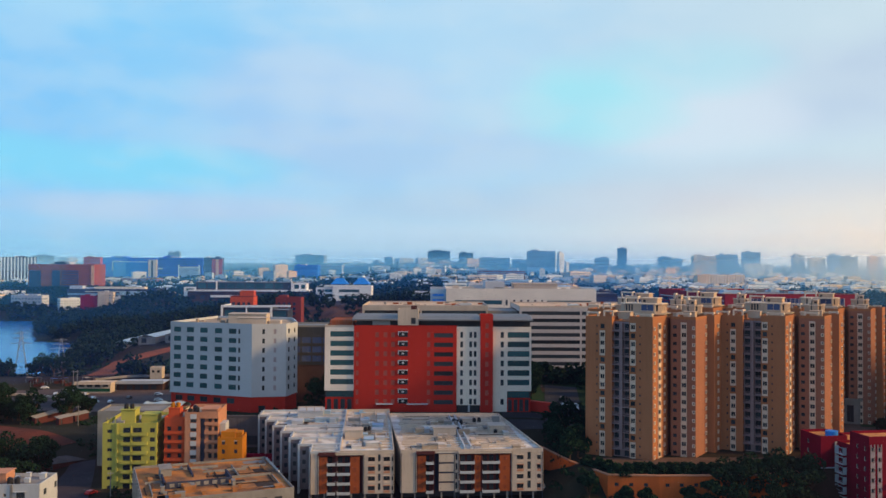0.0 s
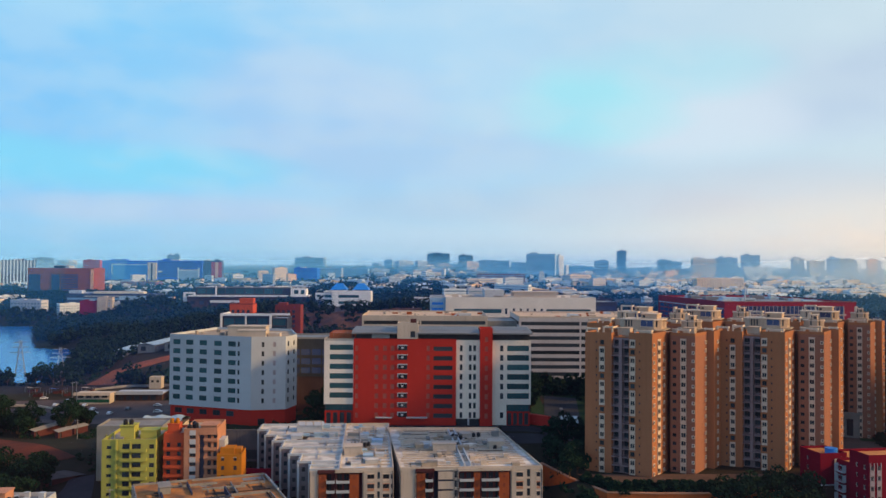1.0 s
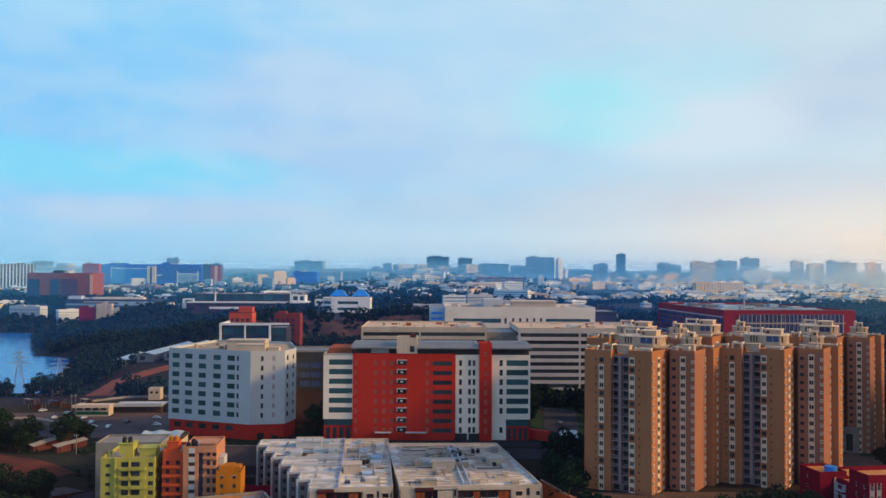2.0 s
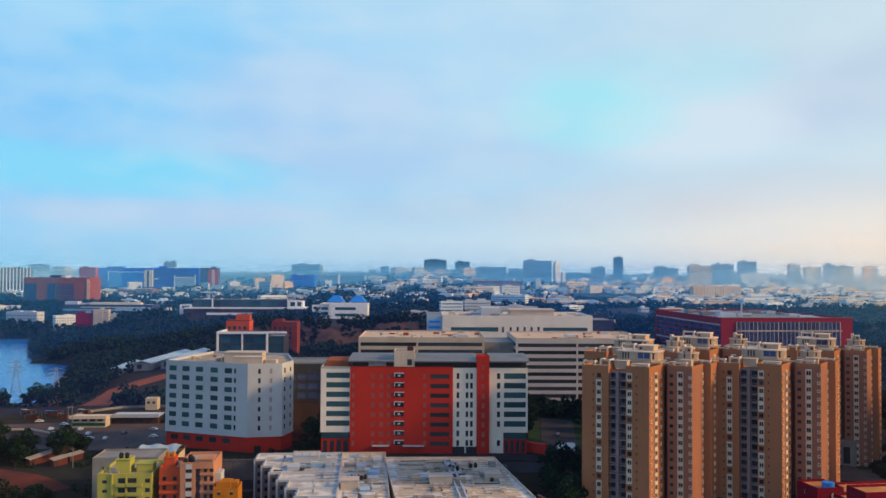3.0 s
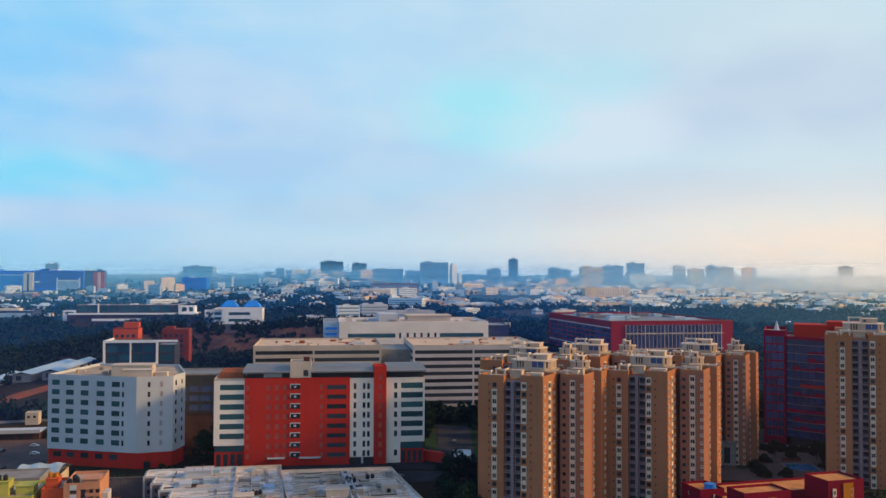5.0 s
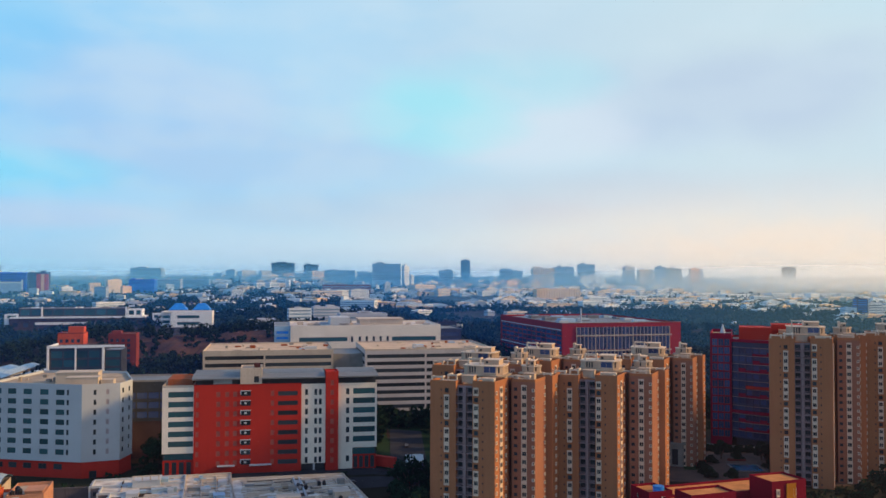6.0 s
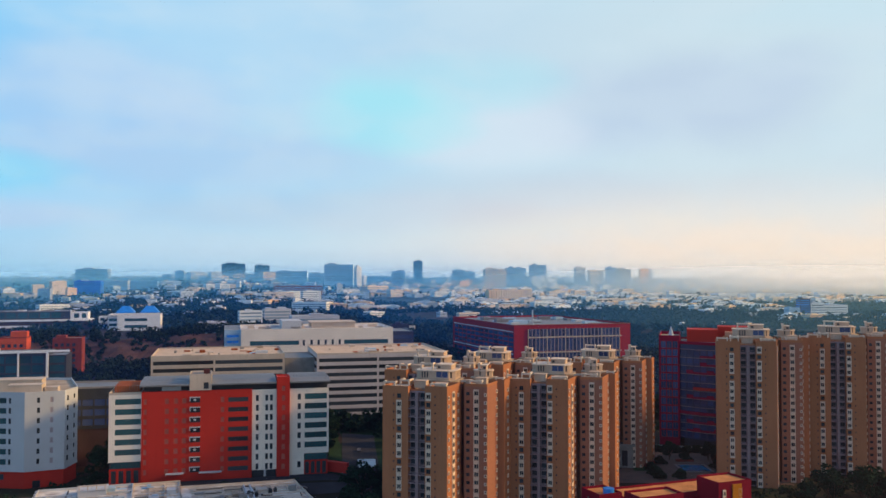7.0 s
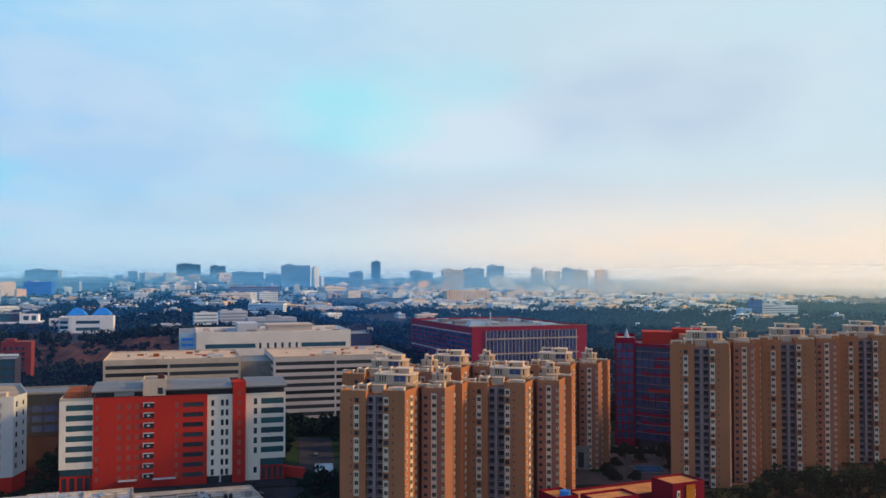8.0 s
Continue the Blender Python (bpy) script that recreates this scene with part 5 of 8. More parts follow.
def tin_sheds():
    for x, y, w, d, turn, mat, word in ((-142, 322, 14, 7, 42, RUSTY, "rusty"), (-171, 376, 24, 1.6, 80, CONCRETE, "grey"), (-160, 374, 9, 1.6, 74, CONCRETE, "grey"), (-158, 386, 9, 1.6, 74, CONCRETE, "grey")):
        r = root("tin_shed", f"low shed with a {word} sheet roof on rough ground", "shed", (x, y, land(x, y) - 0.5), turn, "tin sheds")
        storeys(r, rect(0, w, 0, d), 0, 3.2, BROWN, {0: [(1, 2.2, 0.5, 2.6, "open")]})
        bm = bmesh.new()
        a = [bm.verts.new(c) for c in ((-0.5, -0.5, 3.1), (w + 0.5, -0.5, 3.1), (w + 0.5, d + 0.5, 4.0), (-0.5, d + 0.5, 4.0))]
        b = [bm.verts.new((*v.co.xy, v.co.z + 0.12)) for v in a]
        bm.faces.new(a[::-1])
        bm.faces.new(b)
        for i in range(4):
            bm.faces.new((a[i], a[(i + 1) % 4], b[(i + 1) % 4], b[i]))
        part("roof", bm, mat, r)


tin_sheds()

# ---- beyond the office blocks ----


BRIGHT = material("bright_white_metal", (0.8, 0.8, 0.8), 0.5, 0.1, 0.2)
CRIMSON = material("dark_crimson_cladding", (0.32, 0.020, 0.024), 0.7, 0.2, 0.03)
BRICK = material("brick_red_render", (0.22, 0.045, 0.03), 0.85, 0.3, 0.1)


def glazed_frame_building():
    r = root("glazed_building", "dark glass building inside a white portal frame", "building", (-155, 640, 8))
    h = 27
    cells = [(a, a + 7.2, z, z + 5.0, "strip") for z in (0.5, 6.8, 13.1, 19.4) for a in (1.4, 9.4, 18.0, 26.0)]
    storeys(r, rect(0, 35.4, 1, 30), 0, h - 1, DARK, {0: cells})
    flat_roof(r, rect(0, 35.4, 1, 30), h - 1, ROOF_GREY, CONCRETE, 0.5)
    storeys(r, rect(35.41, 47, 5, 28), 0, h - 3, DARK, {0: [(1, 10.5, z, z + 4.6, "strip") for z in (1, 7, 13, 19)]}, "side_block")
    flat_roof(r, rect(35.41, 47, 5, 28), h - 3, ROOF_GREY, DARK, 0.4)
    part("portal_frame", boxes((-1.2, 36.5, -0.6, 0.6, h - 0.6, h + 1.0), (-1.2, 0.2, -0.6, 0.6, 0, h - 0.6), (17, 18, -0.5, 0.5, 0, h - 0.6), (35, 36.5, -0.6, 0.6, 0, h - 0.6), (36.5, 50, -0.6, 0.6, h - 0.2, h + 1.2), (-1.1, -0.1, 0.6, 28, h - 0.5, h + 0.9)), BRIGHT, r)
    for k, (x0, x1, z1) in enumerate(((-13, 6, 39), (24.5, 45.5, 38))):
        q = root("brick_red_building", "blocky brick-red building on the slope", "building", (-155 + x0, 720, 10), 0, "red buildings on the slope")
        w = x1 - x0
        storeys(q, rect(0, w, 0, 16), 0, z1 - 10, (ORANGE, BRICK)[k], {0: [(a, a + 2.4, z, z + 2.6, "plain") for z in np.arange(2, z1 - 14, 4) for a in np.arange(1.5, w - 3, 4.2)]})
        flat_roof(q, rect(0, w, 0, 16), z1 - 10, ROOF_TAN, BRICK, 0.8)
        part("roof_house", boxes((7, w - 0.5, 4, 12, z1 - 10, z1 - 5) if k == 0 else (2, 9, 4, 12, z1 - 10, z1 - 7.5)), (ORANGE, BRICK)[k], q)


def wide_red_building():
    r = root("red_office_building", "wide red office building with tall glazed bays", "building", (245.5, 726, 0), 3)
    h, w, d = 41.5, 114.5, 162
    bays = np.arange(14, 103, 3.6)
    holes = [(a, a + 3.15, lo, hi, "steel") for a in bays for lo, hi in ((4, 18), (19.6, 31.2), (32.6, 39.4))]
    outline = [(0, 0), (w, 0), (w - 4, d), (-5, d)]
    # window bands enlarged in navy, which puts the side's shade into them
    side = [(a, a + 11.3, z, z + 3.3, "navy") for z in np.arange(3, 35, 4.2) for a in np.arange(5, 150, 12)]
    storeys(r, outline, 0, h, CRIMSON, {0: holes, 3: side}, deep=0.8)
    flat_roof(r, outline, h, ROOF_GREY, CRIMSON, 1.6)
    part("coping", boxes((-0.2, w + 0.2, -0.35, 0.3, h + 1.6, h + 1.95)), PEACH, r, "pale coping along the front")
    for k, a in enumerate(np.arange(13, 106, 3.6)):
        part("fin", boxes((a, a + 0.55, -0.9, -0.01, 4, 39.6)), OFFWHITE if k % 5 == 0 else LILAC_PAINT, r)
    for z in (18.2, 31.6):
        part("string_course", boxes((13, 105, -1.3, -0.92, z, z + 1.0)), OFFWHITE, r)
    u = Vector((-5, d)).normalized()
    for z in (36.6, 17):
        bm = bmesh.new()
        a, b = Vector((-0.05, 2)), Vector((-0.05, 2)) + u * (d - 6)
        n = Vector((-0.7, -0.03))
        prism(bm, [tuple(p) for p in (a, b, b + n, a + n)][::-1], z, z + 0.8)
        part("string_course", bm, LILAC, r)
    rnd = random.Random(9)
    for k in range(20):
        x, y, a, b, t = rnd.uniform(2, 92), rnd.uniform(8, 140), rnd.uniform(5, 18), rnd.uniform(4, 12), rnd.uniform(1, 3.6)
        part("roof_unit", boxes((x, x + a, y, y + b, h, h + t)), rnd.choice((PALE_BLUE, PALE_ROOF, WHITE, ROOF_GREY)), r)
    bm = bmesh.new()
    bmesh.ops.create_cone(bm, cap_ends=True, segments=10, radius1=0.8, radius2=0.6, depth=14, matrix=Matrix.Translation((26, 20, h + 7)))
    part("chimney", bm, WHITE, r)


def corner_tower():
    """The red and blue glass office tower between the apartment groups."""
    r = root("glass_office_tower", "red-framed office tower with dark blue curtain wall", "office tower", (219, 412, 0), -30)
    h, st = 55, 4.2
    face = [(0.9 + 2.95 * j, 3.55 + 2.95 * j, k * st + 3.9, k * st + 7.5, "curtain") for k in range(12) for j in range(3)]
    storeys(r, rect(0, 10.4, 0, 34), 0, h, DARK_RED, {0: face, 3: [(a, a + 3, k * st + 4, k * st + 7.2, "curtain") for k in range(12) for a in (3, 9, 15, 21, 27)]})
    flat_roof(r, rect(0, 10.4, 0, 34), h, ROOF_TAN, DARK_RED, 1.6)
    # bowed glass front
    arc = [(10.41 + 40 * s, -7.5 * math.sin(math.pi * s) + 0.8) for s in np.linspace(0, 1, 13)]
    pts = arc + [(50.4, 34), (10.41, 34)]
    storeys(r, pts, 4, h - 2.5, NAVY, {i: [(0.25, 3.1, k * st + 4.8, k * st + 7.6, "navy") for k in range(11)] for i in range(12)}, "curtain_wall", deep=0.2)
    storeys(r, inset(pts, 2), 0, 4, DARK, {}, "base_wall")
    for z, mat in ((h - 2.6, DARK_RED), (4 + 6 * st, RED), (4 + 3 * st, DARK_RED)):
        band = arc[2:9] if mat is RED else arc
        bm = bmesh.new()
        for (xa, ya), (xb, yb) in zip(band, band[1:]):
            v = [bm.verts.new(c) for c in ((xa, ya - 0.8, z), (xb, yb - 0.8, z), (xb, yb - 0.8, z + 1.4), (xa, ya - 0.8, z + 1.4), (xa, ya - 0.02, z), (xb, yb - 0.02, z), (xb, yb - 0.02, z + 1.4), (xa, ya - 0.02, z + 1.4))]
            for f in ((0, 1, 2, 3), (3, 2, 6, 7), (1, 0, 4, 5)):
                bm.faces.new([v[i] for i in f])
        bmesh.ops.remove_doubles(bm, verts=bm.verts, dist=0.001)
        part("sunshade", bm, mat, r)
    for lo, hi, levels in ((1, 6, (1, 2, 5, 8)), (6, 11, (2, 4, 7)), (3, 10, (9, 10))):
        for k in levels:
            bm = bmesh.new()
            for i in range(lo, hi):
                (xa, ya), (xb, yb) = arc[i], arc[i + 1]
                prism(bm, [(xa, ya - 0.3), (xb, yb - 0.3), (xb, yb - 0.02), (xa, ya - 0.02)], k * st + 3.6, k * st + 4.7 + (0.9 if (i + k) % 3 == 0 else 0.0))
            part("spandrel", bm, RED if k == 4 else DARK_RED, r)
    for k in range(11):
        bm = bmesh.new()
        for (xa, ya), (xb, yb) in zip(arc, arc[1:]):
            prism(bm, [(xa, ya - 0.45), (xb, yb - 0.45), (xb, yb - 0.31), (xa, ya - 0.31)], k * st + 7.6, k * st + 7.9)
        part("ledge", bm, SHADE_LILAC, r)
    flat_roof(r, pts, h - 2.5, ROOF_GREY, DARK_RED, 1.0)
    part("roof_house", boxes((30, 47, 20, 32, h - 2.5, h + 5.5)), RED, r)
    part("roof_house", boxes((33.5, 40, 12, 19.9, h - 2.5, h + 3.0)), PEACH, r)
    part("roof_house", boxes((14, 29.9, 14, 30, h - 2.5, h + 4)), RED, r)
    bm = bmesh.new()
    bmesh.ops.create_cone(bm, cap_ends=True, segments=14, radius1=1.8, radius2=0.15, depth=6.0, matrix=Matrix.Translation((6, 7, h + 3)))
    part("spire", bm, WHITE, r, "small white spire")
    part("forecourt_wall", boxes((-4, 48, -16, -15.4, 0, 2.6)), CONCRETE, r)


COURT = material("tan_court_paving", (0.125, 0.085, 0.066), 0.9, 0.35, 0.08, other=(0.07, 0.055, 0.05))


def pool_court():
    pool = root("swimming_pool", "deep blue swimming pool in a paved court", "pool", (199, 351, 0.3), -14)
    part("coping", boxes((-1, 13, -1, 0, -0.3, 0.2), (-1, 13, 13, 14, -0.3, 0.2), (-1, 0, 0, 13, -0.3, 0.2), (12, 13, 0, 13, -0.3, 0.2)), PAVING, pool)
    m = material("pool_water", (0.008, 0.12, 0.22), 0.1, 0.1, 0.3, bump=0.05)
    part("water", boxes((0, 12, 0, 13, -0.3, 0.02)), m, pool)
    for x, y, w, d in ((190, 372, 9, 1.4), (206, 371, 8, 2.2), (214, 346, 5, 1.8), (186, 362, 1.6, 7)):
        q = root("planter", "low red-brown brick planter box beside the pool", "planter", (x, y, 0.1), -14, "planters in the court")
        part("box", boxes((0, w, 0, 0.3, 0, 0.9), (0, w, d - 0.3, d, 0, 0.9), (0, 0.3, 0.3, d - 0.3, 0, 0.9), (w - 0.3, w, 0.3, d - 0.3, 0, 0.9)), BRICK, q)
        part("soil", boxes((0.3, w - 0.3, 0.3, d - 0.3, 0, 0.7)), DARK_SOIL, q)
    r = root("club_house", "low grey-roofed clubhouse beside the towers", "building", (171, 368, 0), -30)
    storeys(r, rect(-8, 10, 0, 18), 0, 10.5, CONCRETE, {0: [(a, a + 2.6, 1, 8, "plain") for a in (1, 5, 9, 13)], 3: [(a, a + 2.6, 5, 8, "plain") for a in (2, 8, 13)]})
    flat_roof(r, rect(-8, 10, 0, 18), 10.5, ROOF_GREY, CONCRETE, 0.5, eave=1.0)
    sheet("pavement", "pale paved court between the towers", "pavement", [(160, 340), (232, 318), (238, 400), (180, 420)], COURT, 0.15)
    sheet("lawn", "strip of dark green lawn by the pool", "lawn", [(178, 358), (187, 355), (194, 372), (184, 378)], LAWN, 0.22)
    sheet("road", "curved grey road beside the glass tower", "road", [(196, 404), (262, 380), (266, 387), (202, 412)], PAVING, 0.26)


LAWN = material("lawn_grass", (0.03, 0.06, 0.02), 0.95, 0.4, 0.3, bump=0.5)
glazed_frame_building()
wide_red_building()
corner_tower()
pool_court()


def long_low_building():
    r = root("long_low_building", "long low white office range with a dark glazed storey", "building", (-320, 1133, 10), 1)
    w = 156
    storeys(r, rect(0, w, 0, 30), 0, 20.4, BROWN_WALL, {0: [(a, a + 6, 10, 15, "plain") for a in np.arange(4, 146, 12)]}, "lower_wall")
    storeys(r, rect(10, w - 20, 4, 28), 22.4, 32, DARK, {0: [(a, a + 11, 24, 31, "strip") for a in np.arange(2, 110, 12.5)]}, "glass_storey")
    part("floor_band", boxes((2, w + 2, -2, 30, 20.4, 22.4)), BRIGHT, r)
    storeys(r, rect(w - 19.9, w - 2, 2, 24), 22.4, 31, BRIGHT, {0: [(2, 8, 24, 29.5, "strip"), (11, 16, 24, 29.5, "strip")]}, "end_block")
    storeys(r, rect(-6, 9.9, 4, 24), 10, 25.5, BRIGHT, {0: [(3, 13, 21, 24, "strip")]}, "end_block")
    flat_roof(r, rect(10, w - 20, 4, 28), 32, ROOF_WHITE, CONCRETE, 0.8)
    for x in (36, w - 22):
        part("end_post", boxes((x, x + 1.6, 2.2, 3.9, 22.4, 34)), BRIGHT, r)
    part("lower_band", boxes((30, w - 22, -1.2, -0.05, 12.5, 15.5)), BRIGHT, r)
    roof_clutter(r, (12, 128, 6, 27), 32, 41, 18, (BRIGHT, CONCRETE, PALE_BLUE, ROOF_WHITE), 9)
    q = root("gatehouse", "small white pavilion beside the office range", "building", (-154, 1140, 16), 0)
    storeys(q, rect(0, 18, 0, 12), 0, 19, BRIGHT, {0: [(2, 7, 14, 17.5, "strip"), (10, 16, 14, 17.5, "strip")]})
    flat_roof(q, rect(0, 18, 0, 12), 19, ROOF_WHITE, BRIGHT, 0.6)
    b = root("blue_roofed_building", "white office with two bright blue tent roofs", "building", (-138.5, 1100, 18), 0)
    storeys(b, rect(11, 60, 0, 34), -6, 20, BRIGHT, {0: [(8, 34, 5, 8.5, "strip"), (8, 34, 13, 16.5, "strip")]})
    storeys(b, rect(0, 10.99, 3, 34), 2, 20, BRIGHT, {0: [(1, 10, 7, 10.5, "strip"), (1, 10, 13, 16.5, "strip")]}, "side_wing")
    flat_roof(b, rect(0, 60, 0, 34), 20, ROOF_WHITE, BRIGHT, 1.2)
    for x in (8, 36):
        bm = bmesh.new()
        lo = [bm.verts.new(c) for c in ((x, 3, 23), (x + 22, 3, 23), (x + 22, 25, 23), (x, 25, 23))]
        hi = [bm.verts.new(c) for c in ((x + 7, 12, 31), (x + 15, 12, 31), (x + 15, 16, 31), (x + 7, 16, 31))]
        bm.faces.new(hi)
        bm.faces.new(lo[::-1])
        for i in range(4):
            bm.faces.new((lo[i], lo[(i + 1) % 4], hi[(i + 1) % 4], hi[i]))
        part("tent_roof", bm, BLUE_ROOF, b, "bright blue pitched roof")
        part("roof_post", boxes(*((px, px + 0.6, py, py + 0.6, 20, 23) for px in (x + 1, x + 20) for py in (4, 23))), BRIGHT, b)


long_low_building()


def earth_cut():
    """The bare cut slope behind the offices."""
    bm = bmesh.new()
    cols, rows_n = 60, 14
    g = []
    for j in range(rows_n + 1):
        for i in range(cols + 1):
            x = -178 + 215 * i / cols
            s = j / rows_n
            y = 778 + 125 * s + 10 * noise.noise((x / 30, s * 3, 1.0))
            z = land(x, y) + 0.6 + 9.0 * math.sin(math.pi * min(1, s * 1.25)) * (0.55 + 0.6 * noise.noise((x / 26, s * 2.5, 4.0))) + 1.8 * noise.noise((x / 7, y / 7, 2.0))
            edge = min(i, cols - i, j, rows_n - j)
            g.append(bm.verts.new((x, y, z if edge else land(x, y) - 1)))
    for j in range(rows_n):
        for i in range(cols):
            k = j * (cols + 1) + i
            bm.faces.new((g[k], g[k + 1], g[k + cols + 2], g[k + cols + 1]))
    tagged(new("earth_bank", mesh_of("earth_bank", bm, ROCK)), "bare brown cut earth bank", "earth bank", kind="structure")


earth_cut()


GREEN_PAINT = material("green_paint", (0.02, 0.10, 0.055), 0.7, 0.2, 0.2)
DUSTY = material("dusty_brown_yard", (0.125, 0.088, 0.082), 0.95, 0.35, 0.06, other=(0.06, 0.05, 0.055))
PURPLE_ROAD = material("worn_purple_grey_road", (0.058, 0.046, 0.056), 0.95, 0.35, 0.08, other=(0.035, 0.032, 0.04))
FIELD = material("dark_rough_grass", (0.018, 0.040, 0.015), 0.95, 0.4, 0.08, bump=0.5)


def sheds():
    for k, (x, y, w, d, turn) in enumerate(((-240, 650, 11, 60, 4), (-222, 656, 13, 96, -3), (-203, 660, 12, 90, -2), (-184, 664, 11, 44, -14))):
        z = land(x, y) + 1.5
        r = root("metal_shed", "low shed with a pale silver sheet roof", "shed", (x, y, z), turn, "silver sheds")
        storeys(r, rect(0, w, 0, d), -4, 5, CONCRETE, {0: [(2.4, 6.2, 0.4, 3.8, "open")]})
        bm = bmesh.new()
        a = [bm.verts.new((x0, -1, z0)) for x0, z0 in ((-0.6, 4.9), (w / 2, 6.6), (w + 0.6, 4.9), (w + 0.6, 4.7), (w / 2, 6.4), (-0.6, 4.7))]
        b = [bm.verts.new((v.co.x, d + 1, v.co.z)) for v in a]
        for i in range(6):
            bm.faces.new((a[i], b[i], b[(i + 1) % 6], a[(i + 1) % 6]))
        bm.faces.new(a[::-1])
        bm.faces.new(b)
        part("roof", bm, PALE_ROOF, r)
    z = land(-184, 471)
    r = root("bus_shelter", "long striped shelter with cream fascia and green panels", "shed", (-192, 471, z), 3)
    storeys(r, rect(0, 17.6, 0, 8), 0, 5.4, OFFWHITE, {0: [(a, a + 3, 3.4, 4.9, "open") for a in np.arange(0.8, 14, 4.2)]})
    part("green_panel", boxes((0.2, 17.4, -0.16, -0.02, 1.0, 2.6)), GREEN_PAINT, r, "dark green painted panel")
    part("roof", boxes((-0.8, 18.4, -1.5, 8.8, 5.4, 5.8)), CREAM, r)
    part("fascia", boxes((-0.8, 18.4, -1.7, -1.51, 4.9, 6.6)), CREAM, r)
    z = land(-160, 484)
    r = root("yard_shed", "long yard store with a white roof edge", "shed", (-175, 483, z), 3)
    storeys(r, rect(0, 25, 0, 12), 0, 4.0, BROWN_WALL, {0: [(a, a + 3, 0.3, 3, "open") for a in np.arange(1, 21.5, 4.4)]})
    part("roof", boxes((-0.8, 25.8, -1.5, 12.8, 4.0, 4.4)), WHITE, r)
    part("fascia", boxes((-0.8, 25.8, -1.7, -1.51, 3.7, 5.6)), WHITE, r)
    for x, y, w, turn, mat, word in ((-222, 506, 9, 10, BLUE_ROOF, "blue"), (-238, 510, 7, -8, OFFWHITE, "pale"), (-211, 497, 6, 20, CONCRETE, "grey"), (-228, 494, 8, 4, RUSTY, "rusty"), (-206, 512, 8, -14, OFFWHITE, "pale")):
        r = root("tarp_shelter", f"low shelter under a sagging {word} sheet", "shelter", (x, y, land(x, y)), turn, "shelters by the yard")
        bm = bmesh.new()
        top = [[bm.verts.new((w * i / 4, 5 * j / 4, 3.4 - 0.5 * math.sin(math.pi * i / 4) - 0.15 * j)) for j in range(5)] for i in range(5)]
        for i in range(4):
            for j in range(4):
                bm.faces.new((top[i][j], top[i + 1][j], top[i + 1][j + 1], top[i][j + 1]))
        bmesh.ops.solidify(bm, geom=bm.faces[:], thickness=0.12)
        part("cover", bm, mat, r)
        for px in (0.15, w - 0.3):
            for py in (0.15, 4.7):
                part("post", boxes((px, px + 0.14, py, py + 0.14, -0.3, 3.3 - 0.12 * py)), STEEL, r)
        part("stacked_goods", boxes((w * 0.2, w * 0.5, 1, 3.5, -0.2, 1.3), (w * 0.55, w * 0.8, 1.6, 4, -0.2, 1.8)), BROWN, r)
    r = root("yard_office", "small cream office beside the yard", "house", (-172, 530, land(-172, 530)), 3)
    storeys(r, rect(0, 7, 0, 7), 0, 6.5, OFFWHITE, {0: [(1, 2.6, 3.8, 5.2, "plain"), (4.2, 5.8, 3.8, 5.2, "plain")]})
    flat_roof(r, rect(0, 7, 0, 7), 6.5, ROOF_WHITE, OFFWHITE, 0.6)


sheds()
sheet("yard", "dusty grey yard with parked cars", "yard", [(-205, 418), (-118, 408), (-128, 484), (-216, 484)], DUSTY, 0.15)
sheet("road", "pale dusty road along the lake side", "road", [(-300, 447), (-205, 470), (-205, 484), (-300, 462)], DUSTY, 0.3)
sheet("road", "dark road between the offices and the flats", "road", [(-60, 352), (62, 352), (62, 362), (-60, 362)], ASPHALT, 0.2)
sheet("road", "grey service road beside the towers", "road", [(47, 362), (62, 350), (78, 470), (62, 480)], ASPHALT, 0.25)
# two grass sheets whose dark colour stands in for the towers' shade
sheet("lawn", "rough grass beside the service road, darkened for the towers' shade", "lawn", [(42, 374), (60, 364), (80, 498), (50, 498)], FIELD, 0.11)
sheet("lawn", "rough grass behind the offices, darkened for the towers' shade", "lawn", [(60, 364), (128, 400), (126, 498), (80, 498)], FIELD, 0.13)
sheet("yard", "dark paved yard around the office block", "yard", [(-62, 364), (46, 364), (50, 372), (-60, 372)], ASPHALT, 0.12)
sheet("soil_track", "curving bare red soil track", "track", [(-221, 551), (-200, 547), (-209, 592), (-221, 604)], SOIL, 0.3)
sheet("soil_track", "bare red soil track climbing the slope", "track", [(-221, 604), (-209, 592), (-176, 648), (-183, 655)], SOIL, 0.3)
sheet("field", "dark rough grass field below the track", "field", [(-194, 556), (-160, 556), (-160, 640), (-178, 634)], FIELD, 0.15)
sheet("soil_patch", "slope of bare dark red soil", "soil", [(-222, 364), (-166, 331), (-139, 342), (-190, 374)], DARK_SOIL, 0.25)
sheet("embankment", "worn purple-grey bank below the yard", "bank", [(-226, 438), (-164, 416), (-173, 434), (-232, 460)], PURPLE_ROAD, 0.2)
sheet("lane", "worn purple-grey lane beside the yellow house", "road", [(-128, 272), (-108, 272), (-127.5, 331), (-136, 328)], PURPLE_ROAD, 0.25, 3)
sheet("soil_patch", "patch of brown soil behind the houses", "soil", [(-152, 300), (-116, 285), (-112, 296), (-150, 318)], DARK_SOIL, 0.2)


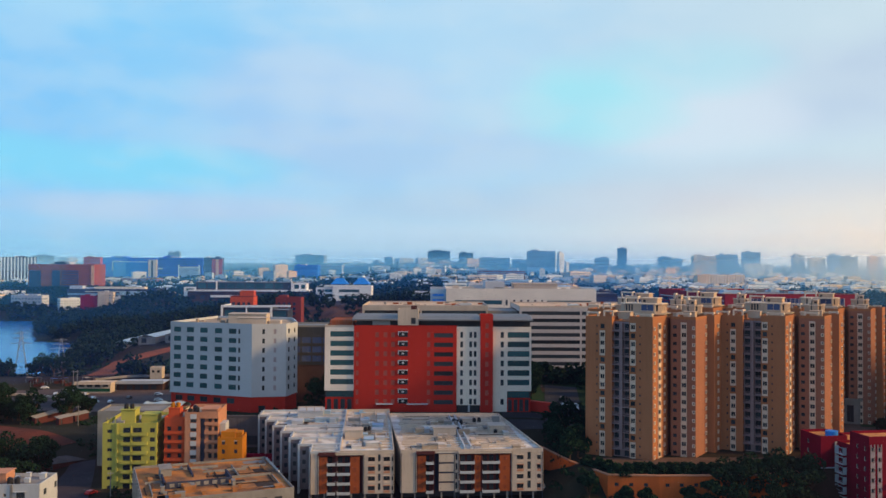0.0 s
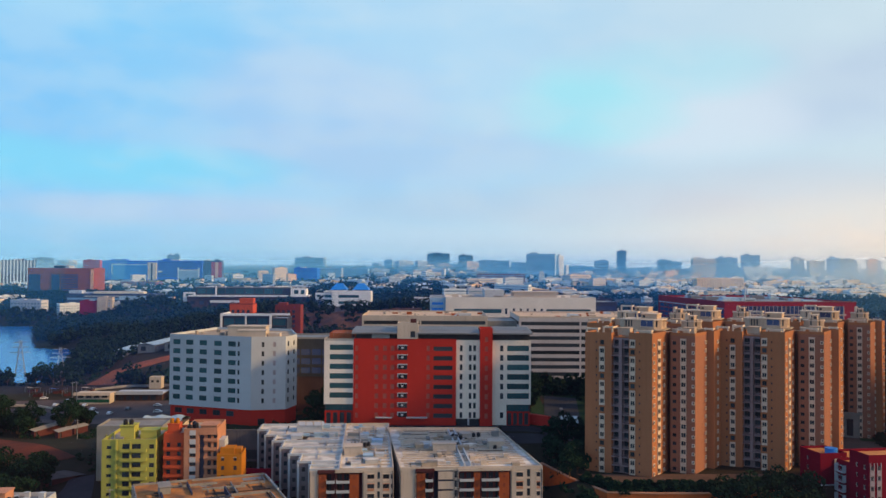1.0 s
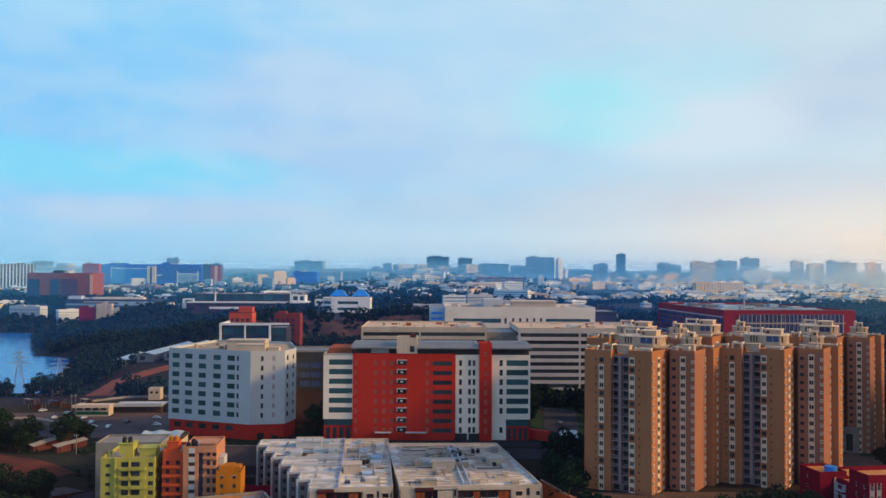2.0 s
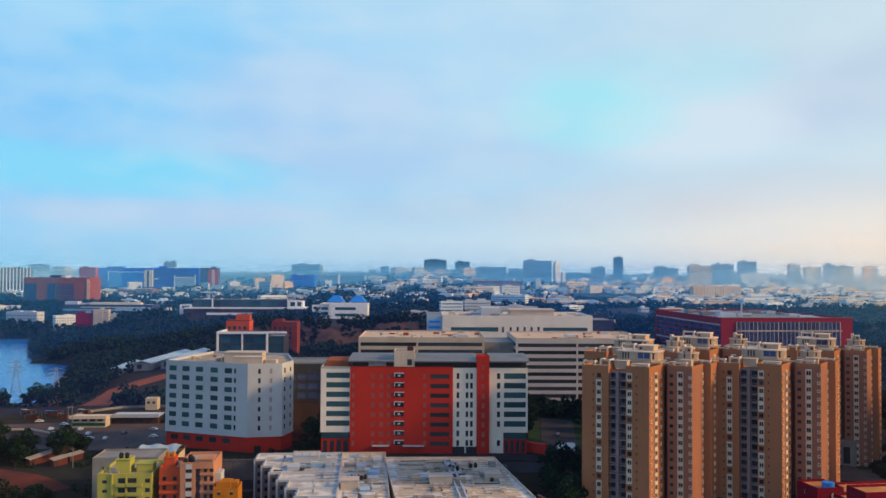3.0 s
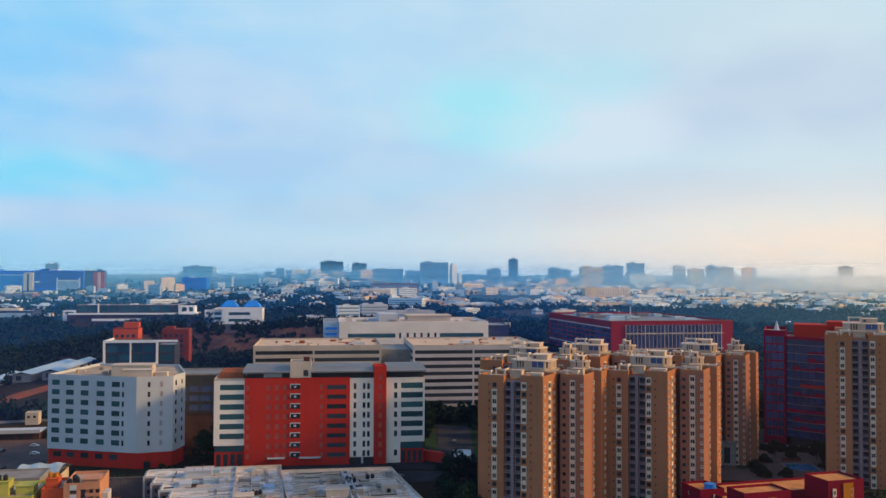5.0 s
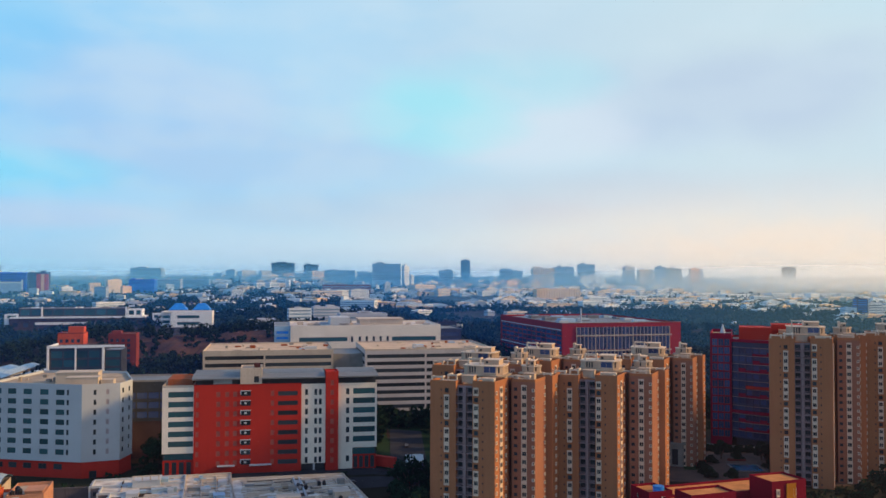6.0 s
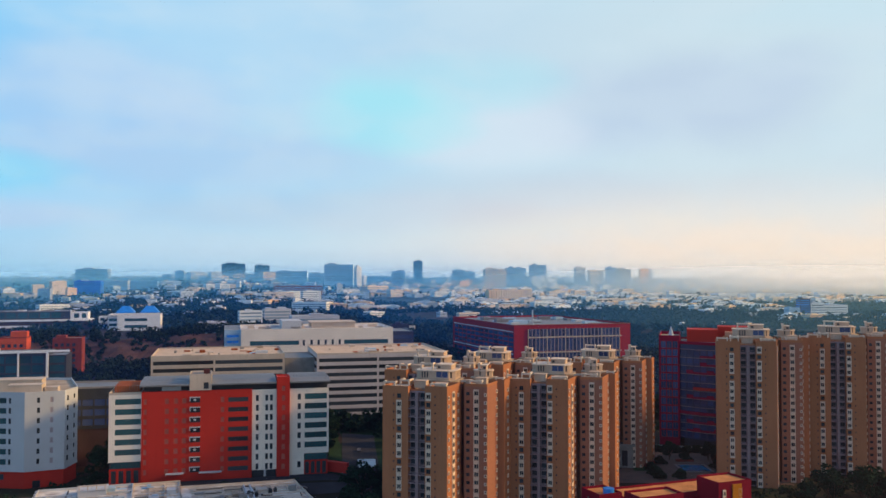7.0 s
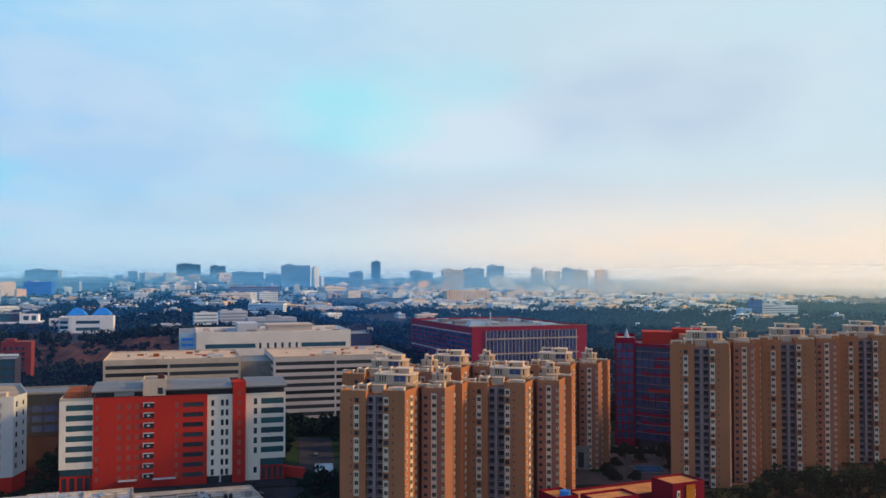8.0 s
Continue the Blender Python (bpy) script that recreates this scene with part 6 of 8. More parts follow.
def podium():
    """The retaining wall and planted terrace before the towers."""
    line = [(40, 318), (47, 296), (56, 277), (72, 275.6), (104, 276.5), (121, 282)]
    r = root("retaining_wall", "orange-brown painted retaining wall with small openings", "wall", (0, 0, -9), 0, "", "structure")
    for i, (p, q) in enumerate(zip(line, line[1:])):
        length = math.dist(p, q)
        holes = [(a, a + 1.3, 5.2, 6.3, "open") for a in np.arange(2.2, length - 2, 4.6)] if i in (2, 3) else []
        bm = bmesh.new()
        facade(bm, p, q, -3, 8.6, holes, 0.4)
        u = (Vector(q) - Vector(p)).normalized()
        n = Vector((-u.y, u.x)) * 0.5
        a, b = Vector(p), Vector(q)
        top = [bm.verts.new((*c, 8.6)) for c in (a, b, b + n, a + n)]
        bm.faces.new(top)
        back = [bm.verts.new((*c, z)) for c, z in ((a + n, 8.6), (b + n, 8.6), (b + n, -3), (a + n, -3))]
        bm.faces.new(back)
        bmesh.ops.remove_doubles(bm, verts=bm.verts, dist=0.003)
        part("wall", bm, ORANGE_WALL, r)
        glaze(r, p, q, holes)
        bm = bmesh.new()
        e = Vector((-u.y, u.x)) * -0.25
        prism(bm, [tuple(c) for c in (a + e, b + e, b + n * 1.3, a + n * 1.3)], 8.6, 9.0)
        part("coping", bm, PEACH, r)
    sheet("terrace", "tan paved terrace at the foot of the towers", "terrace", [(50, 299), (58, 280), (104, 279), (126, 300)], TERRACE, 0.3, 4)


ORANGE_WALL = material("orange_brown_paint", (0.62, 0.15, 0.04), 0.85, 0.3, 0.12, streaks=0.35)
TERRACE = material("tan_terrace_paving", (0.13, 0.08, 0.058), 0.9, 0.35, 0.2)
podium()


def yard_wall():
    r = root("yard_wall", "pale curved wall round the bus yard", "wall", (0, 0, 0), 0, "", "structure")
    line = [(-206, 500), (-200, 522), (-188, 536), (-168, 541), (-146, 542)]
    for p, q in zip(line, line[1:]):
        bm = bmesh.new()
        u = (Vector(q) - Vector(p)).normalized()
        n = Vector((-u.y, u.x)) * 0.4
        prism(bm, [p, q, tuple(Vector(q) + n), tuple(Vector(p) + n)], -7, -2.4)
        part("wall", bm, CONCRETE, r)


yard_wall()


def road_kerb():
    r = root("kerb_wall", "low pale kerb wall along the road below the yard", "wall", (0, 0, 0), 0, "", "structure")
    line = [(-246, 458), (-228, 462), (-212, 464), (-200, 456), (-186, 446), (-172, 435.5)]
    for p, q in zip(line, line[1:]):
        bm = bmesh.new()
        u = (Vector(q) - Vector(p)).normalized()
        n = Vector((-u.y, u.x)) * 0.5
        z = land(*p)
        prism(bm, [p, q, tuple(Vector(q) + n), tuple(Vector(p) + n)], z - 1, z + 1.0)
        part("wall", bm, OFFWHITE, r)


def pole(x, y, tall):
    r = root("utility_pole", "slim grey concrete utility pole with a cross arm", "pole", (x, y, land(x, y) - 0.3), 25, "utility poles")
    bm = bmesh.new()
    bmesh.ops.create_cone(bm, cap_ends=True, segments=8, radius1=0.2, radius2=0.11, depth=tall, matrix=Matrix.Translation((0, 0, tall / 2)))
    part("shaft", bm, CONCRETE, r)
    part("cross_arm", boxes((-0.9, 0.9, -0.16, -0.08, tall - 0.9, tall - 0.75)), STEEL, r)
    for x in (-0.8, 0.0, 0.8):
        part("insulator", boxes((x - 0.06, x + 0.06, -0.18, -0.06, tall - 0.75, tall - 0.45)), WHITE, r)


road_kerb()
for spot in ((-185, 449, 15.5), (-183.6, 450.5, 15.5), (-106.4, 289, 9), (-151, 372, 9), (-168, 412, 9)):
    pole(*spot)


DULL_WALL = material("stained_grey_render", (0.15, 0.13, 0.14), 0.9, 0.4, 0.1, streaks=0.5)


def boundary_wall():
    r = root("boundary_wall", "pale stepped boundary wall below the office block", "wall", (-104, 349.5, -9), 0, "", "structure")
    part("wall", boxes((0, 52, 0, 0.6, -3, 14.2), (-0.2, 52.2, -0.15, 0.75, 14.2, 14.6)), DULL_WALL, r)
    # flat dark panel painting the shade of an opening in the wall
    part("gate_opening", boxes((26, 35, -0.1, -0.01, 3, 6.6)), DARK, r)
    part("low_wall", boxes((14, 46, -19, -18.4, -4, 3.5)), DARK_RED, r)


boundary_wall()


def pylon(x, y, tall):
    z = land(x, y) - 0.3
    r = root("pylon", "grey steel lattice power pylon", "pylon", (x, y, z), 20, "power pylons")

    def bar(bm, a, b, t=0.14):
        a, b = Vector(a), Vector(b)
        m = Matrix.Translation((a + b) / 2) @ (b - a).to_track_quat("Z", "Y").to_matrix().to_4x4() @ Matrix.Diagonal((t * 2, t * 2, (b - a).length, 1))
        bmesh.ops.create_cube(bm, size=1, matrix=m)

    half = lambda h: 3.6 * (1 - h / tall) ** 1.3 + 0.5
    levels = [tall * k / 8 for k in range(9)]
    corners = ((-1, -1), (1, -1), (1, 1), (-1, 1))
    for sx, sy in corners:
        bm = bmesh.new()
        for a, b in zip(levels, levels[1:]):
            bar(bm, (sx * half(a), sy * half(a), a), (sx * half(b), sy * half(b), b), 0.09)
        part("leg", bm, STEEL, r)
    for i in range(4):
        (ax, ay), (bx, by) = corners[i], corners[(i + 1) % 4]
        bm = bmesh.new()
        for a, b in zip(levels, levels[1:]):
            bar(bm, (ax * half(a), ay * half(a), a), (bx * half(b), by * half(b), b), 0.045)
            bar(bm, (bx * half(a), by * half(a), a), (ax * half(b), ay * half(b), b), 0.045)
        part("bracing", bm, STEEL, r)
    for h, w in ((tall * 0.72, 6.5), (tall * 0.84, 5.4), (tall * 0.95, 4.2)):
        bm = bmesh.new()
        for s in (-1, 1):
            bar(bm, (0, 0, h + 0.9), (s * w, 0, h), 0.1)
            bar(bm, (0, 0, h - 0.2), (s * w, 0, h), 0.1)
        part("cross_arm", bm, STEEL, r)


for spot in ((-270, 572, 29), (-246, 577, 24)):
    pylon(*spot)


def car(x, y, turn, mat, z=None):
    r = root("car", "parked car on the yard", "car", (x, y, (land(x, y) + 0.18) if z is None else z), turn, "parked cars")
    bm = bmesh.new()
    prof = [(-2.1, 0.35), (2.1, 0.35), (2.15, 0.8), (1.2, 0.95), (0.6, 1.45), (-1.2, 1.45), (-1.9, 0.95), (-2.15, 0.85)]
    for s in (-0.85, 0.85):
        f = [bm.verts.new((px, s, pz)) for px, pz in prof]
        bm.faces.new(f if s < 0 else f[::-1])
    bm.verts.ensure_lookup_table()
    for i in range(8):
        j = (i + 1) % 8
        bm.faces.new((bm.verts[j], bm.verts[i], bm.verts[8 + i], bm.verts[8 + j]))
    part("body", bm, mat, r)
    part("window_band", boxes((-1.25, 0.75, -0.87, 0.87, 0.98, 1.36)), BLACK, r)
    for wx in (-1.3, 1.3):
        for wy in (-0.8, 0.8):
            bm = bmesh.new()
            bmesh.ops.create_cone(bm, cap_ends=True, segments=12, radius1=0.34, radius2=0.34, depth=0.22, matrix=pose(wx, wy, 0.34, 90))
            part("wheel", bm, BLACK, r)


CAR_PAINT = [material("car_" + n, c, 0.35, 0.1, 1.0, bump=0.0) for n, c in (("white", (0.7, 0.7, 0.7)), ("silver", (0.4, 0.42, 0.44)), ("red", (0.35, 0.02, 0.02)), ("grey", (0.1, 0.1, 0.11)))]
rnd = random.Random(12)
for k in range(9):
    car(-200 + 7.4 * k + rnd.uniform(-2.5, 2.5), rnd.choice((440, 452, 464)) + rnd.uniform(-1, 1), rnd.choice((88, 92, 4)), CAR_PAINT[rnd.choice((0, 0, 1, 3))])
for x, y, t in ((50, 392, 80), (64, 430, 80), (-30, 357, 2), (6, 357, 2), (30, 356, 178), (200, 332, 60), (225, 392, 70)):
    car(x, y, t, CAR_PAINT[rnd.choice((0, 1, 3))])
car(-114, 292, 70, CAR_PAINT[2])
for x, y, t in ((-216, 486, 20), (-199, 478, 4)):
    car(x, y, t, CAR_PAINT[0])
canopy = root("entrance_shed", "small shed with a pale blue sheet roof by the service road", "shed", (56, 379, land(58, 385) + 0.1), -8)
part("wall", boxes((0.4, 7.6, 0.5, 15, -0.6, 3.4)), SHADE_BLUE, canopy)
part("roof", boxes((0, 8, 0, 15.5, 3.4, 3.65), (0.5, 7.5, 0.6, 15, 3.65, 3.9)), PALE_ROOF, canopy)
part("door", boxes((2.6, 5.2, 0.42, 0.49, 0.2, 2.6)), DARK, canopy)

# ---- the city beyond ----

# lightened panes: distance haze is part of the glass colour
GLASS_FAR = glass_material("hazed_window_glass", (0.20, 0.30, 0.38), 0.25, 0.3)


def bands(parent, w, d, h, first, step, tall, mat, gap=0.0, cell=0.0, name="window_band"):
    """Windows of a distant building: a shallow band for each storey on its front and its two sides."""
    z = first
    while z + tall < h - 0.6:
        bm = bmesh.new()
        if cell:
            for a in np.arange(gap, w - gap - cell * 0.5, cell):
                box(bm, a, a + cell * 0.55, -0.12, 0.1, z, z + tall)
            for a in np.arange(gap, d - gap - cell * 0.5, cell):
                box(bm, w - 0.1, w + 0.12, a, a + cell * 0.55, z, z + tall)
                box(bm, -0.12, 0.1, a, a + cell * 0.55, z, z + tall)
        else:
            box(bm, gap, w - gap, -0.12, 0.1, z, z + tall)
            box(bm, w - 0.1, w + 0.12, gap, d - gap, z, z + tall)
            box(bm, -0.12, 0.1, gap, d - gap, z, z + tall)
        part(name, bm, mat, parent)
        z += step


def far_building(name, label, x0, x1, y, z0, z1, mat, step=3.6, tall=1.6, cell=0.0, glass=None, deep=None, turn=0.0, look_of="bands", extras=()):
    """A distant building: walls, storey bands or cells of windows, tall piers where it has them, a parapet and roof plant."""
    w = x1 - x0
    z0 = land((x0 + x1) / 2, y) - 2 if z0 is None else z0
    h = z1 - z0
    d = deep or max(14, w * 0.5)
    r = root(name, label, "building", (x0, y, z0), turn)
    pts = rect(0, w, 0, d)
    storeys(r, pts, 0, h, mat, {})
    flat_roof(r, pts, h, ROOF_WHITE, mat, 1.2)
    bands(r, w, d, h, max(2.0, h - step * min(9, int(h / step)) - 0.5), step, tall, glass or GLASS_FAR, 1.2, cell)
    if look_of == "columns":
        n = max(3, round(w / 9))
        for k in range(n + 1):
            x = (w - 3.2) * k / n
            part("pier", boxes((x, x + 3.2, -1.6, -0.02, 0, h + 0.8)), CREAM_W if mat in (CREAM_W, BUFF_W, PEACH_W) else WHITE_W, r)
    mix = random.Random(round(abs(x0) * 7 + y))
    for k in range(2 if w > 22 else 1):
        a, b, t = mix.uniform(0.05, 0.6), mix.uniform(0.14, 0.34), mix.uniform(0.04, 0.09) * h + 1.5
        part("roof_house", boxes((w * a, w * (a + b), d * 0.25, d * 0.7, h - 0.02 * k, h + t)), mat if k == 0 else GREY_W, r)
    for x, a, y0, lo, hi, m, what in extras:
        part(what, boxes((x, x + a, y0, y0 + (14.0 if y0 > 0 or what == "stair_tower" else 2.0), lo, hi)), m, r)
    return r


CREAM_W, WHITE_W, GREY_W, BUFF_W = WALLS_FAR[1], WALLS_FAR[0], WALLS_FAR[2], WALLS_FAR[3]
# pale blue of distance haze painted into the wall colour
BLUE_W = material("far_hazed_blue_wall", (0.58, 0.77, 0.88), 0.6, 0.2, 0.02)
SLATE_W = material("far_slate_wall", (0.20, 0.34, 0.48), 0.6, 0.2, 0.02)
# warm sunlight painted into the peach wall colour
PEACH_W = material("far_sunlit_peach_wall", (0.90, 0.50, 0.27), 0.85, 0.2, 0.02)
# pieces set on the fronts of the lakeside offices: along, width, out, from, to, material, name
# the last terracotta piece is a peach strip painting the sunlit end
TERRACOTTA_BAYS = [(2, 24, -0.9, 2, 44, NAVY, "glazed_bay"), (48, 16, -0.9, 2, 44, NAVY, "glazed_bay"), (67, 34, -0.9, 2, 44, NAVY, "glazed_bay"), (126, 6, -0.7, 0, 54, PEACH_W, "end_pier")] + [(67, 34, -1.2, 5 + 5 * k, 6.4 + 5 * k, TERRACOTTA, "sunshade") for k in range(8)]
BLUE_EAST = [(43, 120, -2.1, 8, 58, BLUE_GLASS, "curtain_wall"), (41, 34, -2.3, 58, 62, WHITE_W, "white_frame"), (41, 3, -2.3, 26, 58, WHITE_W, "white_frame"), (75, 88, -2.3, 58, 60, WHITE_W, "white_frame"), (167, 29, -9, 8, 67, CREAM_W, "stair_tower"), (178, 6, -9.6, 8, 64, DARK, "stair_glazing")]
BLUE_WEST = [(76, 66, -2.1, 2, 36, PALE_BLUE, "curtain_wall"), (72, 4, -2.4, 2, 44, WHITE_W, "white_frame"), (142, 5, -2.4, 2, 44, WHITE_W, "white_frame"), (76, 66, -2.4, 33, 37, WHITE_W, "white_frame"), (4, 14, -2.4, 28, 32, WHITE_W, "white_frame")]
RED_END = [(27, 35.1, -1.5, 6, 70, RED, "red_end"), (40, 10, -1.9, 6, 70, PEACH_W, "stair_bay")]
FLAT_WALL = [(0.2, 12, -1.0, 0, 22, OFFWHITE, "blank_wall")]
LONG_SHADES = [(41, 78, 3, 18.5, 23.5, CREAM_W, "sunshade"), (85, 53, -9, 11, 17, PALE_ROOF, "canopy_roof"), (3, 20, 3, 19, 25, GREY_W, "roof_block"), (28, 100, -0.8, 15.5, 17, OFFWHITE, "floor_band")]
# skyline, from the lake side eastwards
far_building("distant_tower", "hazy grey-green slab block on the skyline", -1795, -1708, 3900, None, 97.8, GREY_W, 6, 2.4, 0, deep=35, turn=-15, look_of="bands")
far_building("distant_tower", "pale pink sunlit towers on the skyline", -1507, -1468, 3500, None, 74.5, CREAM_W, 5, 2.4, 6, deep=16, turn=35, look_of="bands")
far_building("distant_tower", "pale pink sunlit tower with a stepped top", -1488, -1453, 3550, None, 84.0, CREAM_W, 5, 2.4, 6, deep=14, turn=35, look_of="bands")
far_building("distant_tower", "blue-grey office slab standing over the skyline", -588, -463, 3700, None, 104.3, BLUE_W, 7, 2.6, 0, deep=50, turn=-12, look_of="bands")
far_building("glass_office", "deep blue glass office below the slab", -496, -410, 3100, None, 61.7, DEEP_BLUE, 6, 2.6, 0, glass=BLUE_GLASS, deep=34, turn=-10, look_of="bands")
far_building("sunlit_office", "cream sunlit office with a stepped roof", -582, -548, 2900, None, 51.9, CREAM_W, 4.4, 1.8, 5, deep=13, turn=30, look_of="bands")
far_building("sunlit_office", "pink-white sunlit office with a stepped roof", -537, -489, 2950, None, 61.5, CREAM_W, 4.4, 1.8, 5, deep=19, turn=38, look_of="bands")
far_building("sunlit_office", "low peach sunlit office", -483, -452, 2900, None, 41.0, BUFF_W, 4.4, 1.8, 5, deep=12, turn=38, look_of="bands")
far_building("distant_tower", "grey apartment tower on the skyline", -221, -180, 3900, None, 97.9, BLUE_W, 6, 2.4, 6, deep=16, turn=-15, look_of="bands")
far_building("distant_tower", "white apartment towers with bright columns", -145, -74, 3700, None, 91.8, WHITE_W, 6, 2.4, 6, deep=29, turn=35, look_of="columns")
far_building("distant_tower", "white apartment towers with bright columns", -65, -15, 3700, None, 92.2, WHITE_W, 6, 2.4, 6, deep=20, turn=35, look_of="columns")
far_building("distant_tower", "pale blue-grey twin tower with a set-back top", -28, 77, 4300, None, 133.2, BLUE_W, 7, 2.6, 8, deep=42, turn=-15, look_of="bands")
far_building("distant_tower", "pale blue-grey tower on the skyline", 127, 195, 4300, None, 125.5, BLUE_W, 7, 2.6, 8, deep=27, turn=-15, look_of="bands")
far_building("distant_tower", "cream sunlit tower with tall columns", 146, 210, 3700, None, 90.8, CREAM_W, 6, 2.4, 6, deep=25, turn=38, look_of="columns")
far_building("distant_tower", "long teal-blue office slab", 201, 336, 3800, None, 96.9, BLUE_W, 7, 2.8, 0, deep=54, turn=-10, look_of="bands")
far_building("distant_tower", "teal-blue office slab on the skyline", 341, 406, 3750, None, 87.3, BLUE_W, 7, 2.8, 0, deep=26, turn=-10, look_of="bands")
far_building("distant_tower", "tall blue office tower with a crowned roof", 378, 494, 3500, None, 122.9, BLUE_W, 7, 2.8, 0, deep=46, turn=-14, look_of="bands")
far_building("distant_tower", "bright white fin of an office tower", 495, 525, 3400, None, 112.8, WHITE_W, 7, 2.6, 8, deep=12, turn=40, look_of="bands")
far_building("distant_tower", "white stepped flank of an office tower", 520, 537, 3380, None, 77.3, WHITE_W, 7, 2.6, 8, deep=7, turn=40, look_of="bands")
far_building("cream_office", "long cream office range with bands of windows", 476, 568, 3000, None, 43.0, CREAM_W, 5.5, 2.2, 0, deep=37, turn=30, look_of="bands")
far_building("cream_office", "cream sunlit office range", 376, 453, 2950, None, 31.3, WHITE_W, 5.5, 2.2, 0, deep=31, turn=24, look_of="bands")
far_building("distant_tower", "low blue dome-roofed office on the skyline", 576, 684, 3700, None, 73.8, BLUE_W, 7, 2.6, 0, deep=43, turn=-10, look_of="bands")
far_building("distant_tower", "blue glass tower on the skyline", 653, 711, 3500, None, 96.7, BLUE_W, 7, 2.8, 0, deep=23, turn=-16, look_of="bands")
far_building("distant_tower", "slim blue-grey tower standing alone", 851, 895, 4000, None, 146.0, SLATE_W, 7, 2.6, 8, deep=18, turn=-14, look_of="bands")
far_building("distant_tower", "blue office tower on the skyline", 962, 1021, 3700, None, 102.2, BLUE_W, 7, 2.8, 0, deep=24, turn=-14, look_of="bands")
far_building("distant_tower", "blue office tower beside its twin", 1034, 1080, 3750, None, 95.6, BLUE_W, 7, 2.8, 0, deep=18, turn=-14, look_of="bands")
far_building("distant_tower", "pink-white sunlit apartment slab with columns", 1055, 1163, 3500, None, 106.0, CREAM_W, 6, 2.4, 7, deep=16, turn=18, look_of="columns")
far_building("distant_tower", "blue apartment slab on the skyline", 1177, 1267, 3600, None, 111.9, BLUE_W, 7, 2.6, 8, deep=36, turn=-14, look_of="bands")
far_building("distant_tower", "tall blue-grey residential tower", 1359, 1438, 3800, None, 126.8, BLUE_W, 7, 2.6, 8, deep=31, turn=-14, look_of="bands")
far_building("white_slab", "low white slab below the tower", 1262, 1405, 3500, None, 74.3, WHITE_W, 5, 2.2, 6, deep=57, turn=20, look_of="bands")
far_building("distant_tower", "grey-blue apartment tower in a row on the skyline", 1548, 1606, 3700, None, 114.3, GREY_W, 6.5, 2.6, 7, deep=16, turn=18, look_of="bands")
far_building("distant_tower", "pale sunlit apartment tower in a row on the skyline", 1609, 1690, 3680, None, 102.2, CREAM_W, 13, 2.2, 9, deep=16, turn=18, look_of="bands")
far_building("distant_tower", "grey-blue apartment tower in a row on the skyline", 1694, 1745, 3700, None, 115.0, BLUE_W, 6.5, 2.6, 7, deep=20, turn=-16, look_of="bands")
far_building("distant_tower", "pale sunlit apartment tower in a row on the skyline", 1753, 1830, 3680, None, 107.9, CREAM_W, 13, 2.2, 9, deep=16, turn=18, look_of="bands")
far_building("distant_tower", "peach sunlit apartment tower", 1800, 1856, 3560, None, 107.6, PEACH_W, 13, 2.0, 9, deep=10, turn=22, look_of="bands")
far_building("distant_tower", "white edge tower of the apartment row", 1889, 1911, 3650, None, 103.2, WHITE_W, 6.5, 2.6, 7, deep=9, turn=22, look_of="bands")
# white walls stand in for the haze over this tower
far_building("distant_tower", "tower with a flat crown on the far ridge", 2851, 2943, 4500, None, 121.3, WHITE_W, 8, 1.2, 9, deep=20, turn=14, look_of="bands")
# pale offices and blocks of the middle distance
far_building("campus_office", "long pale office with regular windows", -439, -346, 3300, None, 61.5, GREY_W, 5, 2.0, 0, deep=33, turn=-8, look_of="bands")
far_building("campus_office", "pale blue glazed office", -346, -249, 3350, None, 59.4, PALE_BLUE, 5, 2.0, 0, deep=34, turn=-8, look_of="bands")
far_building("campus_office", "white office with dark window bands", -230, -162, 3250, None, 58.4, WHITE_W, 5, 2.0, 0, deep=24, turn=8, look_of="bands")
far_building("campus_office", "white barrel-roofed hall among trees", -210, -154, 2700, None, 32.9, WHITE_W, 5, 2.0, 0, deep=20, turn=14, look_of="bands")
far_building("campus_office", "white sunlit terraces of flats", -68, 16, 3000, None, 51.2, WHITE_W, 5, 2.0, 0, deep=30, turn=24, look_of="bands")
far_building("campus_office", "white sunlit terraces of flats", -34, 28, 2800, None, 35.2, WHITE_W, 5, 2.0, 0, deep=22, turn=24, look_of="bands")
far_building("campus_office", "dull teal office block", 86, 117, 3100, None, 44.6, SLATE_W, 5, 2.0, 0, deep=11, turn=-8, look_of="bands")
far_building("campus_office", "cream office with a dark ribbon window", 94, 175, 2350, None, 36.7, CREAM_W, 5, 2.0, 0, deep=28, turn=10, look_of="bands")
far_building("campus_office", "long low office with a red-brown roof", 150, 308, 2900, None, 45.5, BRICK, 5, 2.0, 0, deep=55, turn=0, look_of="bands")
far_building("campus_office", "white modular office on a dark base", 193, 244, 2300, None, 40.6, WHITE_W, 5, 2.0, 0, deep=18, turn=16, look_of="bands")
far_building("campus_office", "white upright office fin", 357, 375, 2900, None, 53.0, WHITE_W, 5, 2.0, 0, deep=6, turn=10, look_of="bands")
far_building("campus_office", "low white sheds among trees", 315, 378, 1900, None, 15.7, WHITE_W, 5, 2.0, 0, deep=22, turn=20, look_of="bands")
far_building("campus_office", "low white sheds among trees", 233, 273, 2000, None, 17.7, CREAM_W, 5, 2.0, 0, deep=14, turn=20, look_of="bands")
far_building("campus_office", "white sunlit low-rise by the trees", 511, 566, 2750, None, 32.8, CREAM_W, 5, 2.0, 0, deep=19, turn=34, look_of="bands")
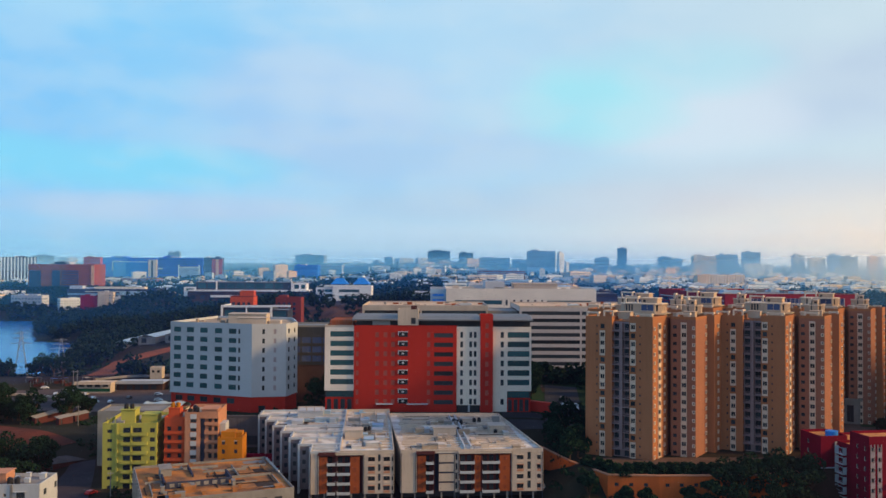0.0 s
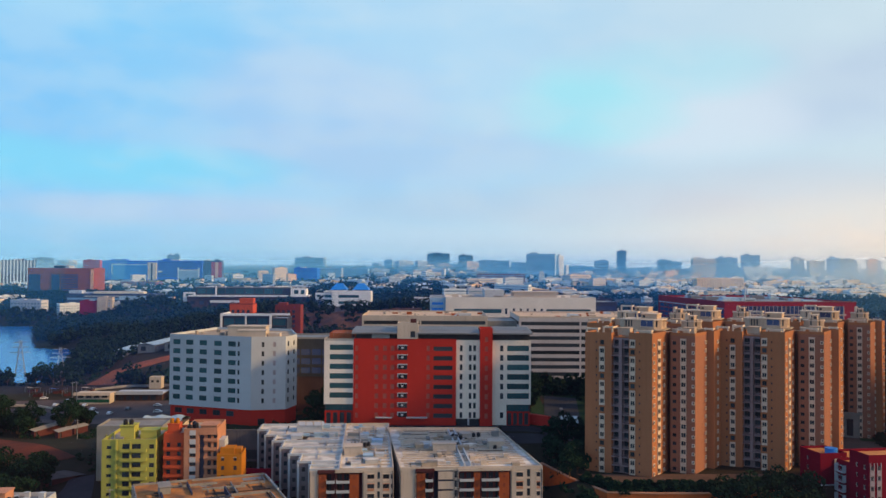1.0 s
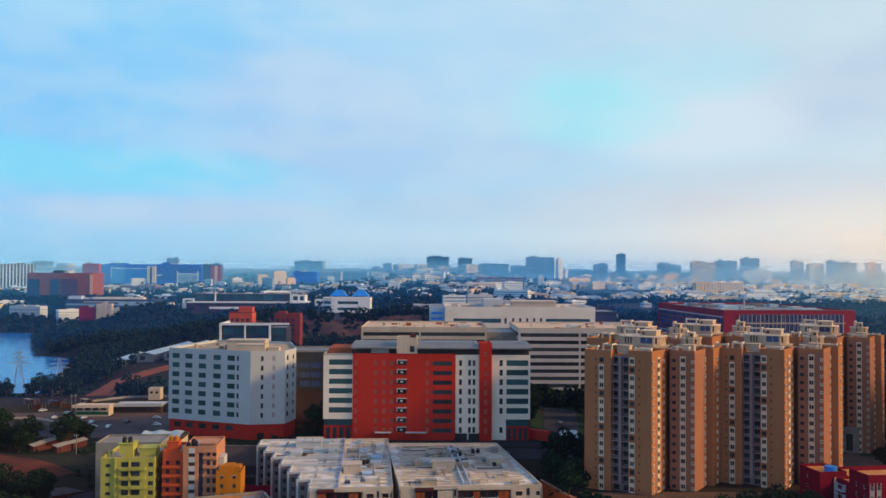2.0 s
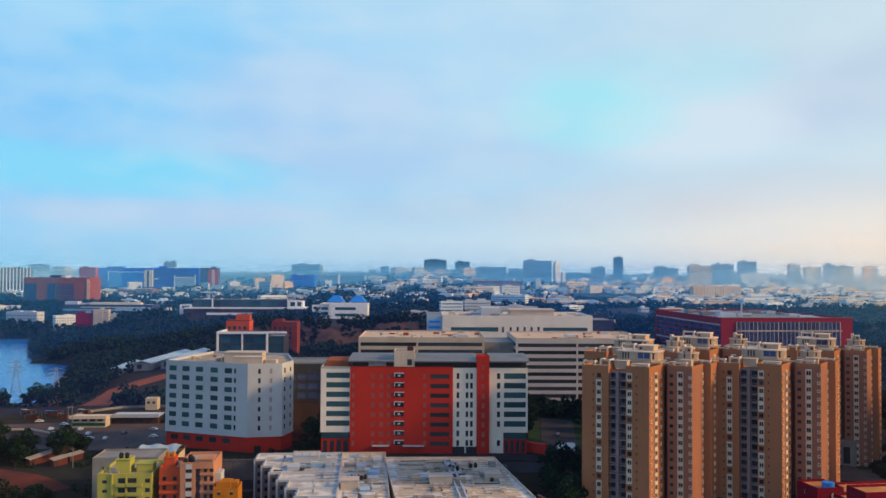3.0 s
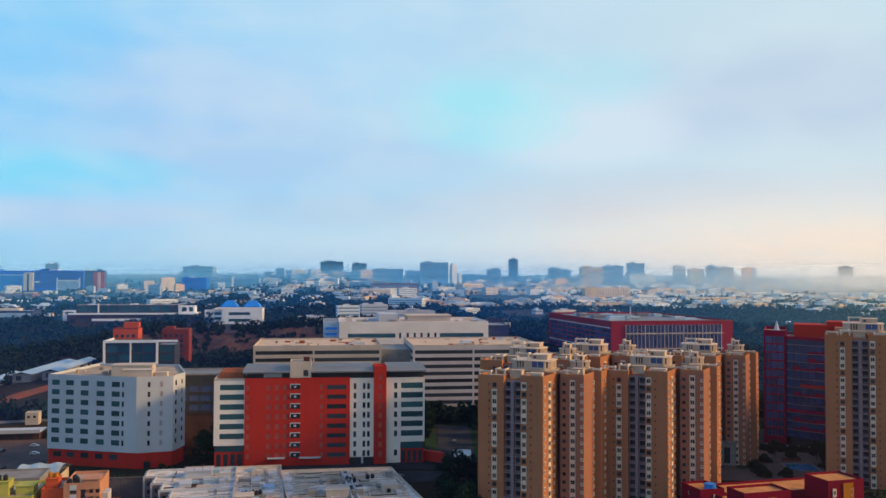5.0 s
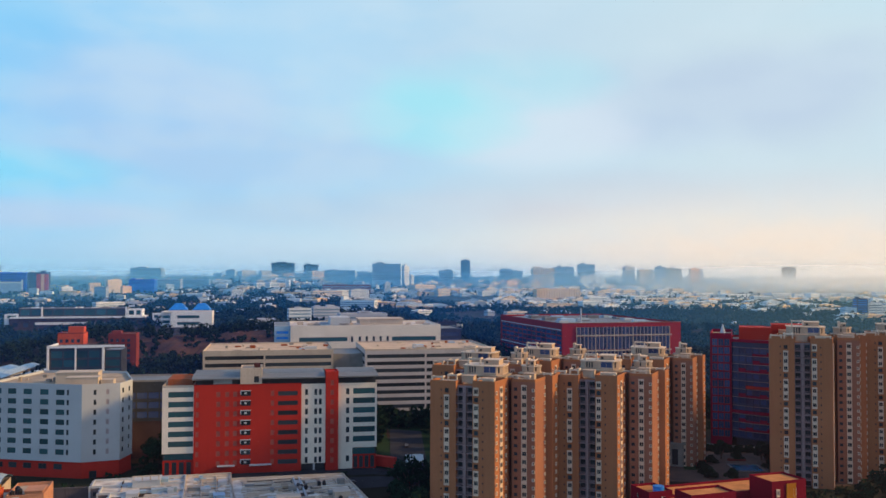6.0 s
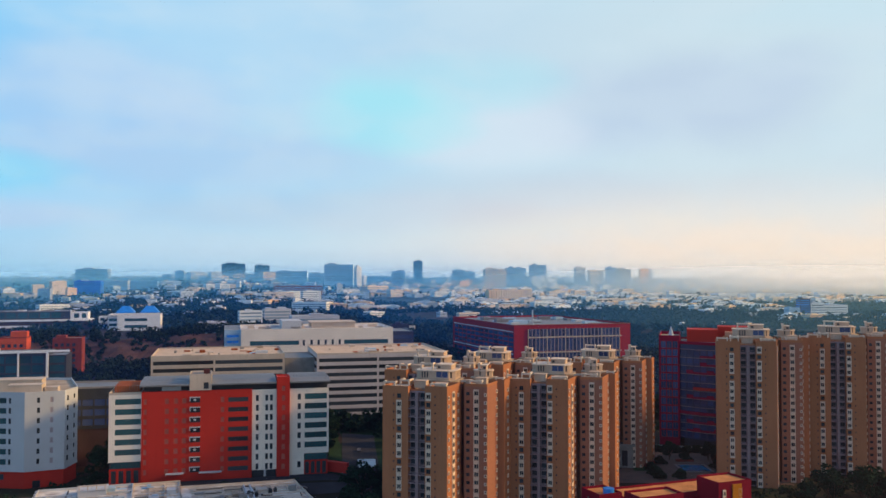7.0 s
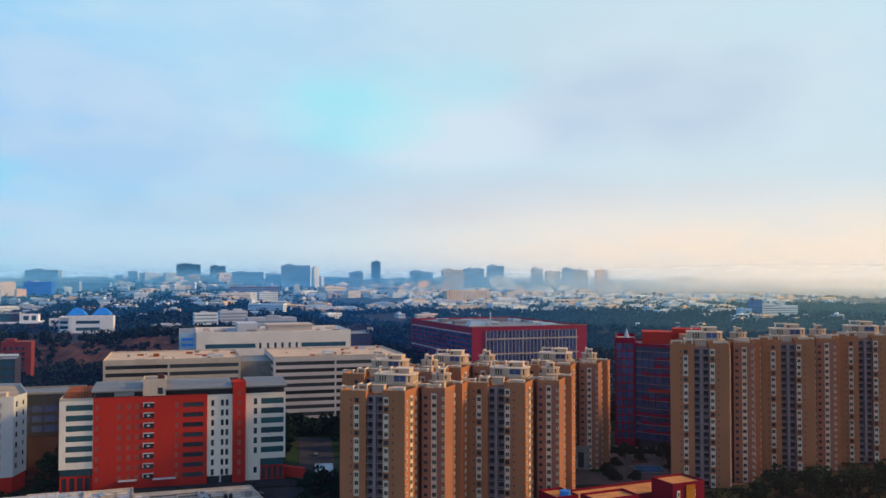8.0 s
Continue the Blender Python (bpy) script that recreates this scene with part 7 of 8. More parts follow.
far_building("campus_office", "white low-rise flats among trees", 645, 708, 2700, None, 28.4, WHITE_W, 4.4, 2.0, 5, deep=22, turn=26, look_of="cells")
far_building("campus_office", "cream low-rise flats among trees", 749, 833, 2800, None, 26.6, CREAM_W, 4.4, 2.0, 5, deep=16, turn=18, look_of="cells")
far_building("campus_office", "white low-rise flats among trees", 1055, 1138, 2750, None, 26.7, CREAM_W, 4.4, 2.0, 5, deep=16, turn=18, look_of="cells")
far_building("campus_office", "cream low-rise flats among trees", 864, 926, 2150, None, 16.1, CREAM_W, 4.4, 2.0, 5, deep=16, turn=18, look_of="cells")
far_building("campus_office", "white low-rise flats among trees", 1246, 1303, 2900, None, 25.9, WHITE_W, 4.4, 2.0, 5, deep=16, turn=18, look_of="cells")
far_building("campus_office", "white low-rise flats among trees", 1287, 1417, 2800, None, 24.5, GREY_W, 4.4, 2.0, 5, deep=45, turn=20, look_of="cells")
far_building("campus_office", "white low-rise flats among trees", 1337, 1409, 2600, None, 22.0, WHITE_W, 4.4, 2.0, 5, deep=16, turn=22, look_of="cells")
far_building("campus_office", "white flats above the trees", 1689, 1787, 2500, None, 23.1, WHITE_W, 4.4, 2.0, 5, deep=34, turn=14, look_of="columns")
far_building("campus_office", "white low-rise flats among trees", 1601, 1698, 2600, None, 20.9, WHITE_W, 4.4, 2.0, 5, deep=34, turn=20, look_of="cells")
far_building("campus_office", "white low-rise flats among trees", 1386, 1496, 2500, None, 20.3, WHITE_W, 4.4, 2.0, 5, deep=38, turn=20, look_of="cells")
far_building("campus_office", "low white roofs among trees", 962, 1034, 1700, None, 0.5, WHITE_W, 5, 2.0, 0, deep=25, turn=6, look_of="bands")
far_building("campus_office", "low white roofs among trees", 1266, 1363, 1950, None, 9.1, WHITE_W, 5, 2.0, 0, deep=34, turn=6, look_of="bands")
# white campus behind the long hall
far_building("campus_office", "low white campus block with a flat roof", 14, 41, 1050, None, 43.0, WHITE_W, 4, 1.8, 0, deep=14, turn=8, look_of="bands")
far_building("campus_office", "low white campus block with roof plant", 47, 82, 1150, None, 40.9, GREY_W, 4, 1.8, 0, deep=17, turn=8, look_of="bands")
far_building("campus_office", "long low hall with a grey-green roof", 73, 129, 1020, None, 37.9, GREY_W, 4, 1.8, 0, deep=28, turn=4, look_of="bands")
far_building("campus_office", "low white campus block in the trees", -30, 2, 980, None, 33.7, GREY_W, 4, 1.8, 0, deep=16, turn=10, look_of="bands")
far_building("campus_office", "dark glazed building beside the long hall", 138, 154, 740, None, 43.5, NAVY, 4, 1.8, 0, deep=8, turn=0, look_of="bands")
# glass offices to the east
far_building("navy_glass_tower", "navy glass office tower", 1032, 1052, 1400, None, 40.9, NAVY, 4, 1.7, 0, glass=BLUE_GLASS, deep=16, turn=-8, look_of="bands")
far_building("pale_glass_office", "pale blue glass office", 1008, 1030, 1400, None, 24.6, PALE_BLUE, 4, 1.7, 0, deep=18, turn=-6, look_of="bands")
far_building("white_banded_office", "white office with glass ribbons", 1055, 1084, 1400, None, 33.6, WHITE_W, 4.4, 1.8, 0, deep=23, turn=0, look_of="bands")
far_building("white_banded_office", "stepped white office with glass ribbons", 1098, 1151, 1420, None, 28.1, WHITE_W, 4.4, 1.8, 0, deep=31, turn=0, look_of="bands")
far_building("white_slab", "long pale blue residential slab with white piers", 1018, 1183, 1650, None, 10.5, PALE_BLUE, 4, 1.8, 6, deep=33, turn=4, look_of="columns")
# cream sunlit block with tall windows, and flats
far_building("cream_block", "cream sunlit block with rows of tall windows", 719, 872, 2350, None, 40.8, BUFF_W, 5.5, 2.0, 8, deep=16, turn=18, look_of="columns")
far_building("cream_block", "orange-cream lower range with balconies", 654, 830, 2250, None, 17.1, PEACH_W, 4.5, 2.0, 6, deep=16, turn=18, look_of="cells")
far_building("cream_flats", "cream flats with brown stair bays", 945, 1090, 2150, None, 19.3, CREAM_W, 4, 1.8, 6, deep=16, turn=18, look_of="columns")
# offices by the lake
far_building("columned_tower", "cream tower with tall white columns", -1242, -1151, 2500, None, 81.3, SHADE_BLUE, 4, 1.8, 0, deep=45, turn=20, look_of="columns")
far_building("terracotta_office", "terracotta office slab with dark glazed bays", -814, -682, 1750, None, 62.5, TERRACOTTA, 3.8, 1.2, 0, glass=TERRACOTTA, deep=60, turn=0, look_of="bands", extras=TERRACOTTA_BAYS)
far_building("blue_glass_block", "deep blue glass office block", -1148, -952, 3000, None, 84.2, DEEP_BLUE, 6, 2.4, 0, glass=BLUE_GLASS, deep=78, turn=0, look_of="bands", extras=BLUE_EAST)
far_building("blue_glass_block", "dark blue office block with a red end", -955, -799, 3010, None, 85.2, DEEP_BLUE, 6, 2.4, 0, glass=NAVY_GLASS, deep=62, turn=0, look_of="bands", extras=BLUE_WEST)
far_building("red_end_block", "red stair block of the glass offices", -1166, -1111, 2900, None, 84.9, RED, 6, 2.0, 8, deep=22, turn=0, look_of="bands")
far_building("red_end_block", "navy block with a bright red end", -766, -704, 2900, None, 85.0, NAVY, 6, 2.0, 8, deep=25, turn=0, look_of="bands", extras=RED_END)
far_building("roof_tower", "small grey tower behind the glass offices", -1039, -993, 3400, None, 109.6, SLATE_W, 6, 2.0, 8, deep=19, turn=0, look_of="bands")
far_building("red_brick_range", "low brick-red range below the glass offices", -956, -796, 2500, None, 21.2, BRICK, 5, 1.8, 6, deep=64, turn=0, look_of="cells")
# a white office; grey walls carry the shade on its front
far_building("lakeside_office", "white lakeside office with regular windows, its shade painted grey", -591, -545, 1220, 4, 20.0, GREY_W, 4.4, 2.0, 5, deep=18, turn=-8, look_of="cells")
far_building("low_red_hall", "low maroon hall beside pale flats", -466, -443, 1150, 4, 22.3, DARK_RED, 40, 1.2, 4, deep=9, turn=0, look_of="bands")
far_building("pale_flats", "pale flats with a blank wall and open balconies", -443, -423, 1150, 4, 26.8, OFFWHITE, 3.4, 1.7, 4.5, deep=8, turn=0, look_of="bands", extras=FLAT_WALL)
far_building("pale_flats", "lower pale flats with open balconies", -425, -412, 1155, 4, 20.8, GREY_W, 3.4, 1.7, 4.5, deep=5, turn=0, look_of="bands")
far_building("long_office", "long dark office with a cream sunshade and pale blue roof", -568, -430, 1350, 6, 25.2, SHADE_BLUE, 8, 3.0, 0, deep=41, turn=0, look_of="bands", extras=LONG_SHADES)


def prototype(k, rnd):
    w, d, h = rnd.uniform(22, 64), rnd.uniform(12, 24), rnd.choice((7, 8, 10, 10, 12, 14, 18))
    mat = rnd.choice((WHITE_W, WHITE_W, CREAM_W, GREY_W, BUFF_W, WHITE_W))
    word = {WHITE_W: "white", CREAM_W: "cream", GREY_W: "grey", BUFF_W: "buff"}[mat]
    r = root("town_building", f"{word} flat-roofed town building with rows of windows", "building", (0, 0, -500), 0, "town buildings")
    pts = rect(-w / 2, w / 2, -d / 2, d / 2)
    storeys(r, pts, -6, h, mat, {})
    flat_roof(r, pts, h, ROOF_WHITE, mat, 1.0)
    bm = bmesh.new()
    cell = rnd.choice((0, 3.4, 4.5))
    for z in np.arange(1.4, h - 2.0, 3.3):
        for a, b in [(x, x + cell * 0.6) for x in np.arange(-w / 2 + 1.2, w / 2 - 2.5, cell)] if cell else [(-w / 2 + 1, w / 2 - 1)]:
            box(bm, a, b, -d / 2 - 0.15, -d / 2 + 0.1, z, z + 1.5)
        box(bm, w / 2 - 0.1, w / 2 + 0.15, -d / 2 + 1, d / 2 - 1, z, z + 1.5)
        box(bm, -w / 2 - 0.15, -w / 2 + 0.1, -d / 2 + 1, d / 2 - 1, z, z + 1.5)
    tagged(part("window", bm, GLASS_FAR, r), kind="stuff")
    a = rnd.uniform(0.15, 0.5)
    part("roof_house", boxes((-w * a, -w * a + 8, -3, 4, h, h + 2.2), (w * 0.2, w * 0.2 + 5, 0, 4, h, h + 1.6)), mat, r)
    return r, w, d


def town():
    rnd = random.Random(5)
    protos = [prototype(k, rnd) for k in range(16)]
    bpy.context.view_layer.update()
    taken = []
    for ob in scene.objects:
        if ob.parent is None and ob.type == "EMPTY" and ob.location.z > -400:
            pts = [c.matrix_world @ Vector(v) for c in ob.children for v in c.bound_box]
            if pts:
                taken.append((min(p.x for p in pts) - 6, max(p.x for p in pts) + 6, min(p.y for p in pts) - 6, max(p.y for p in pts) + 6))
    count = 0
    used = set()
    for k in range(6000):
        if count >= 128:
            break
        y = 1180 + 3100 * rnd.random() ** 1.15
        x = rnd.uniform(-0.62 * y, 1.02 * y)
        if shore(x, y) < 40 or noise.noise((x / 420, y / 420, 9.0)) < (0.3 if y < 1700 else -0.15):
            continue
        if y < 1150 and -380 < x < 120:
            continue
        i = rnd.randrange(16)
        r, w, d = protos[i]
        if any(x + w * 0.6 > a and x - w * 0.6 < b and y + d > c and y - d < e for a, b, c, e in taken):
            continue
        taken.append((x - w * 0.65, x + w * 0.65, y - d * 0.9, y + d * 0.9))
        m = pose(x, y, land(x, y), 0, 0, rnd.choice((-24, -14, -10, 4, 10, 36) if x < 0.24 * y else (6, 12, 18, 22, 26)))
        if i in used:
            copy_thing(r, m)
        else:
            used.add(i)
            r.matrix_basis = m
        count += 1
    return taken


TAKEN = town()


def town_beyond():
    """The uncounted low roofs of the far town, joined: walls, window bands and roof sheds."""
    rnd = random.Random(15)
    verts, faces, slots = [], [], []

    def add(x, y, z, w, d, h, slot, turn):
        c, s = math.cos(turn), math.sin(turn)
        k = len(verts)
        for zz in (z, z + h):
            for a, b in ((-w, -d), (w, -d), (w, d), (-w, d)):
                verts.append((x + a * c - b * s, y + a * s + b * c, zz))
        for f in ((4, 5, 6, 7), (0, 1, 5, 4), (1, 2, 6, 5), (2, 3, 7, 6), (3, 0, 4, 7)):
            faces.append([k + i for i in f])
            slots.append(slot)

    made = 0
    while made < 1850:
        east = made >= 1150
        y = 1750 + 1900 * rnd.random() if east else 1180 + 3400 * rnd.random() ** 1.1
        x = rnd.uniform(0.14 * y, 0.80 * y) if east else rnd.uniform(-0.64 * y, 1.05 * y)
        if shore(x, y) < 40 or noise.noise((x / 300, y / 300, 11.0)) < (0.12 if y < 1700 else -0.1) or (y < 1400 and -380 < x < -60):
            continue
        if any(a < x < b and c < y < e for a, b, c, e in TAKEN):
            continue
        w, d, h = rnd.uniform(6, 26), rnd.uniform(5, 10), rnd.choice((5, 6, 7, 8, 9, 11, 13))
        if east:
            w, h = rnd.uniform(9, 28), rnd.choice((7, 9, 11, 13, 16))
        if y > 2600 and rnd.random() < 0.07:
            h = rnd.uniform(18, 32)
        turn, slot = radians(rnd.choice((-24, -12, -6, 8, 38) if x < 0.24 * y else (8, 14, 18, 24))), rnd.choice((0, 0, 0, 1, 1, 2, 3))
        z = land(x, y)
        add(x, y, z - 2, w, d, h + 2, slot, turn)
        for k in range(int(h / 3.2)):
            add(x, y, z + 1.2 + 3.2 * k, w + 0.12, d + 0.12, 0.9 if east else 1.4, 4, turn) if rnd.random() < 0.75 else None
            add(x, y, z + 2.9 + 3.2 * k, w + 0.25, d + 0.25, 0.25, slot, turn)
        add(x + rnd.uniform(-2, 2), y, z + h, w * 0.35, d * 0.4, rnd.uniform(1.5, 3.2), rnd.choice((0, 1, 5, slot)), turn)
        made += 1
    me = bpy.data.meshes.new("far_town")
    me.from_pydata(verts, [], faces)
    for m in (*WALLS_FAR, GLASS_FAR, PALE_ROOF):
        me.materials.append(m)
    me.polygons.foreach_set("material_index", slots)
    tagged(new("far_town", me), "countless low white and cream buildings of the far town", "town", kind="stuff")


town_beyond()

# ---- trees ----


def leaf_cloud(rng, centres, radii, count, size):
    """Small leaf clumps scattered through a set of rounded masses, denser towards their skins."""
    which = rng.integers(0, len(centres), count)
    way = rng.normal(size=(count, 3))
    way /= np.linalg.norm(way, axis=1)[:, None]
    reach = rng.uniform(0.55, 1.05, count) ** 0.6
    at = centres[which] + way * (radii[which] * reach[:, None])
    u = rng.normal(size=(count, 3))
    u /= np.linalg.norm(u, axis=1)[:, None]
    v = np.cross(u, rng.normal(size=(count, 3)))
    v /= np.linalg.norm(v, axis=1)[:, None]
    s = (size * rng.uniform(0.6, 1.3, count))[:, None]
    return np.stack([at - u * s - v * s * 0.6, at + u * s - v * s * 0.5, at + u * s * 0.8 + v * s * 0.7, at - u * s * 0.7 + v * s * 0.6], 1).reshape(-1, 3)


def quads(name, verts, mat):
    n = len(verts) // 4
    me = bpy.data.meshes.new(name)
    me.vertices.add(n * 4)
    me.vertices.foreach_set("co", verts.astype(np.float32).ravel())
    me.loops.add(n * 4)
    me.loops.foreach_set("vertex_index", np.arange(n * 4, dtype=np.int32))
    me.polygons.add(n)
    me.polygons.foreach_set("loop_start", np.arange(0, n * 4, 4, dtype=np.int32))
    me.update(calc_edges=True)
    me.materials.append(mat)
    return me


def tree_kind(seed, tall, spread, label):
    rng = np.random.default_rng(seed)
    rnd = random.Random(seed)
    r = root("tree", label, "tree", (0, 0, -600), 0, "trees among the buildings")
    bm = bmesh.new()

    def limb(a, b, ra, rb):
        a, b = Vector(a), Vector(b)
        m = Matrix.Translation((a + b) / 2) @ (b - a).to_track_quat("Z", "Y").to_matrix().to_4x4()
        bmesh.ops.create_cone(bm, cap_ends=True, segments=7, radius1=ra, radius2=rb, depth=(b - a).length, matrix=m)

    fork = tall * 0.2
    limb((0, 0, -0.5), (0.2, 0.1, fork), 0.34, 0.22)
    centres, radii = [], []
    for k in range(7):
        a = 2 * math.pi * k / 7 + rnd.uniform(-0.4, 0.4)
        reach = spread * rnd.uniform(0.35, 0.75)
        tip = (reach * math.cos(a), reach * math.sin(a), tall * rnd.uniform(0.3, 0.82))
        limb((0.2, 0.1, fork * rnd.uniform(0.8, 1.0)), tip, 0.16, 0.05)
        centres.append(tip)
        q = spread * rnd.uniform(0.32, 0.5)
        radii.append((q, q, q * 0.75))
    centres.append((0, 0, tall * 0.85))
    radii.append((spread * 0.45, spread * 0.45, tall * 0.17))
    part("trunk", bm, BARK, r)
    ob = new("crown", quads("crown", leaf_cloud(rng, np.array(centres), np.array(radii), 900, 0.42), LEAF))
    ob.parent = r
    return r


TREES = [tree_kind(1, 9, 4.2, "broad dark green tree with an uneven crown"), tree_kind(2, 12, 4.6, "tall dark green tree with a loose crown"), tree_kind(3, 6.5, 3.2, "small bushy dark green tree"), tree_kind(4, 15, 6.0, "large spreading dark tree")]
PLACED = set()


def plant(i, x, y, z=None, turn=0.0):
    m = pose(x, y, (land(x, y) if z is None else z) - 0.2, 0, 0, turn)
    if i in PLACED:
        return copy_thing(TREES[i], m)
    PLACED.add(i)
    TREES[i].matrix_basis = m


def free(x, y, d=3.0):
    return all(not (a - d < x < b + d and c - d < y < e + d) for a, b, c, e in BLOCKED)


def blocked():
    bpy.context.view_layer.update()
    out = []
    for ob in scene.objects:
        if ob.parent is None and ob.type == "EMPTY" and ob.location.z > -400 and ob.name.split(".")[0] not in ("town_building", "tree", "retaining_wall", "boundary_wall"):
            pts = [c.matrix_world @ Vector(v) for c in ob.children if c.type == "MESH" for v in c.bound_box]
            out.append((min(p.x for p in pts), max(p.x for p in pts), min(p.y for p in pts), max(p.y for p in pts)))
        elif ob.type == "MESH" and ob.parent is None and ob.name.split(".")[0] in ("road", "yard", "pavement", "soil_track", "field", "lane"):
            pts = [ob.matrix_world @ Vector(v) for v in ob.bound_box]
            out.append((min(p.x for p in pts), max(p.x for p in pts), min(p.y for p in pts), max(p.y for p in pts)))
    return out


BLOCKED = blocked() + [(-215, -140, 440, 545), (-330, -200, 462, 545), (-262, -240, 550, 575), (-165, -62, 915, 1100), (-200, -138, 327, 372)]
rnd = random.Random(77)
# big trees below the terrace and by the maroon building
for i, x, y in ((3, 98, 268), (3, 108, 271), (3, 117, 270), (1, 112, 262), (3, 121, 277), (1, 104, 262), (3, 102, 277), (3, 112, 280), (3, 91, 271), (1, 96, 278), (0, 92, 262), (0, 86, 266), (3, -233, 536), (3, -229, 540), (3, -252, 562), (0, -246, 558), (1, -257, 566), (2, 60, 268), (2, 66, 266), (0, 50, 276), (2, 80, 268)):
    plant(i, x, y, land(x, y), rnd.uniform(0, 360))
for k in range(16):
    plant(rnd.choice((0, 1, 3)), 212 + 4.6 * k + rnd.uniform(-1, 1), 288 + rnd.uniform(-7, 7) - 0.1 * k, 0.0, rnd.uniform(0, 360))
for i, x, y in ((0, 46, 412), (2, 48, 424), (0, 51, 436), (3, 53, 452), (1, 55, 466), (2, 50, 444), (1, 80, 446), (0, 84, 436)):
    plant(i, x, y, None, rnd.uniform(0, 360))
# hedge along the court road and shrubs round the pool
for k in range(15):
    plant(2, 198 + 2.3 * k + rnd.uniform(-0.6, 0.6), 399 - 0.86 * k + rnd.uniform(-1.5, 1.5), -3.2, rnd.uniform(0, 360))
for i, x, y in ((2, 216, 350), (2, 218, 356), (0, 220, 362), (2, 214, 345), (2, 196, 369), (2, 186, 358), (2, 184, 350), (0, 205, 376), (2, 212, 373), (2, 192, 342), (0, 222, 370), (2, 182, 342)):
    plant(i, x, y, -2.6 if i == 2 else None, rnd.uniform(0, 360))
# hedge and shrubs along the terrace
for k in range(26):
    x = 52 + 2.7 * k
    plant(2, x + rnd.uniform(-0.6, 0.6), 279.5 + (0.35 * (x - 96) if x > 96 else 0) + (max(0, 60 - x) * 1.2) + rnd.uniform(-0.4, 1.0), -3.4, rnd.uniform(0, 360))
# belts of trees: outlines x0, x1, y0, y1, number
for x0, x1, y0, y1, count in ((44, 62, 296, 348, 14), (50, 60, 380, 480, 6), (66, 122, 415, 492, 26), (-225, -168, 364, 404, 20), (-205, -134, 300, 323, 34), (-240, -205, 420, 445, 14), (-305, -248, 536, 558, 16), (-228, -152, 376, 414, 38), (-178, -138, 306, 324, 14), (-190, -138, 304, 324, 14), (-110, -62, 425, 480, 10), (-56, -40, 366, 470, 10), (130, 178, 405, 470, 18), (230, 330, 420, 520, 26), (172, 196, 388, 404, 8), (168, 186, 338, 346, 6), (204, 236, 330, 338, 8)):
    done = 0
    for _ in range(count * 6):
        x, y = rnd.uniform(x0, x1), rnd.uniform(y0, y1)
        if done < count and free(x, y, 2.0) and shore(x, y) > 3:
            plant(rnd.choice((0, 0, 1, 2, 3)), x, y, None, rnd.uniform(0, 360))
            done += 1


def woodland(name, label, y0, y1, tries, clumps, size, rough, seed, mask):
    rng = np.random.default_rng(seed)
    out = []
    made = 0
    for _ in range(tries):
        y = y0 + (y1 - y0) * rng.random() ** 1.2
        x = rng.uniform(-0.64 * y - 60, 1.03 * y + 60)
        if shore(x, y) < 2 or noise.noise((x / rough, y / rough, 2.0)) < (-0.55 if x < -120 and 590 < y < 1060 else mask) or not free(x, y, 2.0):
            continue
        z = land(x, y)
        h = rng.uniform(6, 13)
        if -175 < x < 35 and 775 < y < 895:
            if noise.noise((x / 30, y / 30, 4.0)) < -0.2:
                continue
            z, h = z + 3, h * 0.5
        n = 3
        c = np.array([[x + rng.uniform(-2, 2), y + rng.uniform(-2, 2), z + h * f] for f in (0.3, 0.55, 0.78)])
        q = h * rng.uniform(0.3, 0.45)
        out.append(leaf_cloud(rng, c, np.array([[q, q, q * 0.7], [q * 1.05, q * 1.05, q * 0.7], [q * 0.7, q * 0.7, q * 0.6]]), clumps, size))
        made += 1
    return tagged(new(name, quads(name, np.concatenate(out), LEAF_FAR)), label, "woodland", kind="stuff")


woodland("woodland", "dense dark green woodland between the offices and the lake", 480, 1000, 11000, 48, 1.15, 150, 1, -0.5)
woodland("far_woodland", "dark tree belts between distant buildings", 1000, 2100, 14000, 22, 2.1, 240, 2, -0.4)
woodland("farthest_woodland", "hazy tree cover of the far plain", 2100, 4700, 8000, 10, 3.0, 380, 3, -0.3)


def scrub():
    """Low bushes and rough growth on the open ground near the houses."""
    rng = np.random.default_rng(8)
    out = []
    for _ in range(9000):
        x, y = rng.uniform(-330, 330), rng.uniform(215, 600)
        if noise.noise((x / 45, y / 45, 5.0)) < -0.4 or not free(x, y, 0.5) or shore(x, y) < 3 or (x > 46 and 283 < y < 330 and x < 140):
            continue
        z, h = land(x, y), rng.uniform(0.8, 2.6)
        c = np.array([[x, y, z + h * 0.4], [x + rng.uniform(-1.5, 1.5), y + rng.uniform(-1.5, 1.5), z + h * 0.5]])
        out.append(leaf_cloud(rng, c, np.full((2, 3), h * 0.7), 22, 0.5))
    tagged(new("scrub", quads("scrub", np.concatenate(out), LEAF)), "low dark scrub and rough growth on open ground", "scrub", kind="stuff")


scrub()

# ---- morning haze ----


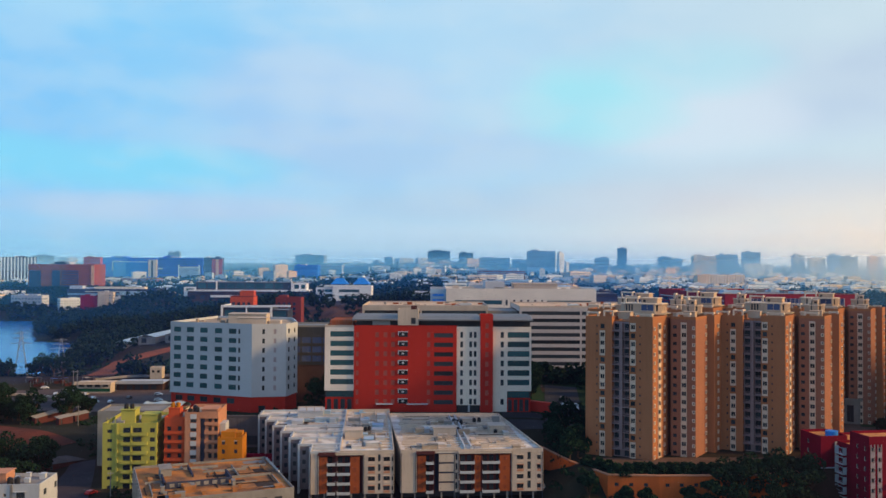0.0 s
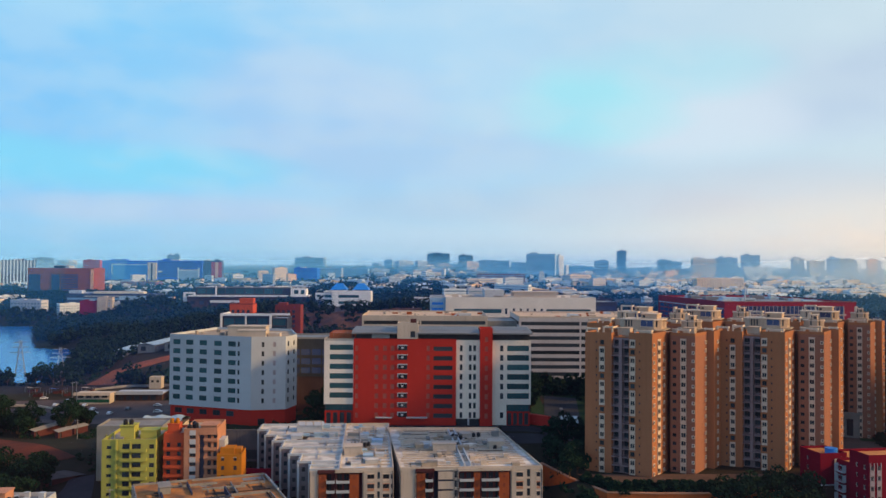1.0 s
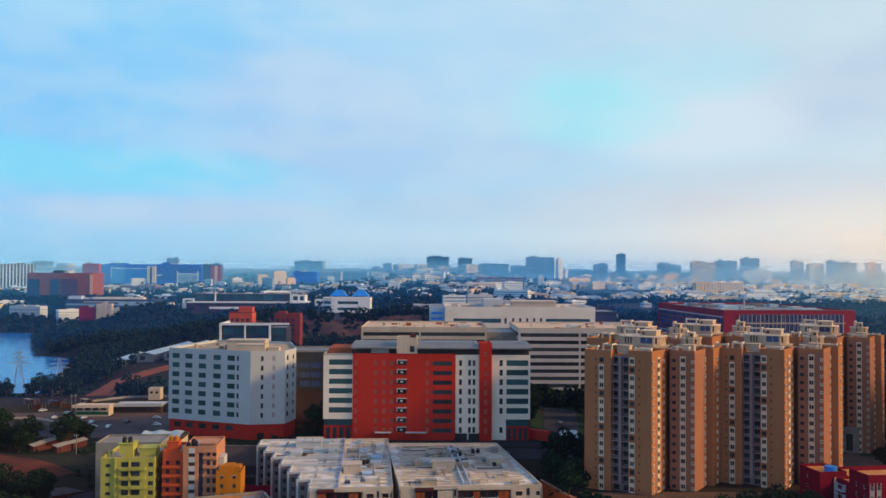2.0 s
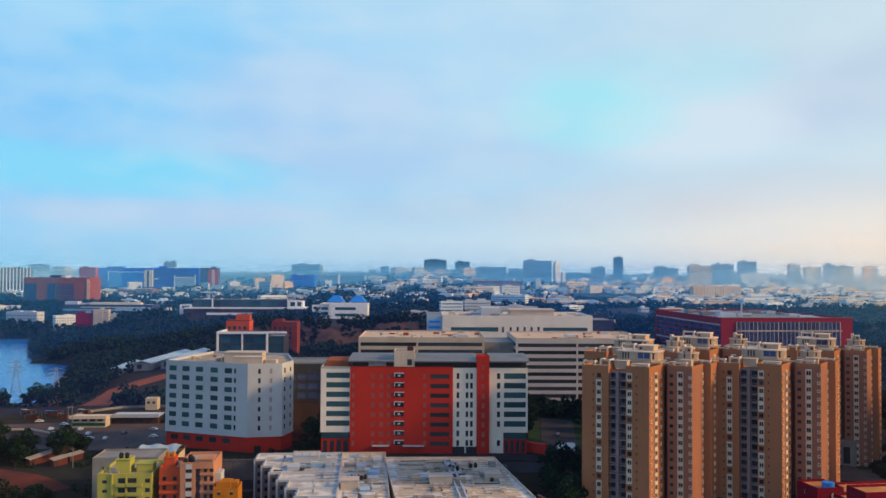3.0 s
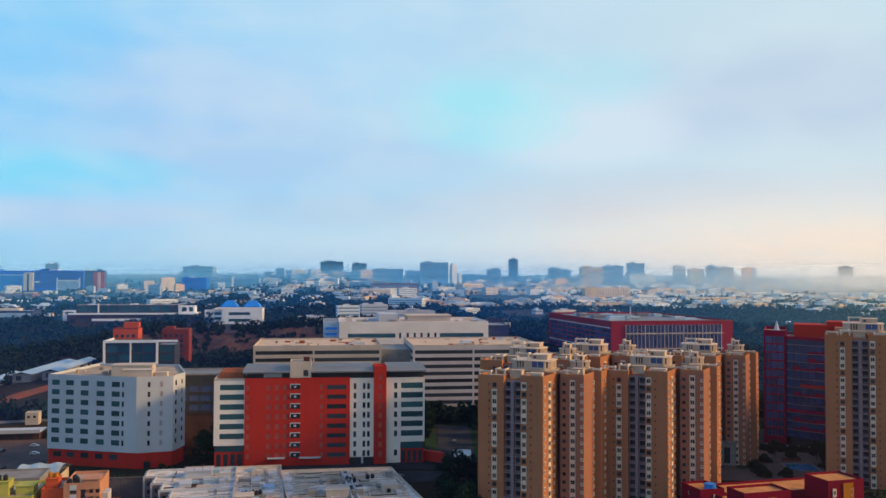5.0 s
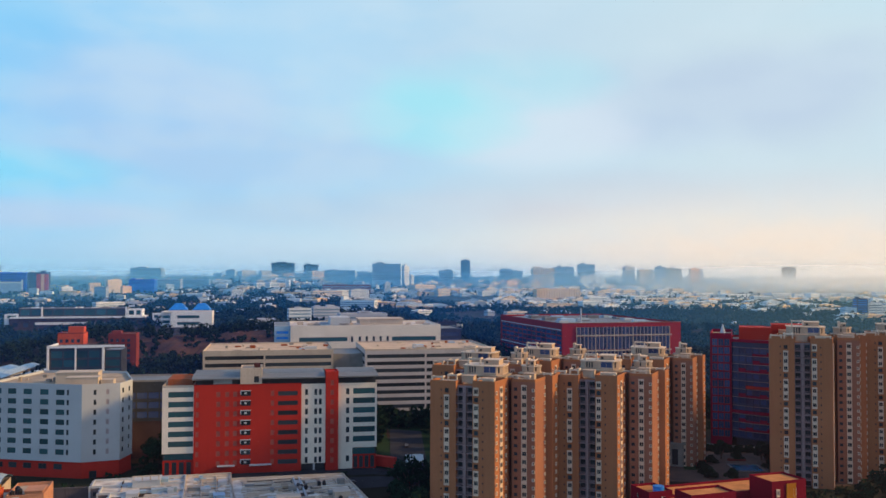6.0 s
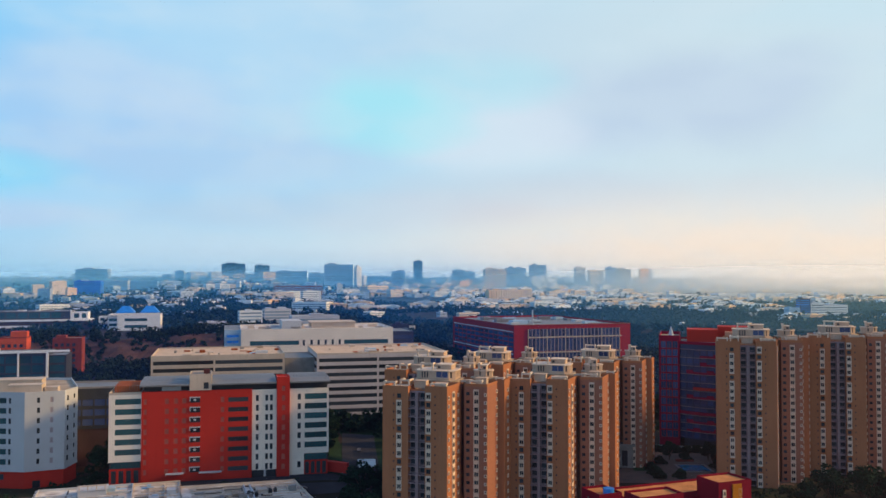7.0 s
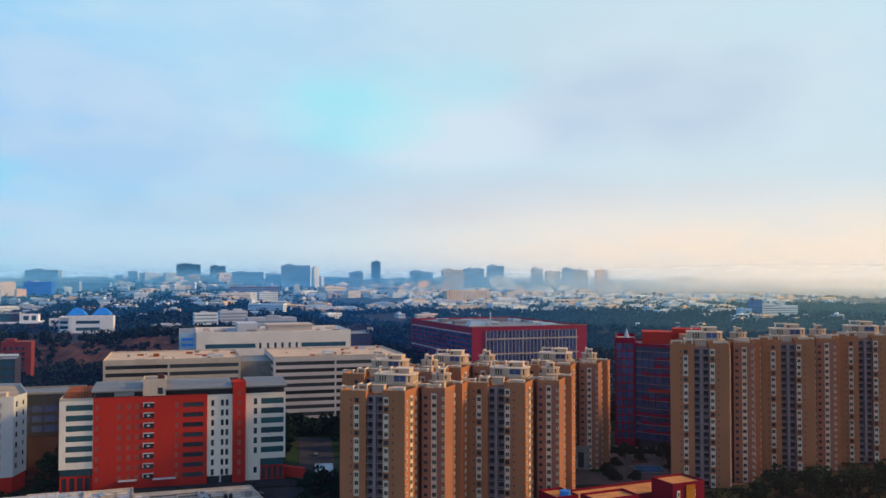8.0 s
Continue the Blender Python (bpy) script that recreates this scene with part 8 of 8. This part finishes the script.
def painted_haze_material(thick, color, east, gain, top):
    m = bpy.data.materials.new("painted_haze")
    m.use_nodes = True
    n, l = m.node_tree.nodes, m.node_tree.links
    n.remove(n["Principled BSDF"])
    out = n["Material Output"]
    geo = n.new("ShaderNodeNewGeometry")
    xyz = n.new("ShaderNodeSeparateXYZ")
    l.new(geo.outputs["Position"], xyz.inputs[0])
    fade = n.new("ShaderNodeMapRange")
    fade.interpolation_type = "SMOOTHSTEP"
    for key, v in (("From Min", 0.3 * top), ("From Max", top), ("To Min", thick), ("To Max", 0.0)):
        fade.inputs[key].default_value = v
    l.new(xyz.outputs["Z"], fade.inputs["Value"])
    # painted haze: the sheet gets denser and changes tint towards the east
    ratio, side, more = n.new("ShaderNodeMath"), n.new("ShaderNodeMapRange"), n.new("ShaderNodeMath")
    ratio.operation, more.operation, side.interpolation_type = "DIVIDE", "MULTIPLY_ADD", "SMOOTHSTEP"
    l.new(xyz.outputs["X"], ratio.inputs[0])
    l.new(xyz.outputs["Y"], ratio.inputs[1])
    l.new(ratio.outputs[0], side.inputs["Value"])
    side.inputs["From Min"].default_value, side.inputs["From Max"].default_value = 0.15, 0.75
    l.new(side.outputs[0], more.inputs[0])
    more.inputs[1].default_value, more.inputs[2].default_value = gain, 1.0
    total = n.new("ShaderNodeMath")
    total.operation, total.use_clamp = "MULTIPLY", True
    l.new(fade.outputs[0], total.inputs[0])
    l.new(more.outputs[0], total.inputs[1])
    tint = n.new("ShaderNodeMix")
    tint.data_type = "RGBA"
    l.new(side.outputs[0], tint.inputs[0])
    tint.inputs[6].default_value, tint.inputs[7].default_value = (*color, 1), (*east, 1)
    # shading normals tilted upwards so the painted haze comes out brighter
    way = n.new("ShaderNodeVectorMath")
    way.operation = "NORMALIZE"
    l.new(geo.outputs["Position"], way.inputs[0])
    tip = n.new("ShaderNodeVectorMath")
    tip.operation = "MULTIPLY_ADD"
    l.new(way.outputs[0], tip.inputs[0])
    tip.inputs[1].default_value, tip.inputs[2].default_value = (-0.4, -0.4, 0.0), (0, 0, 1)
    unit = n.new("ShaderNodeVectorMath")
    unit.operation = "NORMALIZE"
    l.new(tip.outputs[0], unit.inputs[0])
    back = n.new("ShaderNodeVectorMath")
    back.operation = "MULTIPLY"
    back.inputs[1].default_value = (1, 1, -1)
    l.new(unit.outputs[0], back.inputs[0])
    near_side, far_side = n.new("ShaderNodeBsdfDiffuse"), n.new("ShaderNodeBsdfTranslucent")
    sheet_tone, clear, veil = n.new("ShaderNodeAddShader"), n.new("ShaderNodeBsdfTransparent"), n.new("ShaderNodeMixShader")
    for k, (s, v) in enumerate(((near_side, unit), (far_side, back))):
        l.new(tint.outputs[2], s.inputs["Color"])
        l.new(v.outputs[0], s.inputs["Normal"])
        l.new(s.outputs[0], sheet_tone.inputs[k])
    l.new(total.outputs[0], veil.inputs[0])
    l.new(clear.outputs[0], veil.inputs[1])
    l.new(sheet_tone.outputs[0], veil.inputs[2])
    l.new(veil.outputs[0], out.inputs[0])
    return m


def haze():
    """Thin upright veils, one behind another, that catch the daylight; haze is painted into their colours."""
    # added sheets: haze colour set by hand for each distance and bearing
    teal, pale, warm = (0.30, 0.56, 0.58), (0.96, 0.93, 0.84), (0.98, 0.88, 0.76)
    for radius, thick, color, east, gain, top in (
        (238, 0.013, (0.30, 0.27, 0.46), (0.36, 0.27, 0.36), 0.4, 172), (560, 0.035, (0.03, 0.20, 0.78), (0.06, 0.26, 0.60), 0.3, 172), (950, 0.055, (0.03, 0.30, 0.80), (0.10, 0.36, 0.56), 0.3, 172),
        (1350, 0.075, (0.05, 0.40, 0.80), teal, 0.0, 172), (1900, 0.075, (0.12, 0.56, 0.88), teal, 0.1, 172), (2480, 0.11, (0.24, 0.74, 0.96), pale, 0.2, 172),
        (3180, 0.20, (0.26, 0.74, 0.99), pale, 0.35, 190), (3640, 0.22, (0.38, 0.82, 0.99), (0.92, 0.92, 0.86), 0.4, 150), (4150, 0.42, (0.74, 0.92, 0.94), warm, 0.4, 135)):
        m = painted_haze_material(thick, color, east, gain, top)
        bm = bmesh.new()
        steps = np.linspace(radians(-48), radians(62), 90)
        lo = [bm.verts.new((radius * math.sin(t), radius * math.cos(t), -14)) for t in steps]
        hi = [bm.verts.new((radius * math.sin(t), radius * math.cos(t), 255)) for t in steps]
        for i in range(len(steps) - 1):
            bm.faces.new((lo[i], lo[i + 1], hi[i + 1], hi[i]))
        tagged(new("haze", mesh_of("haze", bm, m)), "thin translucent sheet with distance haze painted into its tint", "haze", kind="structure")


haze()
